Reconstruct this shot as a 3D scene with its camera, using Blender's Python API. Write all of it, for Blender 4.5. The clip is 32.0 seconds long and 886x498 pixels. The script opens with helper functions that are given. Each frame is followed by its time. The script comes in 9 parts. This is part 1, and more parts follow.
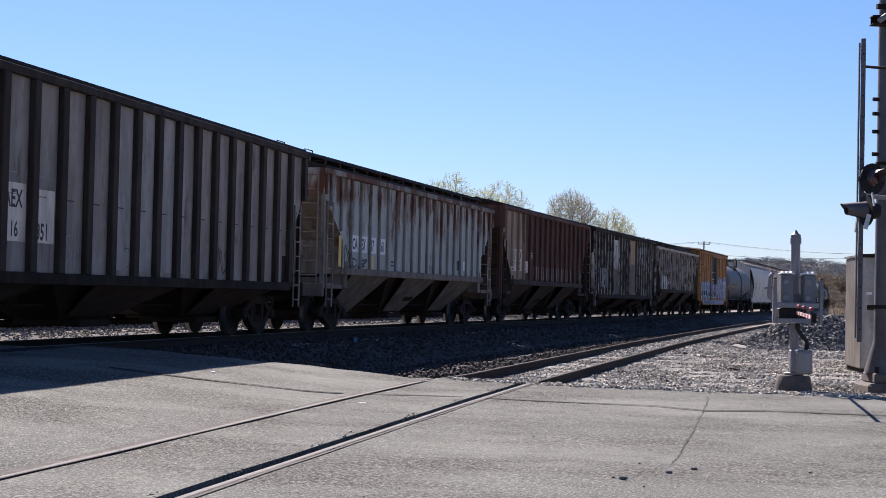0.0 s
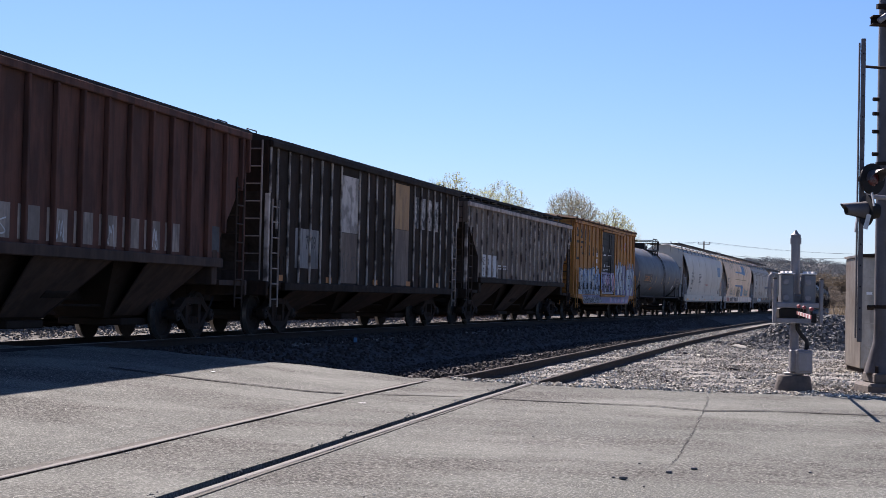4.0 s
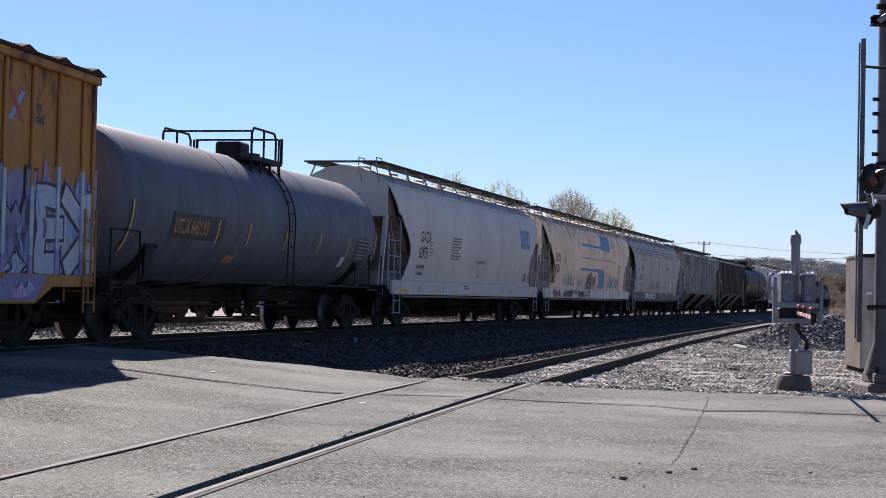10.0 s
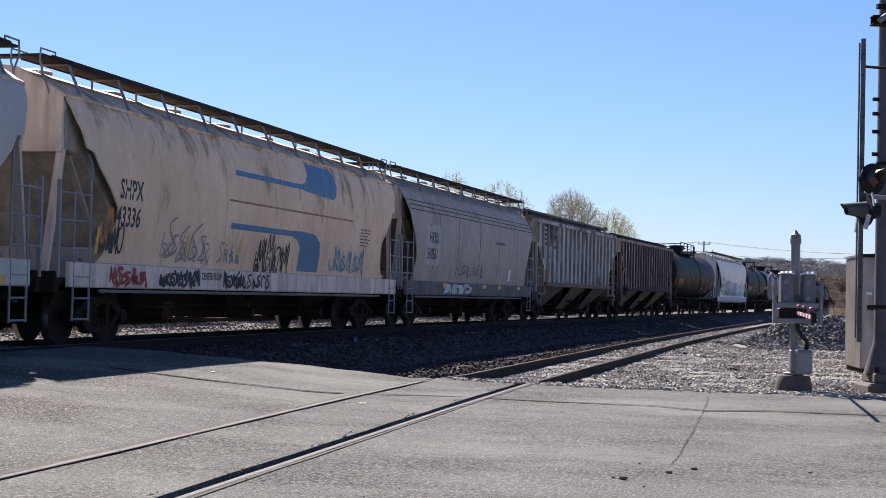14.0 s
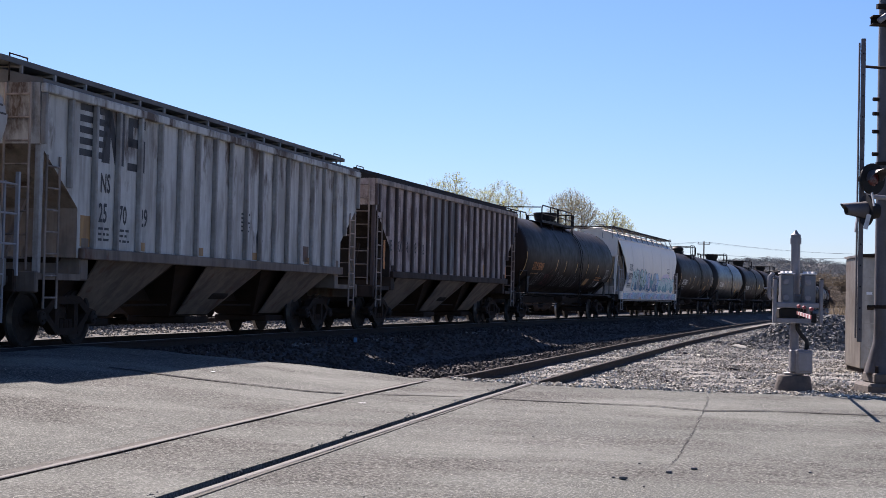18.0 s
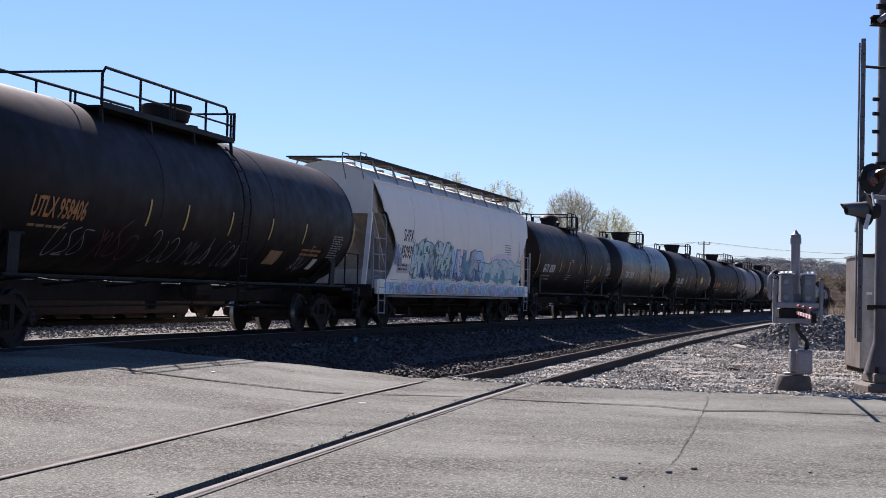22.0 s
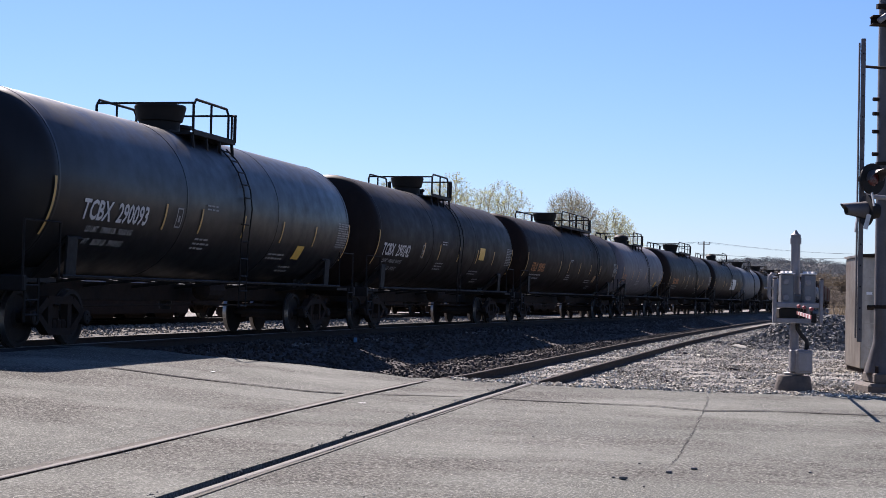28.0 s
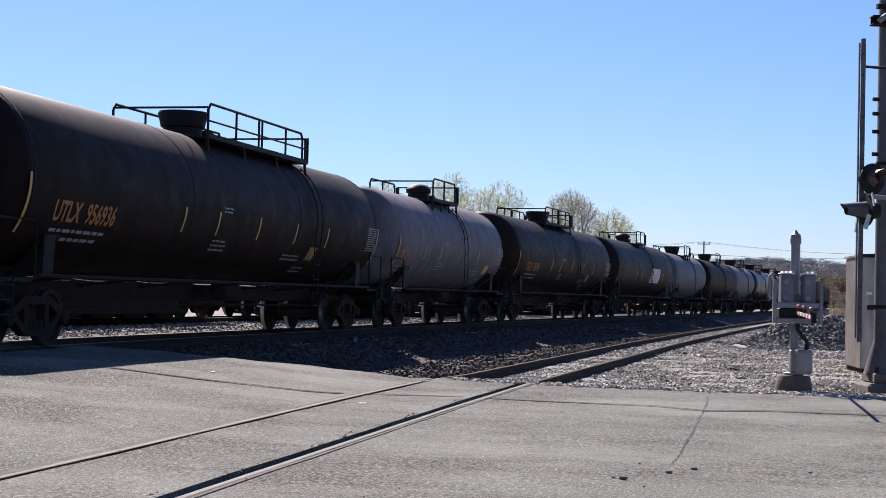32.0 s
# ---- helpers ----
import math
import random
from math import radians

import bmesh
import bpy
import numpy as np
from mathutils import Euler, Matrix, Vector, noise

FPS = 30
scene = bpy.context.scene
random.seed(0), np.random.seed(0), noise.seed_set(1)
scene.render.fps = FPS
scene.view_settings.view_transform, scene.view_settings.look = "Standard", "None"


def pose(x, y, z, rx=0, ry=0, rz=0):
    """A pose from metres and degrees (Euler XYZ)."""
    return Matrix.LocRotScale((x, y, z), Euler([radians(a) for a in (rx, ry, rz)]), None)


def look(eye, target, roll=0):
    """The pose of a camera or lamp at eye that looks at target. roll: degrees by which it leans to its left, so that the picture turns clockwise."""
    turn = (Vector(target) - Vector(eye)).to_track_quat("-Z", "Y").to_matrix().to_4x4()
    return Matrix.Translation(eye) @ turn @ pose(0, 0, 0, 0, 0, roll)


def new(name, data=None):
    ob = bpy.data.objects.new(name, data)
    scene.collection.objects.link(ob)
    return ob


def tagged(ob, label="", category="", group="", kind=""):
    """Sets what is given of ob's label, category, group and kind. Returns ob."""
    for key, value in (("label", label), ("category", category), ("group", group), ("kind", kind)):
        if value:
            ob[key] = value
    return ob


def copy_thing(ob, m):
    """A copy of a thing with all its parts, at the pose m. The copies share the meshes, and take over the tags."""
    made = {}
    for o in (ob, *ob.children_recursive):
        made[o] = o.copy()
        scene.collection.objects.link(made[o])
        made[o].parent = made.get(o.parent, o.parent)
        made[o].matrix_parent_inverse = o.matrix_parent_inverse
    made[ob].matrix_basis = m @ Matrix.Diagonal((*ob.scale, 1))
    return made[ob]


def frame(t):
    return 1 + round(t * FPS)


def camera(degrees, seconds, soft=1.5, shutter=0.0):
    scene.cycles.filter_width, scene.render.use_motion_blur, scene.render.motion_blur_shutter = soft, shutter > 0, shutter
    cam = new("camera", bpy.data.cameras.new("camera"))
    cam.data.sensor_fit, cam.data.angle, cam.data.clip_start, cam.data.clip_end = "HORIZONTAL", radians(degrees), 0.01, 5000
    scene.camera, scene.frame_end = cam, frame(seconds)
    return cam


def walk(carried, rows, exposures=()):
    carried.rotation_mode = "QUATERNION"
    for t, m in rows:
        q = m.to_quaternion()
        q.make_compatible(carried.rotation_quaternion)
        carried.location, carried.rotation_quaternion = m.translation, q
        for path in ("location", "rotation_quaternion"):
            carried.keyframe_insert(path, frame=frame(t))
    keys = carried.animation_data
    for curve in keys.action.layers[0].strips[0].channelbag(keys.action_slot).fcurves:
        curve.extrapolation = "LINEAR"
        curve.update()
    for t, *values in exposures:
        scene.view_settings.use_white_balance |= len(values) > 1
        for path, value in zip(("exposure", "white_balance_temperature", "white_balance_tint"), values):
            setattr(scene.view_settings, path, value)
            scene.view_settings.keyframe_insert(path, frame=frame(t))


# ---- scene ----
# camera: stands still beside the road
EYE = Vector((0.0, 0.0, 0.963))
cam = camera(31.30, 32.0, soft=0.75)
STAND = look(EYE, EYE + Vector((0.0, math.cos(0.02906), math.sin(0.02906))), 1.3085)
walk(cam, [(0.0, STAND), (32.0, STAND)], exposures=[(0.0, 1.16, 6080, 27), (32.0, 1.16, 6080, 27)])

# sky and sun: the sun stands behind the train, ahead of the camera
SUN_EL, SUN_FROM = radians(39.0), Vector((-0.30, 0.955, 0.0)).normalized()
world = bpy.data.worlds.new("sky")
scene.world = world
world.use_nodes = True
wn = world.node_tree.nodes
sky = wn.new("ShaderNodeTexSky")
sky.sky_type, sky.sun_disc = "NISHITA", False
sky.sun_elevation, sky.sun_rotation = SUN_EL, math.atan2(SUN_FROM.x, SUN_FROM.y)
sky.altitude, sky.air_density, sky.dust_density, sky.ozone_density = 150.0, 1.1, 0.15, 9.5
wn["Background"].inputs["Strength"].default_value = 0.050
world.node_tree.links.new(sky.outputs["Color"], wn["Background"].inputs["Color"])
sun = new("sun", bpy.data.lights.new("sun", "SUN"))
sun.data.energy, sun.data.angle, sun.data.color = 5.0, radians(0.53), (1.0, 0.93, 0.77)
SUN_AT = SUN_FROM * math.cos(SUN_EL) + Vector((0, 0, math.sin(SUN_EL)))
sun.matrix_world = look(SUN_AT * 50, (0, 0, 0))


# ---- plan: main track, siding, heights ----
KNOT_S = [-400.0, -30.0, 0.0, 40.0, 80.0, 130.0, 200.0, 400.0, 900.0]
KNOT_K = [0.0, 0.0, 0.00467, 0.00179, 0.00029, -0.0001, -0.00027, -0.00024, 0.0]
GS = np.arange(-400.0, 900.0, 1.0)
GH = np.interp(GS, KNOT_S, KNOT_K)
GH = np.concatenate([[0], np.cumsum((GH[1:] + GH[:-1]) / 2)])
GH += 0.121867 - GH[400]
GX = np.concatenate([[0], np.cumsum(np.sin((GH[1:] + GH[:-1]) / 2))])
GY = np.concatenate([[0], np.cumsum(np.cos((GH[1:] + GH[:-1]) / 2))])
GX += -11.408 * math.cos(0.121867) - GX[400]
GY += 11.408 * math.sin(0.121867) - GY[400]


def main_at(s):
    """Place and heading of the main track's centre line at the distance s along it."""
    return np.interp(s, GS, GX), np.interp(s, GS, GY), np.interp(s, GS, GH)


SIDE_Y = np.array([-60.0, -20.0, 0.0, 12.0, 22.0, 25.0, 38.0, 54.0, 61.0, 80.0, 110.0, 160.0, 300.0, 500.0])
SIDE_X = np.array([-14.0, -8.2, -4.85, -2.5, -0.2, 0.5, 3.65, 7.55, 9.4, 14.4, 22.6, 36.6, 76.6, 128.0])
FY = np.arange(-60.0, 500.0, 1.0)
FX = np.interp(FY, SIDE_Y, SIDE_X)
for _ in range(3):
    FX = np.convolve(np.pad(FX, 4, mode="reflect", reflect_type="odd"), np.ones(9) / 9, mode="valid")


def side_x(y):
    return np.interp(y, FY, FX)


def main_q(x, y):
    """Distance from the main track's centre line, positive on the camera's side."""
    gx, gh = np.interp(y, GY, GX), np.interp(y, GY, GH)
    return (x - gx) * np.cos(gh)


ROAD_EDGE = 25.7
SIDING_TOP = -0.43


def road_z(x, y):
    q = main_q(x, y)
    z = np.interp(q, [-14, -5, -1.4, 1.4, 2.6, 4.5, 6.5, 9.0, 14.0], [-0.5, -0.12, -0.012, -0.012, -0.05, -0.2, -0.37, -0.45, -0.5])
    dip = np.interp(y, [14, 18, 20, 22, 24, 26], [0.072, 0.055, 0.045, 0.032, 0.02, 0.008]) * np.clip((q - 2.5) / 4, 0, 1)
    return z - 0.0035 * np.clip(20 - y, 0, 20) - dip


def ground_z(x, y):
    q = main_q(x, y)
    w = x - side_x(y)
    z = np.interp(q, [-30, -12.2, -10.4, -6.6, -5.0, -3.4, -1.75, 1.75, 3.7, 5.2, 9.0, 12.0, 30.0],
                  [-0.5, -0.5, -0.2, -0.2, -0.5, -0.55, -0.19, -0.19, -0.70, -0.74, -0.60, -0.55, -0.5])
    bed = np.interp(np.abs(w), [0, 1.0, 1.8, 2.8], [0.0, 0.0, 0.35, 1.0])
    z = z * bed + (SIDING_TOP - 0.175) * (1 - bed)
    far = np.clip((np.abs(q) - 40) / 300, 0, 1)
    z = z + far * 0.6
    road = np.clip((ROAD_EDGE + 0.3 - y) / 0.8, 0, 1) * np.clip((y + 22) / 2, 0, 1)
    return z * (1 - road) + (road_z(x, y) - 0.22) * road


# ---- materials ----
def socket(tree, a, b):
    tree.links.new(a, b)


def surface(name, base, second=None, rough=0.7, metal=0.0, scale=6.0, blotch=0.7, bump=0.15, bump_scale=60.0, streak=0.0,
            rust=None, rust_amount=0.0, stretch=(1, 1, 1), vary=0.0, spec=0.5, island=False, speck=0.0, speck_scale=120.0, soot=None, rust_high=None, worn=None):
    """A weathered surface: base mixed with a second tone at two scales, rust or dirt, fine relief."""
    m = bpy.data.materials.new(name)
    m.use_nodes = True
    t = m.node_tree
    n, bsdf = t.nodes, t.nodes["Principled BSDF"]
    tc = n.new("ShaderNodeTexCoord")
    mp = n.new("ShaderNodeMapping")
    mp.inputs["Scale"].default_value = stretch
    place, info = n.new("ShaderNodeVectorMath"), n.new("ShaderNodeObjectInfo")
    apart = n.new("ShaderNodeVectorMath")
    apart.operation = "SCALE"
    apart.inputs[0].default_value = (31.0, 17.0, 0.0)
    socket(t, info.outputs["Random"], apart.inputs["Scale"])
    socket(t, tc.outputs["Object"], place.inputs[0])
    socket(t, apart.outputs[0], place.inputs[1])
    here = place.outputs[0]
    socket(t, here, mp.inputs["Vector"])
    second = second or tuple(c * 0.6 for c in base)

    def noisy(sc, detail, vec, rough_=0.6):
        k = n.new("ShaderNodeTexNoise")
        k.inputs["Scale"].default_value, k.inputs["Detail"].default_value = sc, detail
        k.inputs["Roughness"].default_value = rough_
        socket(t, vec, k.inputs["Vector"])
        return k.outputs["Fac"]

    def ramp(fac, lo, hi):
        r = n.new("ShaderNodeMapRange")
        r.inputs["From Min"].default_value, r.inputs["From Max"].default_value = lo, hi
        socket(t, fac, r.inputs["Value"])
        return r.outputs["Result"]

    def mixed(fac, a, b):
        x = n.new("ShaderNodeMix")
        x.data_type = "RGBA"
        if isinstance(fac, float):
            x.inputs[0].default_value = fac
        else:
            socket(t, fac, x.inputs[0])
        for s_, v in ((x.inputs[6], a), (x.inputs[7], b)):
            if isinstance(v, tuple):
                s_.default_value = (*v, 1)
            else:
                socket(t, v, s_)
        return x.outputs[2]

    def times(a, b):
        x = n.new("ShaderNodeMath")
        x.operation = "MULTIPLY"
        for s_, v in ((x.inputs[0], a), (x.inputs[1], b)):
            if isinstance(v, float):
                s_.default_value = v
            else:
                socket(t, v, s_)
        return x.outputs[0]

    col = mixed(times(ramp(noisy(scale, 6, mp.outputs["Vector"]), 0.35, 0.7), blotch), base, second)
    col = mixed(times(ramp(noisy(scale * 9, 4, mp.outputs["Vector"]), 0.4, 0.8), blotch * 0.6), col, second)
    if worn:
        col = mixed(times(ramp(noisy(worn[1], 3, mp.outputs["Vector"], 0.5), 0.46, 0.60), worn[2]), col, worn[0])
    if speck:
        where = ramp(noisy(0.5, 5, mp.outputs["Vector"]), 0.38, 0.60)
        col = mixed(times(ramp(noisy(speck_scale, 3, here, 0.6), 0.5, 0.62), speck), col, tuple(min(1.0, c * 1.75) for c in base))
        col = mixed(times(times(ramp(noisy(speck_scale * 0.6, 4, here, 0.65), 0.46, 0.58), where), speck), col, tuple(c * 0.2 for c in second))
    if rust:
        mr = n.new("ShaderNodeMapping")
        mr.inputs["Scale"].default_value, mr.inputs["Location"].default_value = (1.5, 1.5, 0.6), (3.1, 7.7, 1.3)
        socket(t, here, mr.inputs["Vector"])
        f = noisy(1.3, 7, mr.outputs["Vector"], 0.64)
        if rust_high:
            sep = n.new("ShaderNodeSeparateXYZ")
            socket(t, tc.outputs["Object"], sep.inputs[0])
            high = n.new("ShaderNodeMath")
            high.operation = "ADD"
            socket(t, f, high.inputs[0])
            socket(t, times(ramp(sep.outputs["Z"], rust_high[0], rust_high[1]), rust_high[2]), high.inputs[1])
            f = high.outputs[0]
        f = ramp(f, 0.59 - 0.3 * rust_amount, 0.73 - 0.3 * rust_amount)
        col = mixed(f, col, rust)
    if streak:
        soot = soot or tuple(c * 0.3 for c in second)
        for sc, lo, hi, amount, fine, gain in (((1.7, 1.7, 0.40), 0.45, 0.58, streak, 3, 0.55), ((6.5, 6.5, 0.30), 0.49, 0.66, streak * 0.6, 6, 0.62)):
            ms = n.new("ShaderNodeMapping")
            ms.inputs["Scale"].default_value = sc
            socket(t, here, ms.inputs["Vector"])
            col = mixed(times(ramp(noisy(1.7, fine, ms.outputs["Vector"], gain), lo, hi), amount), col, soot)
    if vary or island:
        if island:
            oi = n.new("ShaderNodeNewGeometry").outputs["Random Per Island"]
        else:
            oi = n.new("ShaderNodeObjectInfo").outputs["Random"]
        hs = n.new("ShaderNodeHueSaturation")
        socket(t, ramp_range(t, oi, 1 - vary, 1 + vary), hs.inputs["Value"])
        socket(t, col, hs.inputs["Color"])
        col = hs.outputs["Color"]
    socket(t, col, bsdf.inputs["Base Color"])
    bsdf.inputs["Metallic"].default_value = metal
    bsdf.inputs["Specular IOR Level"].default_value = spec
    rr = ramp(noisy(scale * 3, 4, mp.outputs["Vector"]), 0.2, 0.8)
    r2 = n.new("ShaderNodeMapRange")
    r2.inputs["To Min"].default_value, r2.inputs["To Max"].default_value = max(0.03, rough - 0.12), min(1, rough + 0.12)
    socket(t, rr, r2.inputs["Value"])
    socket(t, r2.outputs["Result"], bsdf.inputs["Roughness"])
    if bump:
        bp = n.new("ShaderNodeBump")
        bp.inputs["Strength"].default_value, bp.inputs["Distance"].default_value = bump, 0.02
        socket(t, noisy(bump_scale, 5, here), bp.inputs["Height"])
        socket(t, bp.outputs["Normal"], bsdf.inputs["Normal"])
    return m


def ramp_range(t, fac, lo, hi):
    r = t.nodes.new("ShaderNodeMapRange")
    r.inputs["To Min"].default_value, r.inputs["To Max"].default_value = lo, hi
    t.links.new(fac, r.inputs["Value"])
    return r.outputs["Result"]


RUST = (0.13, 0.055, 0.03)
GRIME = (0.03, 0.026, 0.024)
M_ASPHALT = surface("asphalt", (0.162, 0.166, 0.145), (0.078, 0.081, 0.071), rough=0.95, scale=0.42, blotch=1.0, bump=1.0, bump_scale=26, spec=0.08, speck=0.8, speck_scale=42, stretch=(0.7, 1.0, 1.0), worn=((0.086, 0.080, 0.070), 0.5, 0.7))
M_GROUND = surface("gravel_ground", (0.25, 0.237, 0.208), (0.125, 0.118, 0.102), rough=0.95, scale=1.1, blotch=0.9, bump=1.0, bump_scale=22, spec=0.12, speck=0.6, speck_scale=22)
M_STONE = surface("ballast_stone", (0.5358, 0.4993, 0.4104), (0.228, 0.2086, 0.171), rough=0.92, scale=9, bump=0.3, vary=0.75, island=True, spec=0.15)
M_DIRT = surface("dark_brown_grit", (0.1755, 0.1512, 0.1148), (0.081, 0.0702, 0.0567), rough=0.95, scale=9, bump=0.3, vary=0.6, island=True, spec=0.1)
# Same ballast, darkened: the shade beside the train is put into this colour.
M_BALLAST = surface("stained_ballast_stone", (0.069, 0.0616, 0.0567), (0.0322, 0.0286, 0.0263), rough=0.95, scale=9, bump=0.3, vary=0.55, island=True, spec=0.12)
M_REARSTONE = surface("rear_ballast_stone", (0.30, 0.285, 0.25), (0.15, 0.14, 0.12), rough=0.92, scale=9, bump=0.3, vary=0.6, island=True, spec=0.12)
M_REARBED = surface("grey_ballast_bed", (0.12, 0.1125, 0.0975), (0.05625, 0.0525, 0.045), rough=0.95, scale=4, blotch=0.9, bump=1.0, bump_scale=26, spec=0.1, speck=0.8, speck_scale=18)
# Bed below that ballast, with the train's shade likewise in its colour.
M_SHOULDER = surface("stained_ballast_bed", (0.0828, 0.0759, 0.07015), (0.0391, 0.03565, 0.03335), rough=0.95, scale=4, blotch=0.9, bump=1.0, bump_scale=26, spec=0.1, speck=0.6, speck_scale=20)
M_FILL = surface("packed_grit", (0.15, 0.1425, 0.1237), (0.075, 0.0705, 0.06), rough=0.95, scale=5, bump=0.8, bump_scale=40, spec=0.1)
M_CASE = surface("blue_grey_enamel", (0.20, 0.205, 0.215), (0.135, 0.138, 0.145), rough=0.5, metal=0.2, scale=3, bump=0.08, streak=0.2)
M_DARKSTONE = surface("dark_stone", (0.189, 0.1848, 0.168), (0.0728, 0.0714, 0.0658), rough=0.9, scale=9, bump=0.3, vary=0.7, island=True, spec=0.25)
M_RAIL = surface("rail_steel", (0.03, 0.021, 0.016), (0.0175, 0.013, 0.011), rough=0.85, scale=8, bump=0.2, spec=0.2)
M_RAILTOP = surface("rail_head_steel", (0.192, 0.1824, 0.1648), (0.128, 0.12, 0.1088), rough=0.85, scale=4, bump=0.05, spec=0.15)
M_SIDETOP = surface("rusty_rail_head", (0.062, 0.05, 0.042), (0.04, 0.032, 0.028), rough=0.9, scale=4, bump=0.05, spec=0.1)
M_TIE = surface("creosoted_timber", (0.06818, 0.05682, 0.04924), (0.03409, 0.0303, 0.02727), rough=0.9, scale=5, stretch=(1, 6, 6), bump=0.5, vary=0.3)
M_RUBBER = surface("crossing_rubber", (0.025, 0.025, 0.02625), (0.04375, 0.0425, 0.04), rough=0.95, scale=5, bump=0.3, spec=0.08)
M_TRUCK = surface("truck_cast_steel", (0.02653, 0.0195, 0.01583), (0.04844, 0.0312, 0.02167), rough=0.9, scale=5, bump=0.3, spec=0.1)
M_WHEEL = surface("wheel_steel", (0.036, 0.0285, 0.024), (0.0195, 0.0165, 0.015), rough=0.8, scale=6, bump=0.15, spec=0.15)
M_TREAD = surface("wheel_tread_steel", (0.42, 0.41, 0.40), (0.2, 0.18, 0.16), rough=0.35, metal=0.9, scale=6, bump=0.05)
M_UNDER = surface("underframe_steel", (0.02422, 0.01852, 0.015), (0.04359, 0.02925, 0.02167), rough=0.9, scale=3, bump=0.2, spec=0.1)
M_GALV = surface("galvanised_steel", (0.2702, 0.2618, 0.2702), (0.1582, 0.1512, 0.1554), rough=0.6, metal=0.25, scale=4, bump=0.1)
M_ALU = surface("aluminium_sheet", (0.40, 0.365, 0.32), (0.25, 0.215, 0.18), rough=0.42, metal=0.6, scale=1.3, blotch=0.9, bump=0.10, streak=0.3, rust=(0.22, 0.14, 0.10), rust_amount=0.15)
M_POLE = surface("dull_steel_pole", (0.142, 0.13, 0.13), (0.0793, 0.0702, 0.0702), rough=0.6, metal=0.3, scale=3, streak=0.25)
M_CONC = surface("weathered_concrete", (0.1182, 0.09849, 0.08371), (0.05908, 0.05121, 0.0453), rough=0.9, scale=7, bump=0.5)
M_BLACK = surface("black_paint", (0.01485, 0.0135, 0.01282), (0.0231, 0.02025, 0.01815), rough=0.65, scale=3, bump=0.05, spec=0.15)
M_WHITE = surface("white_paint", (0.78, 0.78, 0.77), (0.6, 0.59, 0.57), rough=0.6, scale=5, bump=0.05)
M_LETTER_W = surface("white_lettering", (0.62, 0.62, 0.60), (0.42, 0.41, 0.39), rough=0.7, scale=9, bump=0.0)
M_LETTER_K = surface("black_lettering", (0.03, 0.03, 0.032), (0.06, 0.06, 0.06), rough=0.7, scale=9, bump=0.0)
M_LETTER_O = surface("orange_lettering", (0.50, 0.20, 0.05), (0.30, 0.13, 0.05), rough=0.7, scale=9, bump=0.0)
M_LETTER_Y = surface("yellow_reflective_tape", (0.75, 0.48, 0.08), (0.55, 0.33, 0.06), rough=0.5, scale=9, bump=0.0)
M_REFLECT = surface("orange_yellow_reflector", (0.78, 0.40, 0.06), (0.58, 0.28, 0.05), rough=0.5, scale=9, bump=0.0)
M_TAPE = surface("dull_reflective_tape", (0.62, 0.38, 0.11), (0.42, 0.26, 0.09), rough=0.6, scale=9, bump=0.0)
M_LETTER_R = surface("red_lettering", (0.42, 0.06, 0.05), (0.3, 0.05, 0.04), rough=0.7, scale=9, bump=0.0)
M_BLUE = surface("faded_blue_paint", (0.05, 0.16, 0.30), (0.10, 0.21, 0.33), rough=0.6, scale=3, bump=0.0)
M_TEAL = surface("teal_spray_paint", (0.10, 0.30, 0.33), (0.16, 0.33, 0.40), rough=0.6, scale=4, bump=0.0)
M_SPRAYB = surface("blue_spray_paint", (0.1632, 0.2584, 0.4216), (0.2856, 0.3536, 0.4488), rough=0.6, scale=4, bump=0.0)
M_SPRAYW = surface("white_spray_paint", (0.4608, 0.4864, 0.4992), (0.32, 0.3584, 0.3968), rough=0.6, scale=4, bump=0.0)
M_SPRAYP = surface("pink_spray_paint", (0.48, 0.24, 0.36), (0.496, 0.336, 0.416), rough=0.6, scale=4, bump=0.0)
M_SPRAYV = surface("violet_spray_paint", (0.22, 0.18, 0.36), (0.3, 0.26, 0.45), rough=0.6, scale=4, bump=0.0)
M_RED = surface("red_lens", (0.30, 0.035, 0.04), (0.22, 0.03, 0.03), rough=0.4, scale=5, bump=0.0)
M_LENS = surface("unlit_dark_red_lens", (0.09, 0.012, 0.012), (0.06, 0.01, 0.01), rough=0.25, scale=5, bump=0.0)
M_BARK = surface("tree_bark", (0.30, 0.265, 0.22), (0.18, 0.155, 0.13), rough=0.95, scale=8, bump=0.5)
def leaf_surface(name, base, vary=0.35):
    """Thin leaves: half of the light passes through."""
    m = surface(name, base, tuple(c * 0.7 for c in base), rough=0.8, scale=2, bump=0.0, vary=vary, island=True, spec=0.1)
    t = m.node_tree
    bs, out = t.nodes["Principled BSDF"], t.nodes["Material Output"]
    tr, mx = t.nodes.new("ShaderNodeBsdfTranslucent"), t.nodes.new("ShaderNodeMixShader")
    t.links.new(bs.inputs["Base Color"].links[0].from_socket, tr.inputs["Color"])
    mx.inputs[0].default_value = 0.5
    t.links.new(bs.outputs["BSDF"], mx.inputs[1])
    t.links.new(tr.outputs["BSDF"], mx.inputs[2])
    t.links.new(mx.outputs["Shader"], out.inputs["Surface"])
    return m


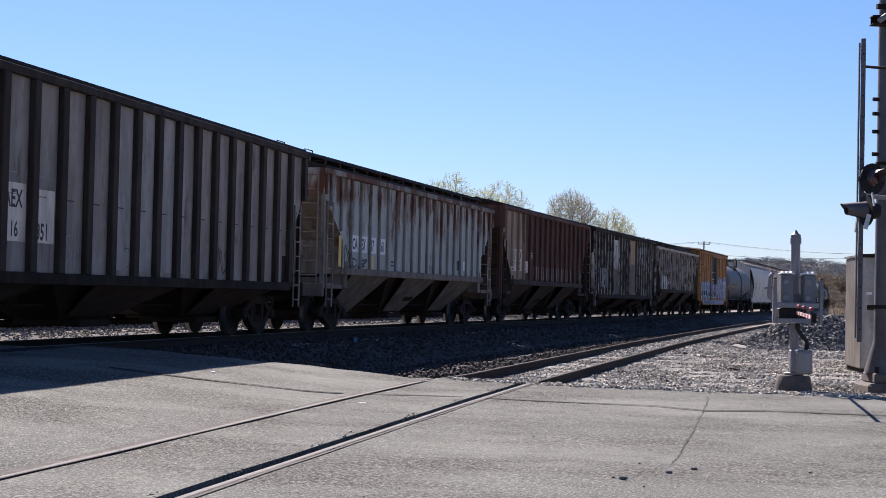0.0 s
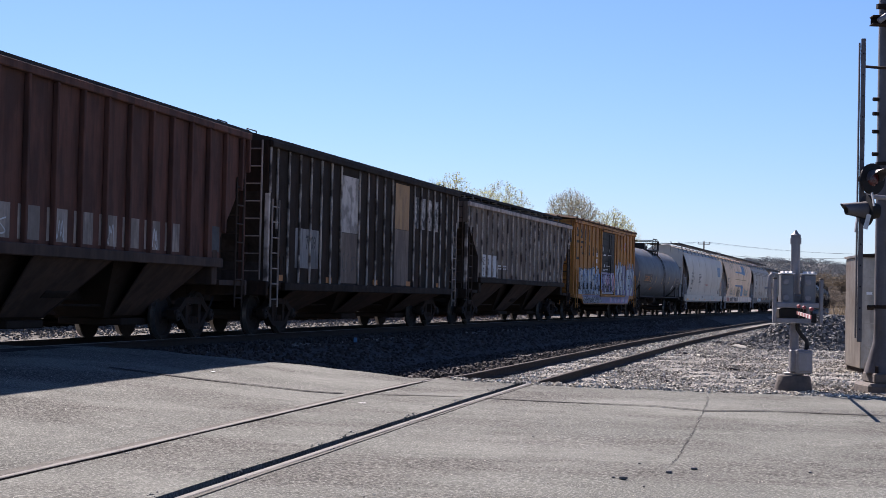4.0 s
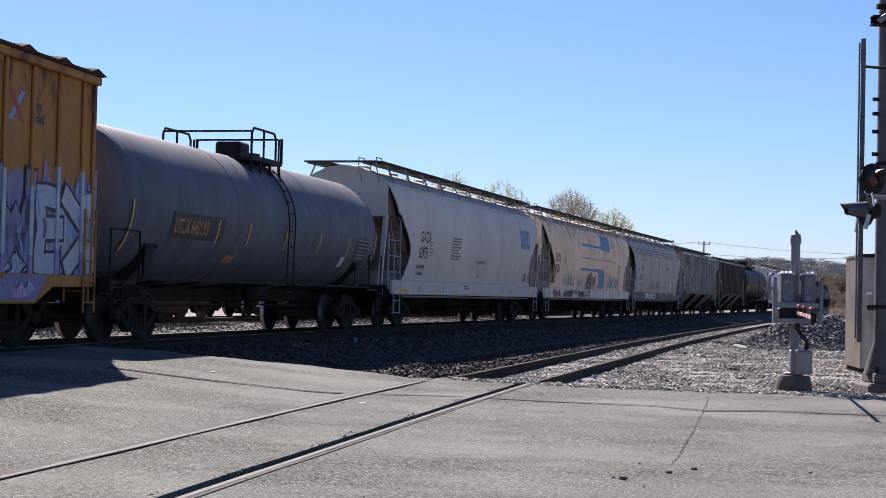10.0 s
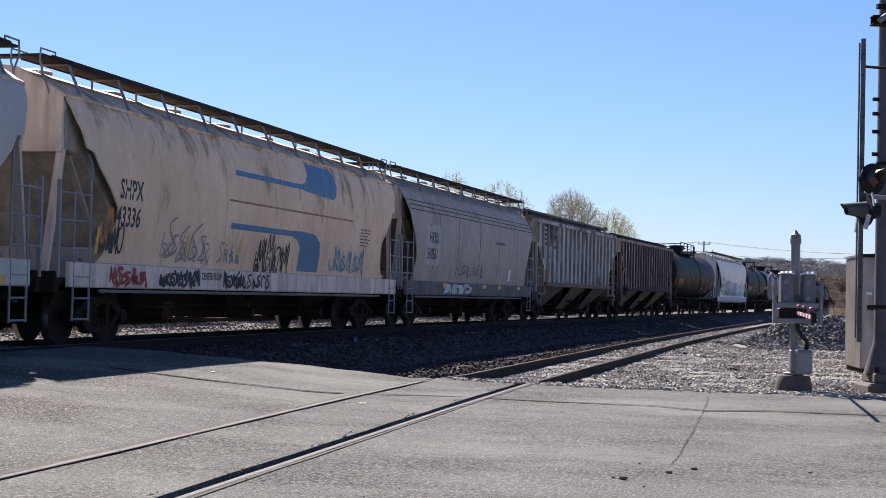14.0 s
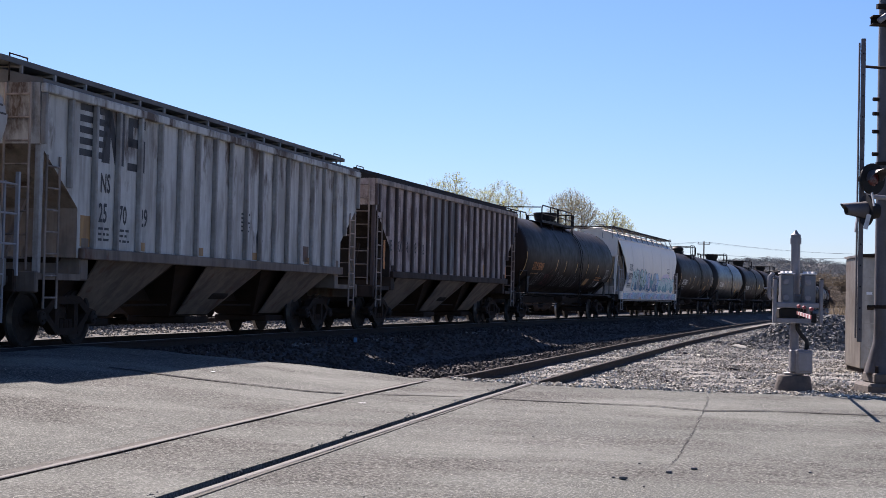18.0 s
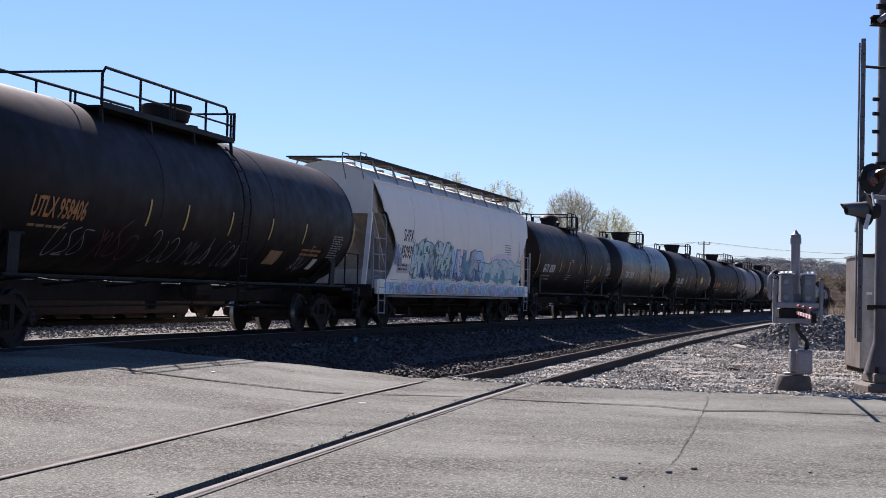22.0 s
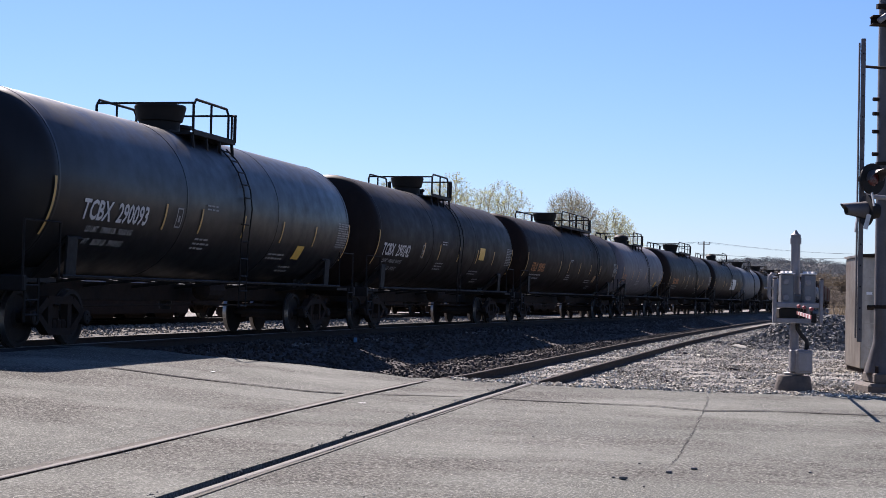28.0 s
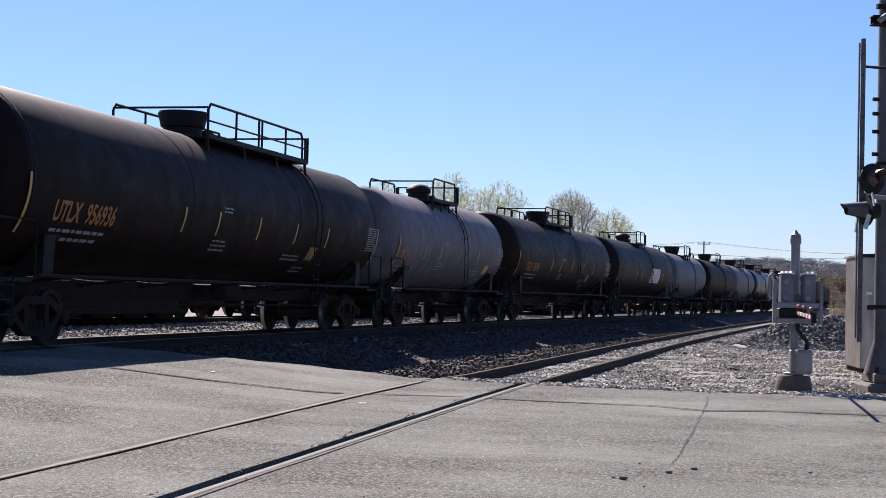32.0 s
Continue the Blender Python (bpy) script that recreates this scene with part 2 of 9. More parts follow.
M_LEAF = leaf_surface("young_leaves", (0.42, 0.43, 0.17))
M_LEAF2 = leaf_surface("grey_buds", (0.36, 0.355, 0.20))
M_TWIG = leaf_surface("pale_bare_twigs", (0.52, 0.46, 0.37), 0.25)
M_DRY = leaf_surface("dry_weeds", (0.165, 0.135, 0.098), 0.45)
M_DULLBARK = surface("dull_brown_bark", (0.10, 0.085, 0.072), (0.06, 0.052, 0.045), rough=0.95, scale=4, bump=0.3)
M_DULLTWIG = leaf_surface("dull_grey_brown_twigs", (0.1875, 0.1625, 0.1375), 0.4)
M_HILL = surface("distant_woods", (0.15, 0.15, 0.141), (0.0975, 0.0975, 0.093), rough=1.0, scale=0.12, blotch=0.9, bump=0.0, spec=0.0)
# Paler than bare wood: the haze of distance is put into the colour.
M_WOODS = surface("distant_bare_woods", (0.27, 0.27, 0.255), (0.19, 0.19, 0.18), rough=1.0, scale=0.3, bump=0.0, vary=0.25, island=True, spec=0.0)
M_WIRE = surface("wire", (0.05, 0.05, 0.052), (0.04, 0.04, 0.04), rough=0.6, scale=3, bump=0.0)


# ---- mesh building ----
class Geo:
    """Collects vertices and faces of one part; faces may carry a material slot."""

    def __init__(self):
        self.v, self.f, self.m = [], [], []

    def add(self, verts, faces, slot=0):
        k = len(self.v)
        self.v += [tuple(p) for p in verts]
        self.f += [tuple(i + k for i in f) for f in faces]
        self.m += [slot] * len(faces)
        return self

    def box(self, x0, y0, z0, x1, y1, z1, slot=0, c=0.0):
        """A box; c chamfers its edges."""
        if not c:
            return self.add([(x, y, z) for x in (x0, x1) for y in (y0, y1) for z in (z0, z1)],
                            [(0, 1, 3, 2), (4, 6, 7, 5), (0, 4, 5, 1), (2, 3, 7, 6), (0, 2, 6, 4), (1, 5, 7, 3)], slot)
        bm = bmesh.new()
        bmesh.ops.create_cube(bm, size=1.0, matrix=Matrix.LocRotScale(((x0 + x1) / 2, (y0 + y1) / 2, (z0 + z1) / 2), None, (x1 - x0, y1 - y0, z1 - z0)))
        bmesh.ops.bevel(bm, geom=bm.edges[:], offset=c, segments=1, affect="EDGES")
        bm.verts.index_update()
        self.add([v.co[:] for v in bm.verts], [[v.index for v in f.verts] for f in bm.faces], slot)
        bm.free()
        return self

    def beam(self, a, b, w, h=None, slot=0, up=(0, 0, 1)):
        """A square bar from a to b, w wide and h deep."""
        h = h or w
        a, b = Vector(a), Vector(b)
        d = (b - a).normalized()
        u = Vector(up)
        if abs(d.dot(u)) > 0.98:
            u = Vector((0, 1, 0))
        s = d.cross(u).normalized() * (w / 2)
        u = s.cross(d).normalized() * (h / 2)
        vs = [p + i * s + j * u for p in (a, b) for i, j in ((-1, -1), (1, -1), (1, 1), (-1, 1))]
        return self.add(vs, [(3, 2, 1, 0), (4, 5, 6, 7), (0, 1, 5, 4), (1, 2, 6, 5), (2, 3, 7, 6), (3, 0, 4, 7)], slot)

    def tube(self, pts, r, n=6, slot=0, caps=True):
        """A round bar along points; r is one radius or one for each point."""
        pts = [Vector(p) for p in pts]
        rs = r if isinstance(r, (list, tuple)) else [r] * len(pts)
        vs, fs = [], []
        side = None
        for i, p in enumerate(pts):
            d = (pts[min(i + 1, len(pts) - 1)] - pts[max(i - 1, 0)]).normalized()
            if side is None:
                side = d.orthogonal().normalized()
            side = (side - d * side.dot(d))
            side = side.normalized() if side.length > 1e-6 else d.orthogonal().normalized()
            o = d.cross(side)
            for j in range(n):
                a = 2 * math.pi * j / n
                vs.append(p + rs[i] * (math.cos(a) * side + math.sin(a) * o))
        for i in range(len(pts) - 1):
            for j in range(n):
                k = (j + 1) % n
                fs.append((i * n + j, i * n + k, (i + 1) * n + k, (i + 1) * n + j))
        if caps:
            fs += [tuple(range(n))[::-1], tuple(range((len(pts) - 1) * n, len(pts) * n))]
        return self.add(vs, fs, slot)

    def lathe(self, rings, n=24, axis="y", slot=0, slots=None):
        """Rings of (place along the axis, radius), centred on the axis."""
        vs, fs = [], []
        for p, r in rings:
            for j in range(n):
                a = 2 * math.pi * j / n
                c, s = r * math.cos(a), r * math.sin(a)
                vs.append({"x": (p, c, s), "y": (c, p, s), "z": (c, s, p)}[axis])
        k0 = len(self.f)
        for i in range(len(rings) - 1):
            for j in range(n):
                k = (j + 1) % n
                fs.append((i * n + j, i * n + k, (i + 1) * n + k, (i + 1) * n + j))
        fs += [tuple(range(n))[::-1], tuple(range((len(rings) - 1) * n, len(rings) * n))]
        self.add(vs, fs, slot)
        if slots:
            for i in range(len(rings) - 1):
                for j in range(n):
                    self.m[k0 + i * n + j] = slots[i]
        return self

    def prism(self, outline, y0, y1, slot=0):
        """An outline of (x, z), extruded from y0 to y1."""
        n = len(outline)
        vs = [(x, y0, z) for x, z in outline] + [(x, y1, z) for x, z in outline]
        fs = [tuple(range(n)), tuple(range(2 * n - 1, n - 1, -1))] + [(i, i + n, (i + 1) % n + n, (i + 1) % n) for i in range(n)]
        return self.add(vs, fs, slot)

    def mesh(self, name, mats, smooth=False):
        me = bpy.data.meshes.new(name)
        me.from_pydata(self.v, [], self.f)
        for m in mats:
            me.materials.append(m)
        if len(mats) > 1:
            me.polygons.foreach_set("material_index", self.m)
        bm = bmesh.new()
        bm.from_mesh(me)
        bmesh.ops.recalc_face_normals(bm, faces=bm.faces[:])
        bm.to_mesh(me)
        bm.free()
        if smooth:
            me.shade_smooth()
            me.set_sharp_from_angle(angle=radians(smooth if smooth > 1 else 35))
        me.update()
        return me


def part(name, geo, material, parent=None, label="", at=(0, 0, 0), rz=0.0, smooth=False):
    """Links a mesh (a Geo or a ready mesh) as one object, under a thing or a part."""
    mats = material if isinstance(material, (list, tuple)) else [material]
    me = geo.mesh(name, mats, smooth) if isinstance(geo, Geo) else geo
    ob = new(name, me)
    ob.location, ob.rotation_euler = at, (0, 0, rz)
    if parent:
        ob.parent = parent
    if label:
        ob["label"] = label
    return ob


def thing(name, label, category, group="", kind="", m=None):
    ob = new(name)
    ob.empty_display_size = 0.3
    if m is not None:
        ob.matrix_basis = m
    return tagged(ob, label, category, group, kind)


def twin(ob, parent, at):
    """A copy of a part with its own parts, under another thing."""
    made = {}
    for o in (ob, *ob.children_recursive):
        made[o] = o.copy()
        scene.collection.objects.link(made[o])
        made[o].parent = made.get(o.parent, parent)
    made[ob].location = at
    return made[ob]


def sheet(xs, ys, zf):
    """A grid of height zf(x, y)."""
    X, Y = np.meshgrid(xs, ys)
    Z = zf(X, Y)
    g = Geo()
    g.v = list(zip(X.ravel().tolist(), Y.ravel().tolist(), Z.ravel().tolist()))
    n = len(xs)
    g.f = [(j * n + i, j * n + i + 1, (j + 1) * n + i + 1, (j + 1) * n + i) for j in range(len(ys) - 1) for i in range(n - 1)]
    g.m = [0] * len(g.f)
    return g


# ---- large structure: ground, road, tracks ----
xs = np.unique(np.concatenate([np.linspace(-1500, -60, 25), np.arange(-60, -24, 3.0), np.arange(-24, 30, 0.4), np.arange(30, 110, 2.0), np.linspace(110, 1500, 24)]))
ys = np.unique(np.concatenate([np.linspace(-600, -30, 10), np.arange(-30, 20, 2.5), np.arange(20, 60, 0.4), np.arange(60, 140, 1.5), np.arange(140, 420, 6.0), np.linspace(420, 3500, 24)]))
tagged(part("ground", sheet(xs, ys, lambda x, y: ground_z(x, y) + 0.02 * np.sin(x * 2.3 + 1.3 * np.sin(y * 1.7)) * np.sin(y * 1.9)), M_GROUND, smooth=60),
       "grey crushed stone ground beside the tracks", "ground", kind="structure")


def road_strip(w0, w1, ws, name, material=None):
    """A slab of the road between two distances from the siding's centre line, with its far edge broken a little."""
    g = Geo()
    yy = np.concatenate([np.arange(-20, 6, 2.0), np.arange(6, 25.6, 0.4), [ROAD_EDGE]])
    ww = np.concatenate([[w0], [v for v in ws if w0 < v < w1], [w1]])
    n, k = len(ww), len(yy)
    W, Y = np.meshgrid(ww, yy)
    X = W + side_x(Y)
    edge = np.zeros_like(Y)
    edge[-1] = 0.16 * np.sin(X[-1] * 2.1) + 0.10 * np.sin(X[-1] * 5.3 + 1) - 0.10 * np.clip(X[-1] - 2, 0, 6) + 0.06 * np.sin(X[-1] * 13)
    Y = Y + edge
    Z = road_z(X, Y) + 0.006 * np.sin(X * 1.1 + 2 * np.sin(Y * 0.7)) * np.sin(Y * 0.9)
    top = list(zip(X.ravel().tolist(), Y.ravel().tolist(), Z.ravel().tolist()))
    low = [(x, y, z - 0.24) for x, y, z in top]
    faces = [(j * n + i, j * n + i + 1, (j + 1) * n + i + 1, (j + 1) * n + i) for j in range(k - 1) for i in range(n - 1)]
    rim = [i for i in range(n)] + [j * n + n - 1 for j in range(1, k)] + [(k - 1) * n + i for i in range(n - 2, -1, -1)] + [j * n for j in range(k - 2, 0, -1)]
    g.add(top + low, faces + [(a, b, b + n * k, a + n * k) for a, b in zip(rim, rim[1:] + rim[:1])])
    return part(name, g, material or M_ASPHALT, smooth=40)


WS = np.concatenate([np.linspace(-90, -16, 12), np.arange(-16, 16, 0.4), np.linspace(16, 90, 12)])
road = road_strip(-90, -0.895, WS, "road")
tagged(road, "worn pale grey asphalt road over the level crossing", "road", kind="structure")
tagged(road_strip(-0.672, 0.61, WS, "road_between_rails"), "worn asphalt between the siding's rails", "road", kind="structure")
tagged(road_strip(0.875, 90, WS, "road_near"), "pale grey asphalt road with a long crack", "road", kind="structure")

for w0, w1 in ((-0.892, -0.793), (0.793, 0.848)):
    tagged(road_strip(w0, w1, [], "rail_fill", M_FILL), "pale packed grit beside the sunken siding rail", "road seam", kind="structure")

RAIL_PROFILE = [(-0.07, -0.17), (0.07, -0.17), (0.07, -0.158), (0.012, -0.135), (0.012, -0.045), (0.036, -0.035), (0.036, -0.006), (0.028, 0.0),
                (-0.028, 0.0), (-0.036, -0.006), (-0.036, -0.035), (-0.012, -0.045), (-0.012, -0.135), (-0.07, -0.158)]


def rail(points, name, label, road_to=None):
    """A rail with foot, web and head, swept along points (x, y, z, heading)."""
    g, n = Geo(), len(RAIL_PROFILE)
    vs = []
    for x, y, z, h in points:
        vs += [(x + u * math.cos(h), y - u * math.sin(h), z + w) for u, w in RAIL_PROFILE]
    fs, slots = [], []
    for i in range(len(points) - 1):
        for j in range(n):
            k = (j + 1) % n
            fs.append((i * n + j, i * n + k, (i + 1) * n + k, (i + 1) * n + j))
            slots.append((1 if road_to is None or points[i][1] < road_to else 2) if j in (6, 7, 8) else 0)
    g.add(vs, fs)
    g.m = slots
    return tagged(part(name, g, [M_RAIL, M_RAILTOP, M_SIDETOP]), label, "rail", "railway rails", "structure")


def main_points(q, s0, s1, step):
    out = []
    for s in np.arange(s0, s1, step):
        x, y, h = main_at(s)
        out.append((x + q * math.cos(h), y - q * math.sin(h), 0.0, h))
    return out


def side_points(w, y0, y1, step):
    out = []
    for y in np.arange(y0, y1, step):
        h = math.atan2(side_x(y + 0.5) - side_x(y - 0.5), 1.0)
        x = float(side_x(y))
        b = min(1.0, max(0.0, (y - 24.0) / 4.0))
        cx, cy = x + w * math.cos(h), y - w * math.sin(h)
        z = (float(road_z(np.array(cx), np.array(cy))) + 0.006) * (1 - b) + SIDING_TOP * b
        out.append((cx, cy, z, h))
    return out


for q in (-0.754, 0.754):
    rail(main_points(q, -120, 520, 3.0), "rail", "rusty main line rail with a polished head")
    rail(main_points(q - 8.5, -60, 420, 4.0), "rail", "rusty rail of the track behind the main line")
    rail(side_points(q, -15, 320, 0.8), "rail", "rusty siding rail set in asphalt and gravel", 25.4)

# flange strips of the main line crossing
for q0, q1 in ((-0.69, -0.60), (0.60, 0.69), (0.80, 1.25), (-1.25, -0.80)):
    g = Geo()
    vs, fs = [], []
    pts = main_points(0, -14, 26.6, 0.8)
    for x, y, z, h in pts:
        for u, dz in ((q0, 0.0), (q1, 0.0), (q1, -0.1), (q0, -0.1)):
            vs.append((x + u * math.cos(h), y - u * math.sin(h), 0.004 - 0.012 + dz))
    for i in range(len(pts) - 1):
        fs += [(i * 4 + j, i * 4 + (j + 1) % 4, i * 4 + 4 + (j + 1) % 4, i * 4 + 4 + j) for j in range(4)]
    fs += [(0, 1, 2, 3), tuple(range(len(vs) - 4, len(vs)))]
    g.add(vs, fs)
    tagged(part("crossing_strip", g, M_RUBBER), "black rubber flange strip beside the main line rail", "crossing panel", "crossing strips", "structure")


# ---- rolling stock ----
# Near-black bay colour: the shade between the bay sides is painted in.
M_BAYSHADE = surface("soot_black_bay_paint", (0.02696, 0.01976, 0.01581), (0.04943, 0.03328, 0.02371), rough=0.9, scale=2, bump=0.2, spec=0.1)
# Streaky grime, with the darkness of the hollow car ends painted in too.
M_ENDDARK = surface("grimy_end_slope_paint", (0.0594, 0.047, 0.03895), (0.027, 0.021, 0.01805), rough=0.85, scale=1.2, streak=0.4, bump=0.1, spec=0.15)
SPEED, SLOW, JERK = 10.043555, -0.016175, -0.000307
WHEEL_R = 0.457


def advance(t):
    return SPEED * t + SLOW * t * t / 2 + JERK * t ** 3 / 6


def make_truck(parent, at):
    """A two-axle truck: bolster, two cast side frames with springs, two wheelsets."""
    b = Geo().box(-0.2, -0.95, 0.42, 0.2, 0.95, 0.66, c=0.03)
    b.lathe([(0.66, 0.28), (0.72, 0.28)], 12, "z")
    b.box(-0.95, -0.5, 0.33, -0.85, 0.5, 0.4).box(0.85, -0.5, 0.33, 0.95, 0.5, 0.4)
    t = part("truck", b, M_TRUCK, parent, "grimy cast steel two-axle truck", at)
    fr = Geo()
    line = [(-1.02, 0.50), (-0.72, 0.56), (-0.42, 0.74), (0.42, 0.74), (0.72, 0.56), (1.02, 0.50)]
    for a, c in zip(line, line[1:]):
        fr.beam((a[0], 0, a[1]), (c[0], 0, c[1]), 0.15, 0.13)
    low = [(-0.72, 0.50), (-0.36, 0.24), (0.36, 0.24), (0.72, 0.50)]
    for a, c in zip(low, low[1:]):
        fr.beam((a[0], 0, a[1]), (c[0], 0, c[1]), 0.15, 0.11)
    for x in (-0.33, 0.33):
        fr.beam((x, 0, 0.24), (x, 0, 0.72), 0.14, 0.12)
    for x in (-0.16, 0.0, 0.16):
        fr.lathe([(0.29, 0.065), (0.31, 0.075), (0.40, 0.075), (0.43, 0.065)], 8, "z")
        k = len(fr.v) - 32
        fr.v[k:] = [(v[0] + x, v[1], v[2]) for v in fr.v[k:]]
    me = fr.mesh("side_frame", [M_TRUCK])
    for y in (-1.0, 1.0):
        part("side_frame", me, M_TRUCK, t, at=(0, y, 0))
    w = Geo()
    R = WHEEL_R
    w.lathe([(-1.12, 0.09), (-1.10, 0.115), (-0.93, 0.115), (-0.9, 0.075), (0.9, 0.075), (0.93, 0.115), (1.10, 0.115), (1.12, 0.09)], 10)
    for sgn in (-1, 1):
        w.lathe([(sgn * 0.69, 0.12), (sgn * 0.69, 0.38), (sgn * 0.685, R + 0.026), (sgn * 0.71, R + 0.026), (sgn * 0.725, R + 0.002),
                 (sgn * 0.815, R - 0.004), (sgn * 0.82, 0.385), (sgn * 0.775, 0.36), (sgn * 0.765, 0.16), (sgn * 0.80, 0.13)], 28, slots=[0, 0, 0, 0, 1, 0, 0, 0, 0])
        for j in range(3):
            a = 2 * math.pi * j / 3
            w.lathe([(sgn * 1.12, 0.018), (sgn * 1.14, 0.018)], 6)
            k = len(w.v) - 12
            w.v[k:] = [(v[0] + 0.06 * math.cos(a), v[1], v[2] + 0.06 * math.sin(a)) for v in w.v[k:]]
    me = w.mesh("wheelset", [M_WHEEL, M_TREAD], 40)
    for x in (-0.89, 0.89):
        part("wheelset", me, M_WHEEL, t, "worn steel wheelset with polished treads", (x, 0, R))
    return t


FIRST_TRUCK = []


def underframe(car, half, tc):
    """Trucks, centre sill with couplers, air tank and brake rods; half: half the length over the end sills; tc: half the truck spacing."""
    for x in (-tc, tc):
        if FIRST_TRUCK:
            twin(FIRST_TRUCK[0], car, (x, 0, 0))
        else:
            FIRST_TRUCK.append(make_truck(car, (x, 0, 0)))
    part("centre_sill", Geo().box(-half - 0.1, -0.2, 0.72, half + 0.1, 0.2, 1.06, c=0.02), M_UNDER, car)
    me = Geo().box(-0.1, -0.1, 0.80, 0.42, 0.1, 0.98, c=0.03).box(0.36, -0.18, 0.74, 0.62, 0.14, 1.04, c=0.05).mesh("coupler", [M_TRUCK])
    for sgn in (-1, 1):
        part("coupler", me, M_TRUCK, car, at=(sgn * half, 0, 0), rz=0 if sgn > 0 else math.pi)
        hose = Geo().tube([(sgn * half, -0.35, 0.8), (sgn * (half + 0.2), -0.36, 0.6), (sgn * (half + 0.45), -0.3, 0.42), (sgn * (half + 0.6), -0.15, 0.5)], 0.025, 5)
        part("air_hose", hose, M_RUBBER, car)
    part("brake_reservoir", Geo().lathe([(-0.6, 0.1), (-0.55, 0.2), (0.3, 0.2), (0.35, 0.1)], 12, "x"), M_UNDER, car, at=(0.6, -0.75, 0.95))
    part("brake_rod", Geo().tube([(-tc + 0.4, -0.45, 0.62), (0, -0.5, 0.66), (tc - 0.4, -0.45, 0.62)], 0.022, 5), M_UNDER, car)


def ladder(car, x, y, z0, z1, material, width=0.42, along="x", rungs=6, label=""):
    """A grab ladder standing in the side or the end of a car."""
    g = Geo()
    d = (width / 2, 0) if along == "x" else (0, width / 2)
    for sgn in (-1, 1):
        g.tube([(x + sgn * d[0], y + sgn * d[1], z0), (x + sgn * d[0], y + sgn * d[1], z1)], 0.022, 5)
    for i in range(rungs):
        z = z0 + (z1 - z0) * (i + 0.5) / rungs
        g.tube([(x - d[0], y - d[1], z), (x + d[0], y + d[1], z)], 0.016, 5)
    return part("ladder", g, material, car, label)


GLYPHS = {}


def glyphs(text):
    if text not in GLYPHS:
        cu = bpy.data.curves.new("letters", "FONT")
        cu.body, cu.resolution_u, cu.offset = text, 2, 0.022
        ob = bpy.data.objects.new("letters", cu)
        me = bpy.data.meshes.new_from_object(ob)
        GLYPHS[text] = ([v.co.copy() for v in me.vertices], [tuple(p.vertices) for p in me.polygons])
        bpy.data.objects.remove(ob)
        bpy.data.curves.remove(cu)
        bpy.data.meshes.remove(me)
    return GLYPHS[text]


def lettering(car, text, x, z, h, material, face, wide=1.0, lift=0.004, name="lettering", label=""):
    """Words on a car's near side: x, z is the lower left, h the height of the capitals; face(x, z) gives the side's y."""
    vs, fs = glyphs(text)
    g = Geo().add([(0, 0, 0)] * len(vs), fs)
    k = h / 0.69
    g.v = [(x + v.x * k * wide, face(x + v.x * k * wide, z + v.y * k) - lift, z + v.y * k) for v in vs]
    return part(name, g, material, car, label)


def cut_band(outline, lo, hi):
    """The part of an outline of (x, z) between two heights."""
    for level, keep in ((lo, 1), (hi, -1)):
        out = []
        for a, b in zip(outline, outline[1:] + outline[:1]):
            ia, ib = keep * (a[1] - level) >= -1e-9, keep * (b[1] - level) >= -1e-9
            if ia:
                out.append(a)
            if ia != ib:
                u = (level - a[1]) / (b[1] - a[1])
                out.append((a[0] + (b[0] - a[0]) * u, level))
        outline = out
        if not outline:
            return []
    return outline


def patch(car, outline, material, face, name="painted_patch", lift=0.003, label="", steps=1):
    """A painted patch (or several) on a near side; outlines of (x, z)."""
    if name == "trade_mark_shape" and isinstance(outline[0], list):
        for o in outline:
            patch(car, o, material, face, name, lift, label)
        return None
    g = Geo()
    for o in (outline if isinstance(outline[0], list) else [outline]):
        za, zb = min(q_[1] for q_ in o), max(q_[1] for q_ in o)
        xm = sum(q_[0] for q_ in o) / len(o)
        bow = abs(face(xm, (za + zb) / 2) - (face(xm, za) + face(xm, zb)) / 2)
        rows = 1 if bow < 0.0015 else max(2, int((zb - za) / 0.07))
        for k in range(rows):
            strip_ = cut_band(o, za + (zb - za) * k / rows, za + (zb - za) * (k + 1) / rows) if rows > 1 else o
            if len(strip_) > 2:
                g.add([(x, face(x, z) - lift, z) for x, z in strip_], [tuple(range(len(strip_)))])
    return part(name, g, material, car, label)


def rect(x0, z0, x1, z1):
    return [(x0, z0), (x1, z0), (x1, z1), (x0, z1)]


def small_print(car, x, z, w, rows, material, face, h=0.05, gap=0.045, seed=0):
    """Lines of print too small to read, as plain bars."""
    rnd = random.Random(seed)
    out = []
    for i in range(rows):
        zz, xx = z - i * (h + gap), x
        while xx < x + w * rnd.uniform(0.75, 1.0):
            d = rnd.uniform(0.08, 0.28)
            out.append(rect(xx, zz, min(xx + d, x + w), zz + h))
            xx += d + 0.05
    return patch(car, out, material, face, "small_print")


def ribbon(pts, thick, face, lift):
    """A sprayed stroke along points (x, z)."""
    g, vs = Geo(), []
    for i, p in enumerate(pts):
        a, b_ = pts[max(0, i - 1)], pts[min(len(pts) - 1, i + 1)]
        d = Vector((b_[0] - a[0], b_[1] - a[1]))
        d = d.normalized() if d.length > 1e-6 else Vector((1, 0))
        for k in (-thick / 2, thick / 2):
            x, z = p[0] - d.y * k, p[1] + d.x * k
            vs.append((x, face(x, z) - lift, z))
    return g.add(vs, [(2 * i, 2 * i + 1, 2 * i + 3, 2 * i + 2) for i in range(len(pts) - 1)])


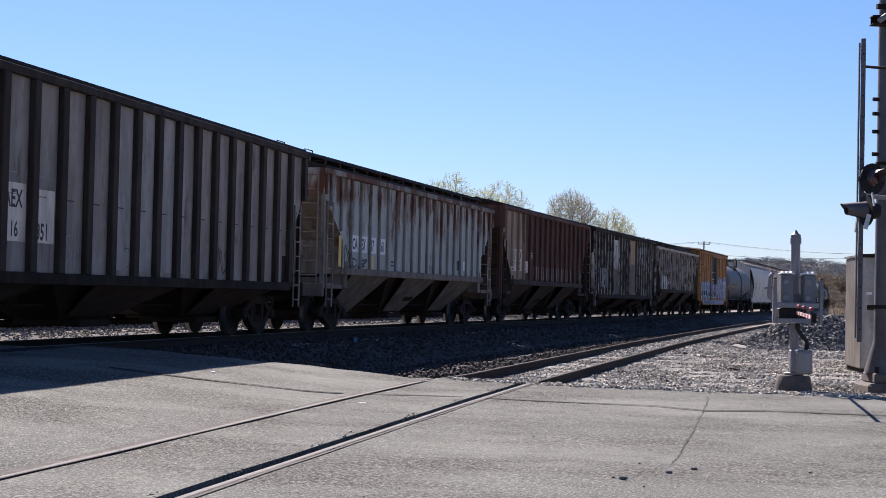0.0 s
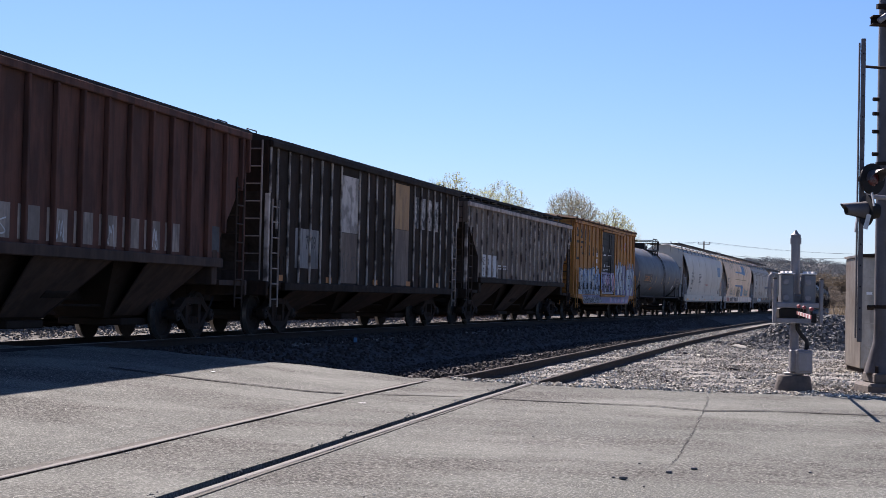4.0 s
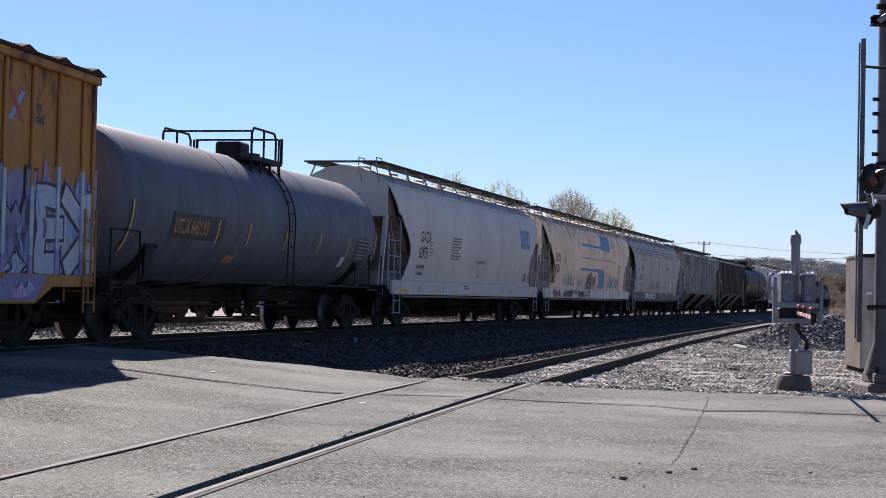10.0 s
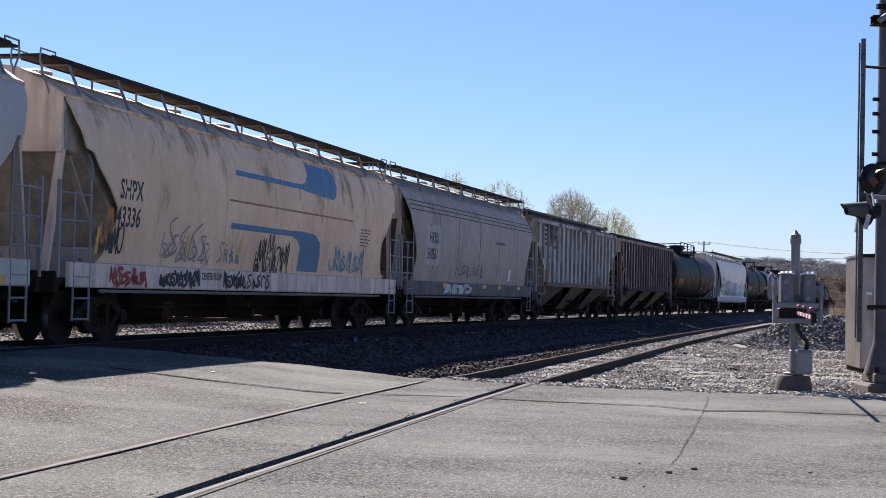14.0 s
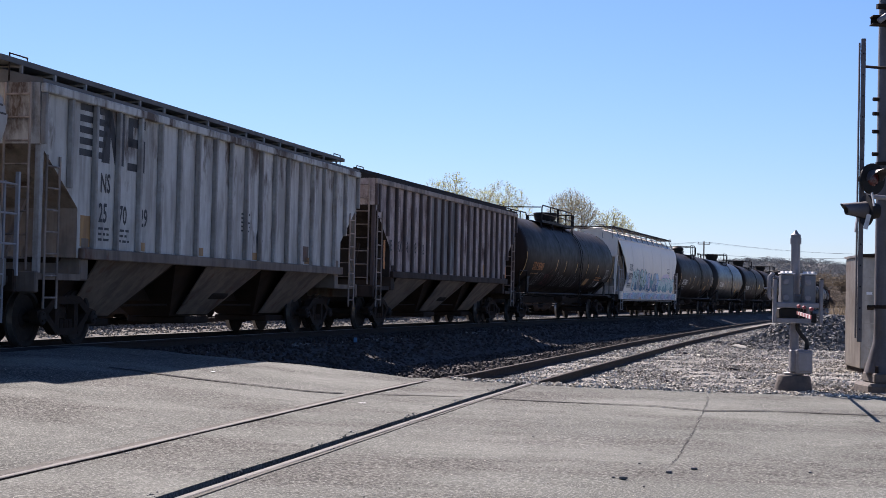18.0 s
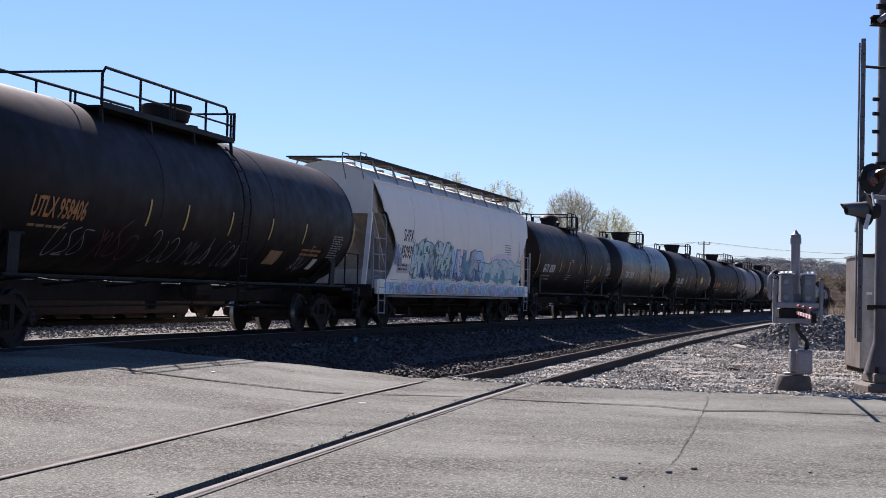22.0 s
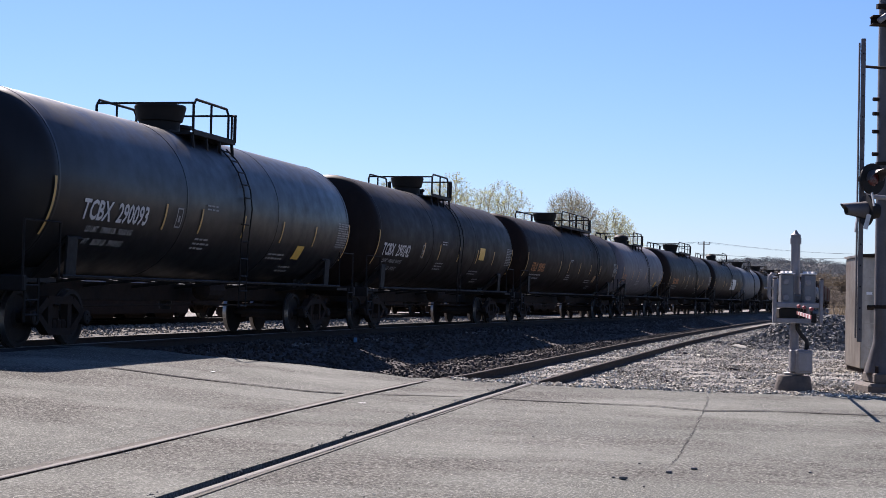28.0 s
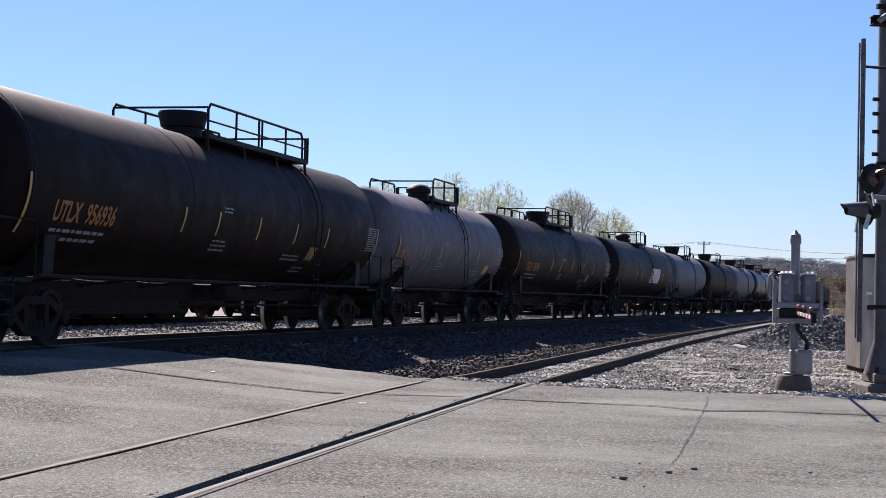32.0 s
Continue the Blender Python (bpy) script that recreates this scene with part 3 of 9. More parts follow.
def rounded(pts, n=4):
    """Points along a smooth curve through the given ones."""
    out = []
    for i in range(len(pts) - 1):
        a, b, c_, d = pts[max(0, i - 1)], pts[i], pts[i + 1], pts[min(len(pts) - 1, i + 2)]
        for k in range(n):
            u = k / n
            out.append(tuple(0.5 * (2 * q + (r - p) * u + (2 * p - 5 * q + 4 * r - w) * u * u + (3 * q - p - 3 * r + w) * u ** 3) for p, q, r, w in zip(a, b, c_, d)))
    return out + [pts[-1]]


def scrawl(car, x, z, w, h, material, face, seed, thick=0.03, lift=0.005, loops=5, name="spray_stroke"):
    """A sprayed tag: a row of quick letter-like strokes."""
    rnd = random.Random(seed)
    step = w / loops
    for i in range(loops):
        cx, hh = x + (i + 0.5) * step, h * rnd.uniform(0.6, 1.0)
        kind = rnd.randint(0, 3)
        if kind == 0:
            n, a0, turn = 9, rnd.uniform(0, 6.28), rnd.uniform(3.5, 6.0)
            pts = [(cx + 0.45 * step * math.cos(a0 + turn * k / n), z + hh / 2 + hh / 2 * math.sin(a0 + turn * k / n)) for k in range(n + 1)]
        elif kind == 1:
            pts = [(cx - 0.4 * step, z), (cx - 0.25 * step, z + hh), (cx, z + hh * rnd.uniform(0.2, 0.5)), (cx + 0.2 * step, z + hh), (cx + 0.45 * step, z - 0.1 * hh)]
        elif kind == 2:
            pts = [(cx + 0.4 * step, z + hh), (cx - 0.3 * step, z + hh * 0.8), (cx + 0.3 * step, z + hh * 0.35), (cx - 0.4 * step, z)]
        else:
            pts = [(cx - 0.1 * step, z + hh), (cx - 0.2 * step, z), (cx + 0.3 * step, z + hh * 0.5), (cx - 0.15 * step, z + hh * 0.55), (cx + 0.45 * step, z)]
        if kind:
            pts = [(px + rnd.uniform(-0.1, 0.1) * step, pz + rnd.uniform(-0.12, 0.12) * hh) for px, pz in pts]
            pts += [(cx + rnd.uniform(-0.5, 0.5) * step, z + hh * rnd.uniform(0, 1))]
        part(name, ribbon(rounded(pts), thick * rnd.uniform(0.7, 1.2), face, lift), material, car)


def bubble_letters(car, x0, x1, z0, z1, fills, line, face, seed, count=6, lift=0.004):
    """Big sprayed letters: overlapping jagged filled shapes with dark outlines and inner strokes."""
    rnd = random.Random(seed)
    w = (x1 - x0) / count
    for i in range(count):
        cx, top, bot = x0 + (i + 0.5) * w, z1 - rnd.uniform(0, 0.22) * (z1 - z0), z0
        mid, tall = (top + bot) / 2, top - bot
        hw = w * rnd.uniform(0.56, 0.74)
        lean = rnd.uniform(-0.25, 0.25) * w
        o = []
        for k in range(22):
            a = 2 * math.pi * k / 22
            r = 1.0 + 0.16 * math.sin(3 * a + rnd.uniform(0, 6)) + (0.22 if k in (4, 7, 15, 18) else 0.0) * rnd.choice((-1, 1))
            px, pz = cx + hw * r * max(-1, min(1, 1.25 * math.cos(a))), mid + tall / 2 * max(-1.0, min(1.0, 1.2 * r * math.sin(a)))
            o.append((px + lean * (pz - mid) / tall, pz))
        zs = lift + 0.0012 * i
        g = Geo()

        def spot(outline, slot, dl):
            m = (sum(p[0] for p in outline) / len(outline), sum(p[1] for p in outline) / len(outline))
            vs = [(px, face(px, pz) - zs - dl, pz) for px, pz in outline] + [(m[0], face(*m) - zs - dl, m[1])]
            g.add(vs, [(a, (a + 1) % len(outline), len(outline)) for a in range(len(outline))], slot)

        spot([(cx + (px - cx) * 1.13, mid + (pz - mid) * 1.06) for px, pz in o], 1, 0.0)
        spot(o, 0, 0.0003)
        spot([(cx + (px - cx) * 0.62 + hw * 0.12, mid + (pz - mid) * 0.55 - 0.08 * tall) for px, pz in o], 2, 0.0005)
        for _ in range(rnd.randint(2, 3)):
            hx, hz = cx + rnd.uniform(-0.35, 0.35) * hw, mid + rnd.uniform(-0.3, 0.3) * tall
            hr, hk = rnd.uniform(0.06, 0.13) * hw * 2, rnd.uniform(0.05, 0.14) * tall
            spot([(hx + hr * math.cos(k * math.pi / 4), hz + hk * math.sin(k * math.pi / 4)) for k in range(8)], 1, 0.0007)
        for _ in range(3):
            ax, az = cx + rnd.uniform(-0.7, 0.7) * hw, bot + rnd.uniform(0.05, 0.5) * tall
            bx, bz_ = ax + rnd.uniform(-0.3, 0.3) * hw, az + rnd.uniform(0.25, 0.5) * tall
            spot([(ax, az), (ax + 0.035, az), (bx + 0.035, bz_), (bx, bz_)], 1, 0.0008)
        part("spray_letter", g, [fills[i % len(fills)], line, fills[(i + 1) % len(fills)]], car)


STROKES = {
    "o": [[(0.5 + 0.38 * math.cos(a * math.pi / 6), 0.5 + 0.42 * math.sin(a * math.pi / 6)) for a in range(13)]],
    "a": [[(0.1, 0.0), (0.14, 0.6), (0.32, 0.9), (0.6, 0.92), (0.82, 0.62), (0.88, 0.0)], [(0.2, 0.4), (0.8, 0.36)]],
    "s": [[(0.85, 0.86), (0.5, 0.95), (0.2, 0.75), (0.35, 0.52), (0.72, 0.42), (0.8, 0.18), (0.5, 0.04), (0.12, 0.16)], [(0.1, 0.95), (0.4, 0.3), (0.95, 0.55)]],
    "r": [[(0.7, 0.1), (0.1, 0.5), (0.6, 0.75)], [(0.16, 0.0), (0.18, 0.92), (0.6, 0.94), (0.8, 0.7), (0.55, 0.5), (0.3, 0.48), (0.62, 0.3), (0.95, 0.0)]],
    "m": [[(0.08, 0.0), (0.2, 0.94), (0.48, 0.45), (0.78, 0.96), (0.94, 0.0)], [(0.0, 0.3), (0.5, 0.7), (1.0, 0.35)]],
    "e": [[(0.85, 0.86), (0.3, 0.9), (0.18, 0.5), (0.28, 0.08), (0.9, 0.1)], [(0.2, 0.5), (0.75, 0.52)]],
    "k": [[(0.18, 0.0), (0.2, 0.98)], [(0.9, 0.95), (0.3, 0.48), (0.95, 0.02)]]}


def throw_up(car, x0, x1, z0, z1, kinds, fills, line, face, seed, fat=0.3, edge=0.07, lift=0.006, shine=None):
    """Sprayed letters made of fat outlined strokes that crowd together."""
    rnd = random.Random(seed)
    w = (x1 - x0) / len(kinds)
    for i, kind in enumerate(kinds):
        g = Geo()
        hx = w * rnd.uniform(1.05, 1.2)
        top = z1 - rnd.uniform(0.0, 0.12) * (z1 - z0)
        lean = rnd.uniform(-0.3, 0.3) * w
        turned, wob = rnd.randint(0, 3), rnd.uniform(0.08, 0.16)
        for k, (extra, slot, dl) in enumerate(((edge * 2, 1, 0.0), (0.0, 0, 0.0006))):
            for path in STROKES[kind]:
                path = [((1 - u if turned & 1 else u) + wob * math.sin(9 * v + i), (1 - v if turned & 2 else v)) for u, v in path]
                pts = [(x0 + i * w + hx * u - 0.08 * w + lean * (v - 0.5), z0 + fat / 2 + (top - z0 - fat) * v) for u, v in path]
                fine = []
                for a, b in zip(pts, pts[1:]):
                    fine += [(a[0] + (b[0] - a[0]) * j / 3, a[1] + (b[1] - a[1]) * j / 3) for j in range(3)]
                a, b = Vector(pts[-2]), Vector(pts[-1])
                d = (b - a).normalized() * extra / 2
                f0 = (Vector(pts[0]) - Vector(pts[1])).normalized() * extra / 2
                fine = [(pts[0][0] + f0.x, pts[0][1] + f0.y)] + fine[1:] + [(pts[-1][0] + d.x, pts[-1][1] + d.y)]
                r_ = ribbon(fine, fat + extra, face, lift + dl + 0.0014 * i)
                g.add(r_.v, r_.f, slot)
                if k and shine:
                    r_ = ribbon([(x - fat * 0.22, z + fat * 0.1) for x, z in fine[2:max(4, len(fine) // 2)]], fat * 0.16, face, lift + 0.001 + 0.0014 * i)
                    g.add(r_.v, r_.f, 2)
        part("spray_letter", g, [fills[i % len(fills)], line, shine or line], car)


def spikes(car, x0, x1, z0, z1, fills, line, face, seed, count, lift=0.006):
    """Tall sprayed letters with pointed tops, outlined."""
    rnd = random.Random(seed)
    w = (x1 - x0) / count
    for i in range(count):
        a, b = x0 + (i - 0.12) * w, x0 + (i + 1.12) * w
        t = z1 - rnd.uniform(0.0, 0.45) * (z1 - z0)
        p, sh = a + (b - a) * rnd.uniform(0.15, 0.85), rnd.uniform(0.55, 0.8)
        o = [(a + 0.12 * w, z0), (b - 0.05 * w, z0 + rnd.uniform(0, 0.15)), (b, z0 + (t - z0) * sh), (b - 0.2 * w, z0 + (t - z0) * (sh + 0.05)), (p, t), (p - 0.25 * w, z0 + (t - z0) * sh * 0.9), (a, z0 + (t - z0) * sh * 0.8)]
        m = (sum(q_[0] for q_ in o) / 7, sum(q_[1] for q_ in o) / 7)
        g = Geo()
        for grow, slot, dl in ((1.0, 1, 0.0), (0.84, 0, 0.0005)):
            oo = [(m[0] + (x - m[0]) * grow, m[1] + (z - m[1]) * (grow + 0.07 if slot == 0 else 1.0)) for x, z in o]
            g.add([(x, face(x, z) - lift - 0.0012 * i - dl, z) for x, z in oo] + [(m[0], face(*m) - lift - 0.0012 * i - dl, m[1])], [(k, (k + 1) % 7, 7) for k in range(7)], slot)
        for _ in range(2):
            xa, za = a + w * rnd.uniform(0.2, 0.8), z0 + (t - z0) * rnd.uniform(0.05, 0.3)
            r_ = ribbon([(xa, za), (xa + rnd.uniform(-0.2, 0.2) * w, za + 0.3 * (t - z0)), (xa + rnd.uniform(-0.3, 0.3) * w, za + 0.5 * (t - z0))], 0.05, face, lift + 0.0012 * i + 0.001)
            g.add(r_.v, r_.f, 1)
        part("spray_letter", g, [fills[i % len(fills)], line], car)


def shell(half, levels, dark_ends=0):
    """A car body: levels of (z, half width, inset of the ends), lofted, closed at the ends and the top."""
    g = Geo()
    vs = []
    for z, w, i in levels:
        x = half - i
        vs += [(-x, -w, z), (x, -w, z), (x, w, z), (-x, w, z)]
    fs = [(0, 3, 2, 1)]
    for k in range(len(levels) - 1):
        fs += [(k * 4 + j, k * 4 + (j + 1) % 4, k * 4 + 4 + (j + 1) % 4, k * 4 + 4 + j) for j in range(4)]
    k = 4 * (len(levels) - 1)
    fs.append((k, k + 1, k + 2, k + 3))
    g.add(vs, fs)
    # slot 1 colours the lower end faces dark, as a shaded recess
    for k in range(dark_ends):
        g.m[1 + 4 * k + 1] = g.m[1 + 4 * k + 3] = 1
    return g


def face_of(levels):
    zs, ws = [l[0] for l in levels], [l[1] for l in levels]
    return lambda x, z: -float(np.interp(z, zs, ws))


def ribbed_hopper(s0, s1, label, paint, rib_paint, under_paint, roof_paint, pitch=0.8, phase=0.0, eave=3.97, skip=(), rib_w=0.11, rib_d=0.09, hatch="trough", cut=3.05, run=1.5, rim=None, base=1.42, low_deck=False,
                  knee=None, ends=None, trim=None, deck=None, rib_alt=None, side_under=None):
    """A covered hopper car with outside posts, three bays and a roof walkway."""
    half = (s1 - s0) / 2
    car = thing("hopper_car", label, "freight car", "cars of the moving train")
    W = 1.44
    knee = knee or base + 0.6
    levels = [(base, W, run), (knee, W, run), (cut, W, 0.05), (eave, W, 0.0)]
    face = face_of(levels)
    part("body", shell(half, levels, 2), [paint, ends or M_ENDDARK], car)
    top = Geo().add([(-half, -W - 0.05, eave), (half, -W - 0.05, eave), (half, -W - 0.05, eave + 0.06), (-half, -W - 0.05, eave + 0.06), (-half, -0.5, eave + 0.27), (half, -0.5, eave + 0.27),
                     (-half, 0.5, eave + 0.27), (half, 0.5, eave + 0.27), (-half, W + 0.05, eave + 0.06), (half, W + 0.05, eave + 0.06), (half, W + 0.05, eave), (-half, W + 0.05, eave)],
                    [(0, 1, 2, 3), (3, 2, 5, 4), (4, 5, 7, 6), (6, 7, 9, 8), (8, 9, 10, 11), (0, 11, 10, 1), (0, 3, 4, 6, 8, 11), (1, 10, 9, 7, 5, 2)])
    part("roof", top, roof_paint, car)
    part("top_chord", Geo().box(-half + 0.01, -W - 0.10, eave - 0.14, half - 0.01, -W - 0.002, eave - 0.004, c=0.015), rim or rib_paint, car)
    part("top_chord", Geo().box(-half + 0.01, W + 0.002, eave - 0.14, half - 0.01, W + 0.10, eave - 0.004, c=0.015), rim or rib_paint, car)
    for y0, y1 in ((-W - 0.10, -W - 0.002), (W + 0.002, W + 0.10)):
        part("side_sill", Geo().box(-half + run + 0.05, y0, base - 0.02, half - run - 0.05, y1, base + 0.16, c=0.015), under_paint, car)
    trim = trim or P_GREYDARK
    me_full = Geo().box(-rib_w / 2, -rib_d, base + 0.16, rib_w / 2, 0, eave - 0.14, c=0.012).mesh("rib", [rib_paint])
    first = phase - pitch * int((phase + half - 0.3) / pitch)
    places = [-half + 0.08] + [first + pitch * k for k in range(60) if first + pitch * k < half - 0.3] + [half - 0.08]
    for x in places:
        if any(a < x < b for a, b in skip):
            continue
        d = half - abs(x)
        z0 = base + 0.16 if d > run + 0.05 else knee + (cut - knee) * (1 - max(0.0, d - 0.05) / (run - 0.05)) + 0.02
        if rib_alt and rib_alt[0] < x < rib_alt[1]:
            part("rib", Geo().box(-rib_w / 2, -rib_d, z0, rib_w / 2, 0, eave - 0.14, c=0.012), rib_alt[2], car, at=(x, -W - 0.002, 0))
        elif z0 < base + 0.18:
            part("rib", me_full, rib_paint, car, at=(x, -W - 0.002, 0))
        else:
            part("rib", Geo().box(-rib_w / 2, -rib_d, z0, rib_w / 2, 0, eave - 0.14, c=0.012), rib_paint, car, at=(x, -W - 0.002, 0))
    span = (2 * half - 2 * run) / 3
    for i in range(3):
        cx = -half + run + (i + 0.5) * span
        g = Geo()
        a, b = span / 2 - 0.02, 0.95
        vs = [(cx - a, -1.12, base), (cx + a, -1.12, base), (cx + a, 1.12, base), (cx - a, 1.12, base), (cx - b, -0.42, 0.42), (cx + b, -0.42, 0.42), (cx + b, 0.42, 0.42), (cx - b, 0.42, 0.42)]
        g.add(vs, [(0, 1, 2, 3), (4, 7, 6, 5), (0, 4, 5, 1), (1, 5, 6, 2), (2, 6, 7, 3), (3, 7, 4, 0)])
        # inner bay coloured black where shade fills the gaps between side sheets
        bay = part("hopper_bay", g, M_BAYSHADE, car, "hopper bay, coloured black for the shade inside")
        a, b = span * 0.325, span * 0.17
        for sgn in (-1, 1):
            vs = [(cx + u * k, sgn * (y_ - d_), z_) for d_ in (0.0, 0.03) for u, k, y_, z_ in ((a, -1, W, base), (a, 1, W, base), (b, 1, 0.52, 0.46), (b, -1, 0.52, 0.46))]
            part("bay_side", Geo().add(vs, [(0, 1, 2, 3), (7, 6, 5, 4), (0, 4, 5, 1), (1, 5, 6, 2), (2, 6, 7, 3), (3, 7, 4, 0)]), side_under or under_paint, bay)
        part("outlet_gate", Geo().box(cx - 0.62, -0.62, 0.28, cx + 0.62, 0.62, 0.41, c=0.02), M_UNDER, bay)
    for sgn in (-1, 1):
        part("end_platform", Geo().box(-0.75, -1.45, 1.06, 0.75, 1.45, 1.16).box(0.68, -1.48, 0.86, 0.8, 1.48, 1.18, c=0.02), under_paint, car, at=(sgn * (half - 0.75), 0, 0), rz=0 if sgn > 0 else math.pi)
        for y in (-1.40, 1.40):
            part("corner_post", Geo().box(-0.05, -0.05, 1.16, 0.05, 0.05, cut + 0.15, c=0.01), rib_paint, car, at=(sgn * (half - 0.12), y, 0))
        part("bolster_plate", Geo().box(-0.14, -1.45, 1.06, 0.14, 1.45, 1.75, c=0.02), under_paint, car, at=(sgn * (half - run - 0.28), 0, 0))
        ladder(car, sgn * (half - 0.45), -1.47, 0.62, cut - 0.15, trim, rungs=7)
        ladder(car, sgn * (half + 0.03), -1.1, 1.2, eave, trim, along="y", rungs=8)
        for y in (-0.75, 0.75):
            part("end_brace", Geo().beam((sgn * (half - 0.15), y, 1.16), (sgn * (half - 0.9), y, 2.3), 0.07), under_paint, car)
    if hatch == "trough" and not low_deck:
        n = 9
        for i in range(n):
            x0, x1 = -half + 0.3 + (2 * half - 0.6) * i / n, -half + 0.3 + (2 * half - 0.6) * (i + 0.97) / n
            part("roof_hatch", Geo().prism([(x0, eave + 0.26), (x1, eave + 0.26), (x1 - 0.15, eave + 0.47), (x0 + 0.15, eave + 0.47)], -0.42, 0.42), roof_paint, car)
    dz = deck or (0.14 if low_deck else 0.34)
    walk_deck(car, half, eave + dz, (-0.98, -0.52), roof_paint, 16, eave + 0.05, posts_paint=None if low_deck else rib_paint)
    walk_deck(car, half, eave + dz, (0.52, 0.98), roof_paint, 10, eave + 0.05)
    for sgn in (-1, 1):
        for y in (-0.95, -0.35):
            g = Geo().tube([(sgn * (half - 0.5), y, eave + dz), (sgn * (half - 0.5), y, eave + dz + 0.1), (sgn * (half + 0.05), y, eave + dz + 0.1), (sgn * (half + 0.05), y, eave + 0.02)], 0.014, 5)
            part("roof_grab_iron", g, M_UNDER, car)
    underframe(car, half + 0.25, half - 1.85)
    return car, face, half


def walk_deck(car, half, z, ys_, material, posts, foot, over=0.35, posts_paint=None):
    """A roof walkway, a shallow channel on brackets."""
    y0, y1 = ys_
    sec = [(y0, z - 0.04), (y1, z - 0.04), (y1, z + 0.045), (y1 - 0.025, z + 0.045), (y1 - 0.025, z), (y0 + 0.025, z), (y0 + 0.025, z + 0.045), (y0, z + 0.045)]
    n = len(sec)
    g = Geo().add([(x, y, zz) for x in (-half - over, half + over) for y, zz in sec], [(i, (i + 1) % n, n + (i + 1) % n, n + i) for i in range(n)] + [tuple(range(n)), tuple(range(n, 2 * n))])
    part("roof_walkway", g, material, car)
    me = Geo().add([(x, y, zz) for x in (-0.025, 0.025) for y, zz in ((y0, foot), (y0 + 0.04, foot), (y0 + 0.04, z - 0.08), (y1 - 0.04, z - 0.08), (y1 - 0.04, foot), (y1, foot), (y1, z - 0.042), (y0, z - 0.042))],
                   [(i, (i + 1) % 8, 8 + (i + 1) % 8, 8 + i) for i in range(8)] + [(0, 1, 2, 7), (2, 3, 6, 7), (3, 4, 5, 6), (8, 9, 10, 15), (10, 11, 14, 15), (11, 12, 13, 14)]).mesh("walkway_bracket", [posts_paint or material])
    for i in range(posts):
        part("walkway_bracket", me, posts_paint or material, car, at=(-half + 0.3 + (2 * half - 0.6) * i / max(1, posts - 1), 0, 0))


def side_skin(half, levels, sgn, thick=0.03):
    """A bulging side sheet with its own shaped ends; levels of (z, half width, inset of the ends)."""
    g, vs, n = Geo(), [], len(levels)
    for d in (0.0, thick):
        for z, w, i in levels:
            vs += [(-half + i, sgn * (w - d), z), (half - i, sgn * (w - d), z)]
    fs = []
    for k in range(n - 1):
        a, b = 2 * k, 2 * n + 2 * k
        fs += [(a, a + 1, a + 3, a + 2), (b, b + 2, b + 3, b + 1), (a, a + 2, b + 2, b), (a + 1, b + 1, b + 3, a + 3)]
    fs += [(0, 2 * n, 2 * n + 1, 1), (2 * n - 2, 2 * n - 1, 4 * n - 1, 4 * n - 2)]
    return g.add(vs, fs)


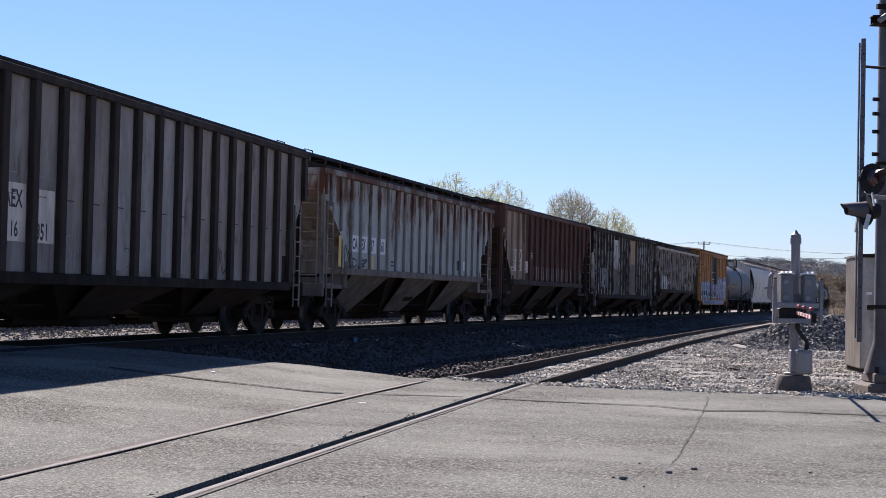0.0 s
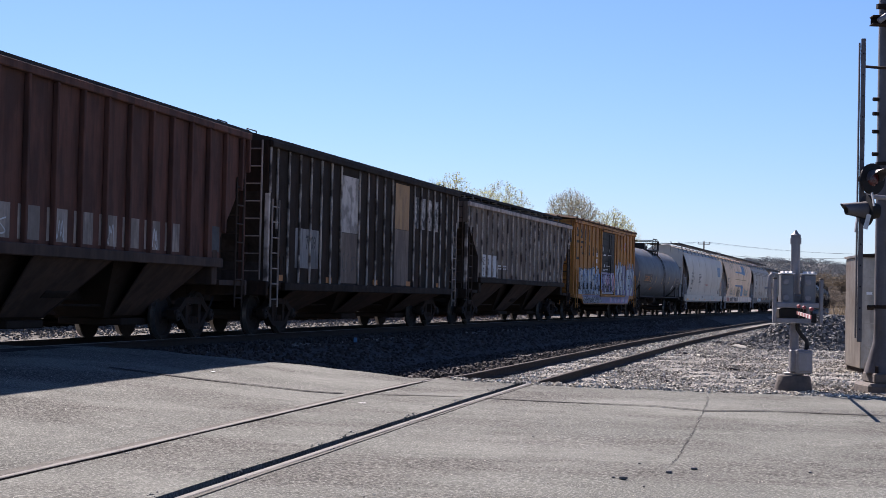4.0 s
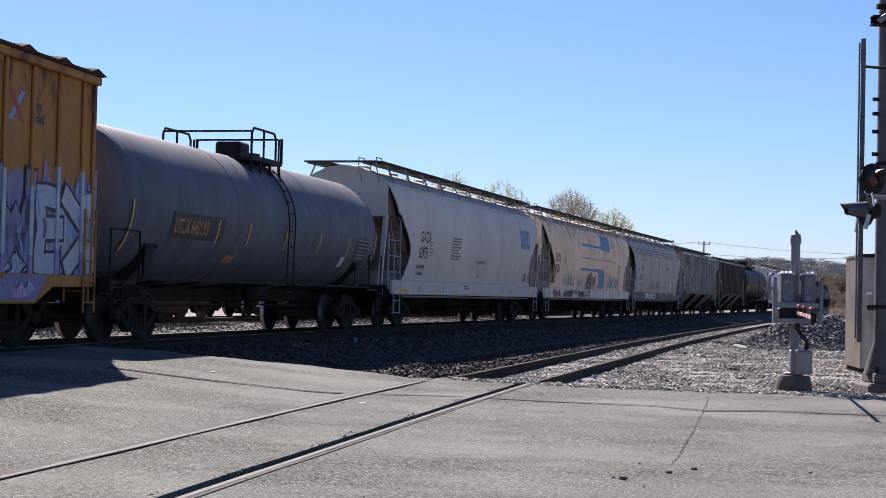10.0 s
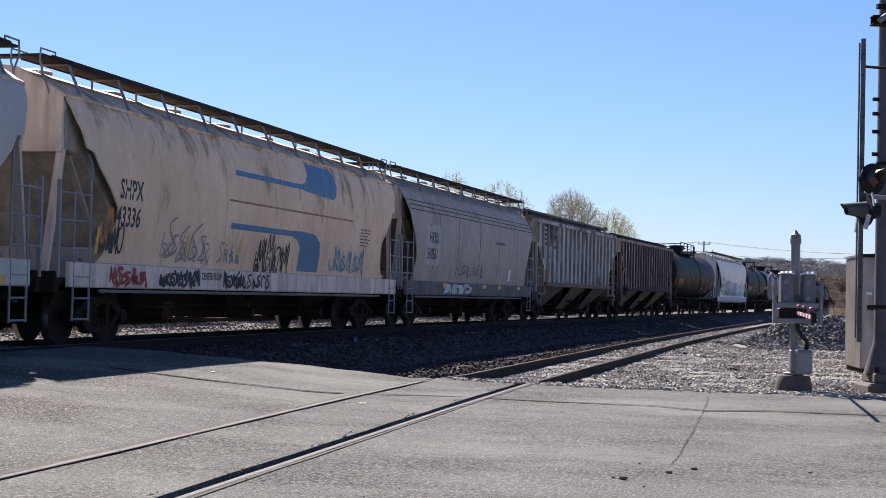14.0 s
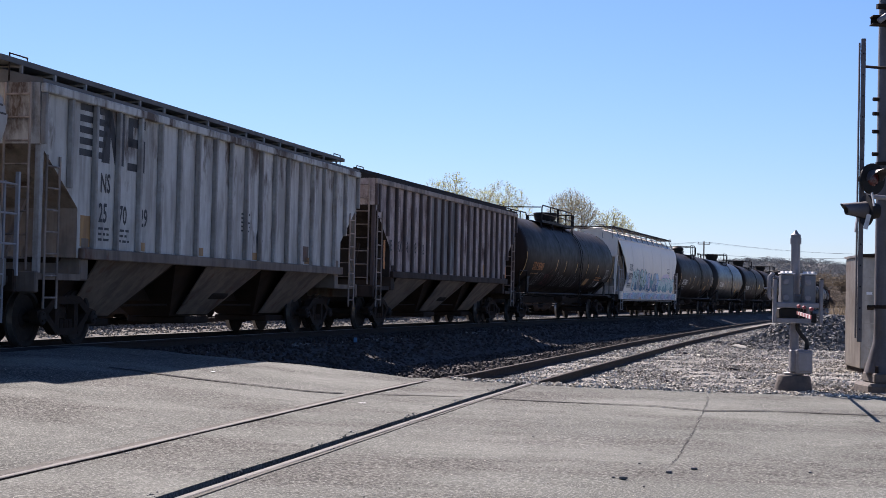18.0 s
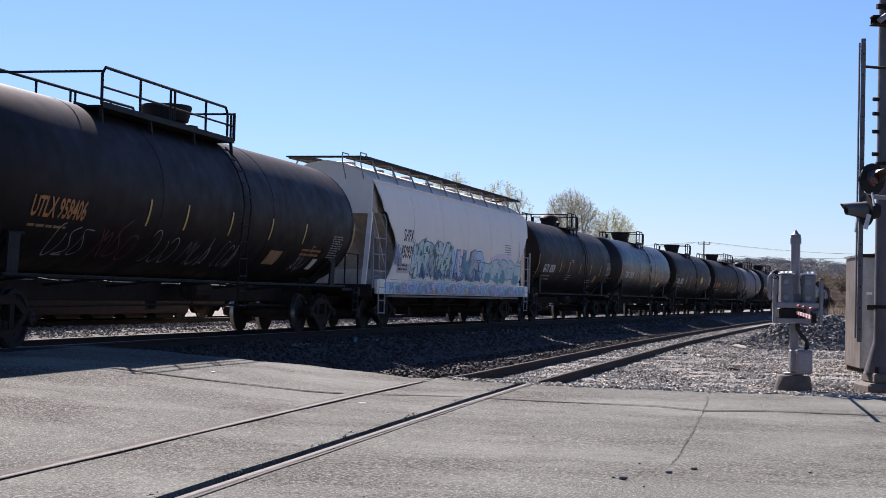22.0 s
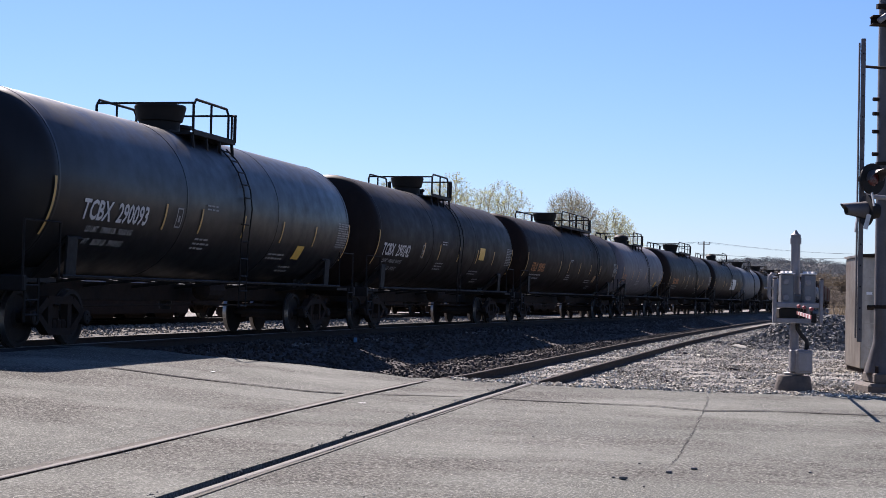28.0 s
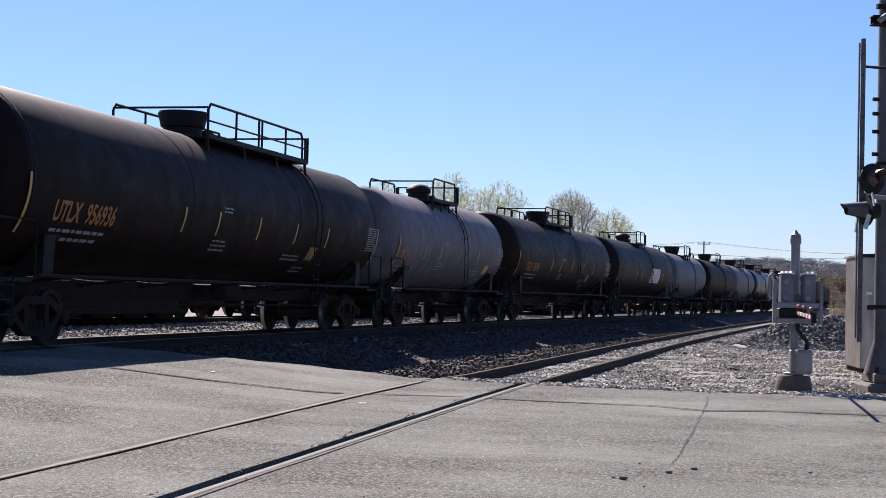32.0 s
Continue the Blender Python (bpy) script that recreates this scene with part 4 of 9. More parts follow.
def curved_hopper(s0, s1, label, paint, sill_paint, trim, roof_paint, tall=4.5, ridged=False, deck_z=4.58, dirty=None):
    """A covered hopper car with bulging side sheets, recessed sloping ends, a roof walkway on struts and a deep side sill."""
    half = (s1 - s0) / 2
    car = thing("hopper_car", label, "freight car", "cars of the moving train")
    levels = [(1.36, 1.405, 1.05), (1.50, 1.42, 1.25), (1.75, 1.455, 1.42), (2.07, 1.505, 1.57), (2.29, 1.53, 1.55), (2.6, 1.555, 1.20), (2.92, 1.55, 0.78), (3.13, 1.535, 0.60), (3.17, 1.53, 0.36),
              (3.43, 1.495, 0.25), (3.6, 1.455, 0.12), (3.78, 1.395, 0.04), (3.90, 1.34, 0.0), (3.96, 1.30, 0.0)]
    if ridged:
        levels = [(1.36, 1.40, 0.75), (1.6, 1.44, 0.85), (1.95, 1.49, 0.95), (2.3, 1.53, 0.85), (2.7, 1.545, 0.6), (3.05, 1.545, 0.3), (3.28, 1.535, 0.15), (3.40, 1.515, 0.1), (3.405, 1.49, 0.1),
                  (3.53, 1.465, 0.08), (3.535, 1.44, 0.08), (3.66, 1.405, 0.05), (3.665, 1.38, 0.05), (3.80, 1.32, 0.02), (3.96, 1.20, 0.0)]
    end_paint = paint if ridged else sill_paint
    we = levels[-1][1]
    face = face_of(levels)
    for sgn in (-1, 1):
        part("side_sheet", side_skin(half, levels, sgn), paint, car, smooth=24)
    if ridged:
        # dark bars paint the shadow under each step of the side
        me = Geo().box(-half + 0.15, -0.018, -0.014, half - 0.15, 0.018, 0.014, c=0.006).mesh("ridge", [P_RIDGE])
        for zz, ww in ((3.40, 1.515), (3.53, 1.465), (3.66, 1.405)):
            for sgn in (-1, 1):
                part("ridge", me, P_RIDGE, car, at=(0, sgn * (ww - 0.01), zz))
    zs_ = [l_[0] for l_ in levels if 1.4 < l_[0] < 3.9]
    seam = Geo()
    for a_, b_ in zip(zs_, zs_[1:]):
        seam.beam((0, face(0, a_), a_), (0, face(0, b_), b_), 0.014, 0.008, up=(1, 0, 0))
    seam_paint = dirty if ridged else paint
    me = seam.mesh("sheet_seam", [seam_paint])
    for k in range(1, 6):
        part("sheet_seam", me, seam_paint, car, at=(-half + 2 * half * k / 6, 0, 0))
    inner = [(1.30, 1.36, 2.3), (2.2, 1.36, 1.66), (3.10, 1.33, 0.45), (3.12, 1.30, 0.02), (3.6, 1.30, 0.0), (3.95, we - 0.035, 0.0)]
    part("hopper_slope", shell(half, inner), dirty or paint, car, "grimy recessed end slope in a darker paint")
    # roof: two slopes with a bead at the eaves and seams across
    sec = [(we + 0.02, 3.955), (we + 0.03, 3.99), (we - 0.03, 4.02), (0.95, 4.22), (0.5, tall - 0.07), (0.0, tall)]
    sec = sec + [(-y, z) for y, z in sec[-2::-1]]
    n = len(sec)
    g = Geo().add([(x, y, z) for x in (-half - 0.05, half + 0.05) for y, z in sec], [(i, i + 1, n + i + 1, n + i) for i in range(n - 1)] + [tuple(range(n)), tuple(range(n, 2 * n)), (0, n, 2 * n - 1, n - 1)])
    roof = part("roof", g, roof_paint, car, smooth=30)
    edge = [(-1.29, 3.08)] + [(y * 0.985, z - 0.012) for y, z in sec[::-1]] + [(1.29, 3.08)]
    n = len(edge)
    for x0, x1 in ((-half - 0.085, -half - 0.053), (half + 0.053, half + 0.085)):
        g = Geo().add([(x, y, z) for x in (x0, x1) for y, z in edge], [tuple(range(n)), tuple(range(n, 2 * n))] + [(k, (k + 1) % n, n + (k + 1) % n, n + k) for k in range(n)])
        part("end_wall", g, end_paint, car)
    g = Geo()
    for a, b in zip(sec[1:-1], sec[2:-1]):
        g.beam((0, a[0], a[1] + 0.004), (0, b[0], b[1] + 0.004), 0.05, 0.03)
    me = g.mesh("roof_seam", [roof_paint])
    count = max(6, int(2 * half / 1.62))
    stations = [-half + 0.55 + (2 * half - 1.1) * i / (count - 1) for i in range(count)]
    for x in stations if ridged else stations[::2]:
        part("roof_seam", me, roof_paint, roof, at=(x, 0, 0))
    z = deck_z
    for sgn in (-1, 1):
        y0, y1 = sorted((sgn * 0.56, sgn * 1.06))
        w = part("roof_walkway", Geo().box(-half - 0.05, y0, z - 0.025, half + 0.05, y1, z + 0.012), P_ROOFDARK, car)
        me = Geo().box(-half - 0.05, -0.012, z - 0.045, half + 0.05, 0.012, z + 0.03).mesh("walkway_edge", [P_ROOFDARK])
        for y in (y0 - 0.013, y1 + 0.013):
            part("walkway_edge", me, P_ROOFDARK, w, at=(0, y, 0))
        me = Geo().beam((0, sgn * 1.05, z - 0.03), (0, sgn * (we - 0.01), 4.0), 0.035, 0.04).beam((0, sgn * 0.58, z - 0.045), (0, sgn * 1.06, z - 0.045), 0.025, 0.03).mesh("walkway_strut", [trim])
        me2 = Geo().beam((0, sgn * 0.58, z - 0.03), (0, sgn * 0.58, 4.37), 0.03, 0.03).mesh("walkway_leg", [trim])
        for x in stations:
            part("walkway_strut", me, trim, w, at=(x, 0, 0))
            part("walkway_leg", me2, trim, w, at=(x, 0, 0))
    for i in range(7):
        part("roof_hatch", Geo().lathe([(tall - 0.06, 0.3), (tall + 0.05, 0.3), (tall + 0.08, 0.25), (tall + 0.09, 0.1)], 14, "z"), M_GALVDULL, car, at=(-half + 1.4 + (2 * half - 2.8) * i / 6, 0, 0), smooth=30)
    for y0, y1 in ((-1.50, -1.40), (1.40, 1.50)):
        part("side_sill", Geo().box(-half - 0.05, y0, 0.95, half + 0.05, y1, 1.352, c=0.02), sill_paint, car)
    for sgn in (-1, 1):
        r = 0 if sgn > 0 else math.pi
        part("end_walkway", Geo().box(-0.14, -1.06, z - 0.025, 0.14, 1.06, z + 0.012), P_ROOFDARK, car, at=(sgn * (half + 0.195), 0, 0))
        part("end_platform", Geo().box(-1.6, -1.38, 1.0, 0.45, 1.38, 1.1).box(0.36, -1.46, 0.86, 0.48, 1.46, 1.2, c=0.02), M_UNDER, car, at=(sgn * half, 0, 0), rz=r)
        part("bulkhead", Geo().box(-0.05, -1.34, 1.1, 0.05, 1.34, 1.62, c=0.01), dirty or paint, car, at=(sgn * (half - 1.55), 0, 0))
        for y in (-1.24, 1.24):
            part("end_strut", Geo().beam((-0.02, y, 3.9), (-0.02, y, 3.1), 0.13, 0.09).beam((-0.02, y, 3.12), (0.40, y * 0.98, 1.12), 0.12, 0.09), end_paint, car, at=(sgn * half, 0, 0), rz=r)
            part("slope_brace", Geo().beam((-0.35, y * 0.96, 3.05), (-1.5, y * 0.96, 1.55), 0.09, 0.06), dirty or paint, car, at=(sgn * half, 0, 0), rz=r)
        xa, xb = sgn * (half - 0.06), sgn * (half - 0.62)
        g = Geo().tube([(xa, -1.49, 0.42), (xa, -1.49, 2.46)], 0.022, 5).tube([(xb, -1.49, 0.42), (xb, -1.49, 2.95), (xb, -1.42, 3.1)], 0.022, 5)
        for zz in (0.45, 0.78, 1.12, 1.56, 2.0, 2.43):
            g.tube([(xa, -1.49, zz), (xb, -1.49, zz)], 0.017, 5)
        part("ladder", g, trim, car)
        for zz in (1.56, 2.0, 2.43):
            part("platform_rail", Geo().tube([(xa, -1.49, zz), (sgn * (half + 0.42), -1.46, zz)], 0.018, 5), trim, car)
        part("rail_post", Geo().box(-0.03, -0.03, 1.1, 0.03, 0.03, 2.62, c=0.006), trim, car, at=(sgn * (half + 0.42), -1.46, 0))
        for y in (-1.05, -0.55):
            g = Geo().tube([(sgn * (half - 0.1), y, z), (sgn * (half - 0.1), y, z + 0.09), (sgn * (half + 0.38), y, z + 0.09), (sgn * (half + 0.40), y, z - 0.12), (sgn * (half + 0.04), y, 3.95)], 0.017, 5)
            part("roof_grab_iron", g, trim, car)
        part("brake_pipe", Geo().tube([(sgn * (half - 1.2), -1.2, 1.2), (sgn * (half - 0.6), -1.3, 1.45), (sgn * (half - 0.1), -1.1, 1.3)], 0.03, 5), trim, car)
    span = (2 * half - 5.0) / 3
    for i in range(3):
        cx = -half + 2.5 + (i + 0.5) * span
        g = Geo()
        a, b = span / 2 - 0.1, 0.4
        vs = [(cx - a, -1.2, 1.3), (cx + a, -1.2, 1.3), (cx + a, 1.2, 1.3), (cx - a, 1.2, 1.3), (cx - b, -0.5, 0.55), (cx + b, -0.5, 0.55), (cx + b, 0.5, 0.55), (cx - b, 0.5, 0.55)]
        bay = part("hopper_bay", g.add(vs, [(0, 1, 2, 3), (4, 7, 6, 5), (0, 4, 5, 1), (1, 5, 6, 2), (2, 6, 7, 3), (3, 7, 4, 0)]), M_UNDER, car)
        part("outlet_pipe", Geo().lathe([(-0.95, 0.12), (0.95, 0.12)], 10, "y"), M_UNDER, bay, at=(cx, 0, 0.48))
    part("running_pipe", Geo().tube([(-half + 1.2, -1.38, 0.9), (half - 1.2, -1.38, 0.9)], 0.03, 5), trim, car)
    underframe(car, half + 0.35, half - 1.9)
    return car, face, half


def box_car(s0, s1, label, paint, door_paint, roof_paint):
    """A boxcar with outside posts, a plug door in the middle and a ribbed roof."""
    half = (s1 - s0) / 2
    car = thing("boxcar", label, "freight car", "cars of the moving train")
    W, z0, eave = 1.40, 1.0, 4.37
    levels = [(z0, W, 0.0), (eave, W, 0.0)]
    face = face_of(levels)
    part("body", shell(half, levels), paint, car)
    d0, d1 = -1.5, 1.72
    me = Geo().box(-0.05, -0.045, z0 + 0.02, 0.05, 0, eave - 0.12, c=0.012).mesh("rib", [paint])
    for x in [-half + 0.08] + [-7.2 + 0.9 * i for i in range(17)] + [half - 0.08]:
        if not d0 - 0.1 < x < d1 + 0.1:
            part("rib", me, paint, car, at=(x, -W - 0.002, 0))
    for x in (d0 - 0.1, d1 + 0.1):
        part("door_post", Geo().box(-0.08, -0.10, z0 + 0.02, 0.08, 0, eave - 0.12, c=0.015), paint, car, at=(x, -W - 0.002, 0))
    part("top_chord", Geo().box(-half, -W - 0.11, eave - 0.14, half, -W - 0.003, eave - 0.003, c=0.02), paint, car)
    part("side_sill", Geo().prism([(-half + 0.1, z0 + 0.14), (half - 0.1, z0 + 0.14), (half - 0.1, z0 - 0.03), (6.1, z0 - 0.05), (5.5, z0 - 0.3), (-5.5, z0 - 0.3), (-6.1, z0 - 0.05), (-half + 0.1, z0 - 0.03)], -W - 0.09, -W - 0.004), paint, car)
    door = part("door", Geo().box(d0 + 0.02, -W - 0.075, z0 + 0.18, d1 - 0.02, -W - 0.006, eave - 0.2, c=0.012), door_paint, car, "black sliding plug door")
    me = Geo().box(d0 + 0.12, -0.022, -0.03, d1 - 0.12, 0, 0.03, c=0.01).mesh("door_rib", [door_paint])
    for i in range(9):
        part("door_rib", me, door_paint, door, at=(0, -W - 0.077, z0 + 0.4 + i * 0.34))
    for x in (0.15, 0.6):
        part("locking_bar", Geo().tube([(x, -W - 0.11, z0 + 0.3), (x, -W - 0.11, eave - 0.35)], 0.016, 6), door_paint, door)
    part("door_track", Geo().box(d0 - 0.5, -W - 0.17, z0 + 0.06, d1 + 2.6, -W - 0.095, z0 + 0.15, c=0.01), paint, car)
    part("door_track", Geo().box(d0 - 0.2, -W - 0.17, eave - 0.26, d1 + 2.4, -W - 0.113, eave - 0.17, c=0.01), paint, car)
    roof = Geo()
    for sgn in (-1, 1):
        roof.add([(-half - 0.05, sgn * (W + 0.12), eave), (half + 0.05, sgn * (W + 0.12), eave), (half + 0.05, 0, eave + 0.16), (-half - 0.05, 0, eave + 0.16),
                  (-half - 0.05, sgn * (W + 0.12), eave + 0.05), (half + 0.05, sgn * (W + 0.12), eave + 0.05), (half + 0.05, 0, eave + 0.2), (-half - 0.05, 0, eave + 0.2)],
                 [(0, 1, 2, 3), (4, 5, 6, 7), (0, 1, 5, 4), (1, 2, 6, 5), (3, 0, 4, 7)])
    r = part("roof", roof, roof_paint, car)
    me = Geo().add([(-0.36, -W - 0.13, eave + 0.02), (0.36, -W - 0.13, eave + 0.02), (0.0, -W - 0.13, eave + 0.115), (-0.36, 0, eave + 0.2), (0.36, 0, eave + 0.2), (0.0, 0, eave + 0.27),
                    (-0.36, W + 0.13, eave + 0.02), (0.36, W + 0.13, eave + 0.02), (0.0, W + 0.13, eave + 0.115)],
                   [(0, 1, 2), (0, 2, 5, 3), (1, 4, 5, 2), (3, 5, 8, 6), (4, 7, 8, 5), (6, 8, 7)]).mesh("roof_rib", [roof_paint])
    for i in range(13):
        part("roof_rib", me, roof_paint, r, at=(-half + 0.2 + (2 * half - 0.4) * i / 12, 0, 0))
    for sgn in (-1, 1):
        me = Geo().box(0, -1.3, -0.06, 0.07, 1.3, 0.06, c=0.025).mesh("end_rib", [paint])
        for k in range(11):
            part("end_rib", me, paint, car, at=(sgn * half + (0.002 if sgn > 0 else -0.072), 0, z0 + 0.25 + k * 0.29))
        ladder(car, sgn * (half - 0.35), -W - 0.13, 0.55, 2.2, paint, rungs=5)
        ladder(car, sgn * (half + 0.12), -1.1, 0.7, eave - 0.2, paint, along="y", rungs=9)
    underframe(car, half + 0.3, half - 2.2)
    return car, face, half


def tank_car(s0, s1, label, paint, R=1.47, top=4.2, dome="bonnet", fit=None, plat=(-1.25, 1.0), bands=True, tape=6, tape_paint=None):
    """A tank car: shell with jacket seams, saddles, manway with platform and rails, side ladder, sill steps."""
    half = (s1 - s0) / 2
    car = thing("tank_car", label, "freight car", "cars of the moving train")
    zc = top - R
    rings = [(-half + 0.02, 0.05)]
    for a in (20, 38, 54, 68, 80):
        rings.append((-half + 0.62 * (1 - math.cos(radians(a))), R * math.sin(radians(a))))
    rings += [(-half + 0.62, R)]
    n = 8
    body = rings + [(-half + 0.62 + (2 * half - 1.24) * i / n, R) for i in range(1, n)] + [(-x, r) for x, r in rings[::-1]]
    part("tank", Geo().lathe(body, 48, "x"), paint, car, at=(0, 0, zc), smooth=40)
    face = lambda x, z: -math.sqrt(max(0.01, R * R - (z - zc) ** 2))
    if bands:
        for x in [-half + 0.7, half - 0.7] + [(-half + 0.7) + (2 * half - 1.4) * k / 3 for k in (1, 2)]:
            part("jacket_seam", Geo().lathe([(-0.035, R + 0.002), (-0.03, R + 0.006), (0.03, R + 0.006), (0.035, R + 0.002)], 48, "x"), paint, car, at=(x, 0, zc), smooth=30)
    # saddles, sill and side steps
    for sgn in (-1, 1):
        g = Geo()
        g.prism([(-0.5, 1.0), (0.5, 1.0), (0.42, 1.5), (-0.42, 1.5)], -0.62, 0.62)
        for y in (-1.0, 1.0):
            g.beam((0.0, y * 0.6, 1.02), (0, y * 1.28, 1.75), 0.5, 0.06)
        part("saddle", g, M_BLACK, car, at=(sgn * (half - 1.7), 0, 0))
        g = Geo().box(-0.6, -1.35, 1.02, 0.6, 1.35, 1.08)
        g.box(0.5, -1.45, 0.88, 0.62, 1.45, 1.12, c=0.02)
        part("end_platform", g, M_BLACK, car, at=(sgn * (half - 0.35), 0, 0), rz=0 if sgn > 0 else math.pi)
        for y in (-1.4, 1.4):
            part("end_handrail", Geo().tube([(sgn * (half - 0.95), y, 1.08), (sgn * (half - 0.95), y, 1.95), (sgn * (half + 0.2), y, 1.95), (sgn * (half + 0.2), y, 1.08)], 0.02, 5), M_BLACK, car)
        ladder(car, sgn * (half - 0.05), -1.42, 0.42, 1.08, M_BLACK, rungs=3)
        part("end_beam", Geo().beam((sgn * (half - 1.6), -1.25, 1.1), (sgn * (half - 1.6), -1.28, 1.75), 0.35, 0.04), M_BLACK, car)
    part("side_rail", Geo().tube([(-half + 1.0, -1.42, 1.12), (half - 1.0, -1.42, 1.12)], 0.028, 6), M_BLACK, car)
    part("side_rail", Geo().tube([(-half + 1.0, 1.42, 1.12), (half - 1.0, 1.42, 1.12)], 0.028, 6), M_BLACK, car)
    me = Geo().beam((0, -1.42, 1.12), (0, -0.2, 0.98), 0.05).beam((0, 1.42, 1.12), (0, 0.2, 0.98), 0.05).mesh("sill_bracket", [M_BLACK])
    for i in range(7):
        part("sill_bracket", me, M_BLACK, car, at=(-half + 2.2 + (2 * half - 4.4) * i / 6, 0, 0))
    part("bottom_outlet", Geo().lathe([(0.55, 0.12), (0.75, 0.14), (1.3, 0.25)], 12, "z"), M_BLACK, car)
    # manway, platform, rails
    x0, x1 = plat
    pz, rz_ = top - 0.1, top + 0.54
    for sgn in (-1, 1):
        g = Geo()
        sec = [(0.50, pz - 0.05), (1.04, pz - 0.05), (1.04, pz + 0.05), (1.01, pz + 0.05), (1.01, pz - 0.01), (0.53, pz - 0.01), (0.53, pz + 0.05), (0.50, pz + 0.05)]
        n = len(sec)
        g.add([(x, sgn * y, z) for x in (x0, x1) for y, z in sec], [(i, (i + 1) % n, n + (i + 1) % n, n + i) for i in range(n)] + [tuple(range(n)), tuple(range(n, 2 * n))])
        deck = part("platform", g, M_BLACK, car)
        for k in range(4):
            x = x0 + 0.06 + (x1 - x0 - 0.12) * k / 3
            part("platform_bracket", Geo().beam((x, sgn * 0.98, pz - 0.04), (x, sgn * 1.02, zc + math.sqrt(max(0.05, R * R - 1.0)) - 0.15), 0.06, 0.05), M_BLACK, deck)
        rail_ = part("platform_railing", Geo().tube([(x0, sgn * 1.02, pz), (x0, sgn * 1.02, rz_ - 0.12), (x0 + 0.12, sgn * 1.02, rz_), (x1 - 0.5, sgn * 1.02, rz_), (x1 - 0.38, sgn * 1.02, rz_ - 0.12), (x1 - 0.38, sgn * 1.02, pz)], 0.027, 6), M_BLACK, car)
        part("rail_post", Geo().tube([((x0 + x1) / 2 - 0.2, sgn * 1.02, pz), ((x0 + x1) / 2 - 0.2, sgn * 1.02, rz_)], 0.024, 6), M_BLACK, rail_)
        part("rail_post", Geo().tube([(x1, sgn * 1.02, pz), (x1, sgn * 1.02, rz_ - 0.06)], 0.034, 6), M_BLACK, rail_)
        part("rail_post", Geo().tube([(x1 - 0.18, sgn * 1.02, pz), (x1 - 0.18, sgn * 1.02, rz_ - 0.1), (x1, sgn * 1.02, rz_ - 0.08)], 0.024, 6), M_BLACK, rail_)
        if x1 - x0 > 4:
            for k in range(1, 4):
                x = x0 + (x1 - x0) * k / 4
                part("rail_post", Geo().tube([(x, sgn * 1.02, pz), (x, sgn * 1.02, rz_)], 0.024, 6), M_BLACK, rail_)
            part("mid_rail", Geo().tube([(x0, sgn * 1.02, pz + 0.3), (x1, sgn * 1.02, pz + 0.3)], 0.02, 6), M_BLACK, rail_)
    for x in (x0, x1):
        part("end_rail", Geo().tube([(x, -1.02, rz_ - 0.08), (x, 1.02, rz_ - 0.08)], 0.022, 6), M_BLACK, car)
    dome_at = (fit if fit is not None else (x0 + x1) / 2, 0, 0)
    if dome == "bonnet":
        g = Geo().lathe([(top - 0.1, 0.40), (top + 0.16, 0.40), (top + 0.18, 0.45), (top + 0.46, 0.52), (top + 0.50, 0.50), (top + 0.52, 0.2)], 20, "z")
    elif dome == "box":
        g = Geo().box(-0.3, -0.3, top - 0.1, 0.3, 0.3, top + 0.36, c=0.04)
    else:
        g = Geo().lathe([(top - 0.1, 0.34), (top + 0.2, 0.34), (top + 0.22, 0.40), (top + 0.34, 0.40), (top + 0.45, 0.3), (top + 0.5, 0.1)], 18, "z")
    part("valve_bonnet", g, M_BLACK, car, at=dome_at, smooth=35)
    part("manway", Geo().lathe([(top - 0.05, 0.28), (top + 0.1, 0.28), (top + 0.12, 0.32), (top + 0.18, 0.32)], 16, "z"), M_BLACK, car, at=(dome_at[0] + 0.85, 0, 0), smooth=35)
    offset = x1 - 0.75
    # side ladder following the shell
    g = Geo()
    arc = [(math.cos(radians(a)), math.sin(radians(a))) for a in (52, 40, 28, 14, 0)]
    for sgn in (-1, 1):
        x = offset + 0.22 + sgn * 0.2
        pts = [(x, -(R + 0.07) * c, zc + (R + 0.07) * s) for c, s in arc] + [(x, -1.5, 1.9), (x, -1.47, 0.6)]
        g.tube(pts, 0.015, 5)
    x = offset + 0.22
    for c, s in [(math.cos(radians(a)), math.sin(radians(a))) for a in (48, 38, 28, 18, 8)]:
        g.tube([(x - 0.2, -(R + 0.07) * c, zc + (R + 0.07) * s), (x + 0.2, -(R + 0.07) * c, zc + (R + 0.07) * s)], 0.016, 5)
    for z in (0.65, 0.95, 1.25, 1.6, 1.95, 2.3):
        g.tube([(x - 0.2, -1.5, z), (x + 0.2, -1.5, z)], 0.016, 5)
    part("side_ladder", g, M_BLACK, car)
    if tape:
        f2 = (lambda x, z: -0.012 + face(x, z)) if bands else face
        spots = [-half + 0.55, -3.5, -1.8, 0.5, 2.9, 5.2, half - 0.55]
        tape = len(spots)
        for i, x in enumerate(spots):
            z, hgt = zc - 0.42, 0.9 if i in (0, tape - 1) else 0.46
            z = z if i in (0, tape - 1) else z + 0.05
            rows = [[(x - 0.036, z + hgt * (k / 5 - 0.5)), (x + 0.036, z + hgt * (k / 5 - 0.5)), (x + 0.036, z + hgt * ((k + 1) / 5 - 0.5)), (x - 0.036, z + hgt * ((k + 1) / 5 - 0.5))] for k in range(5)]
            patch(car, rows, tape_paint or M_TAPE, f2, "reflective_tape")
    underframe(car, half + 0.3, half - 1.7)
    return car, face, half


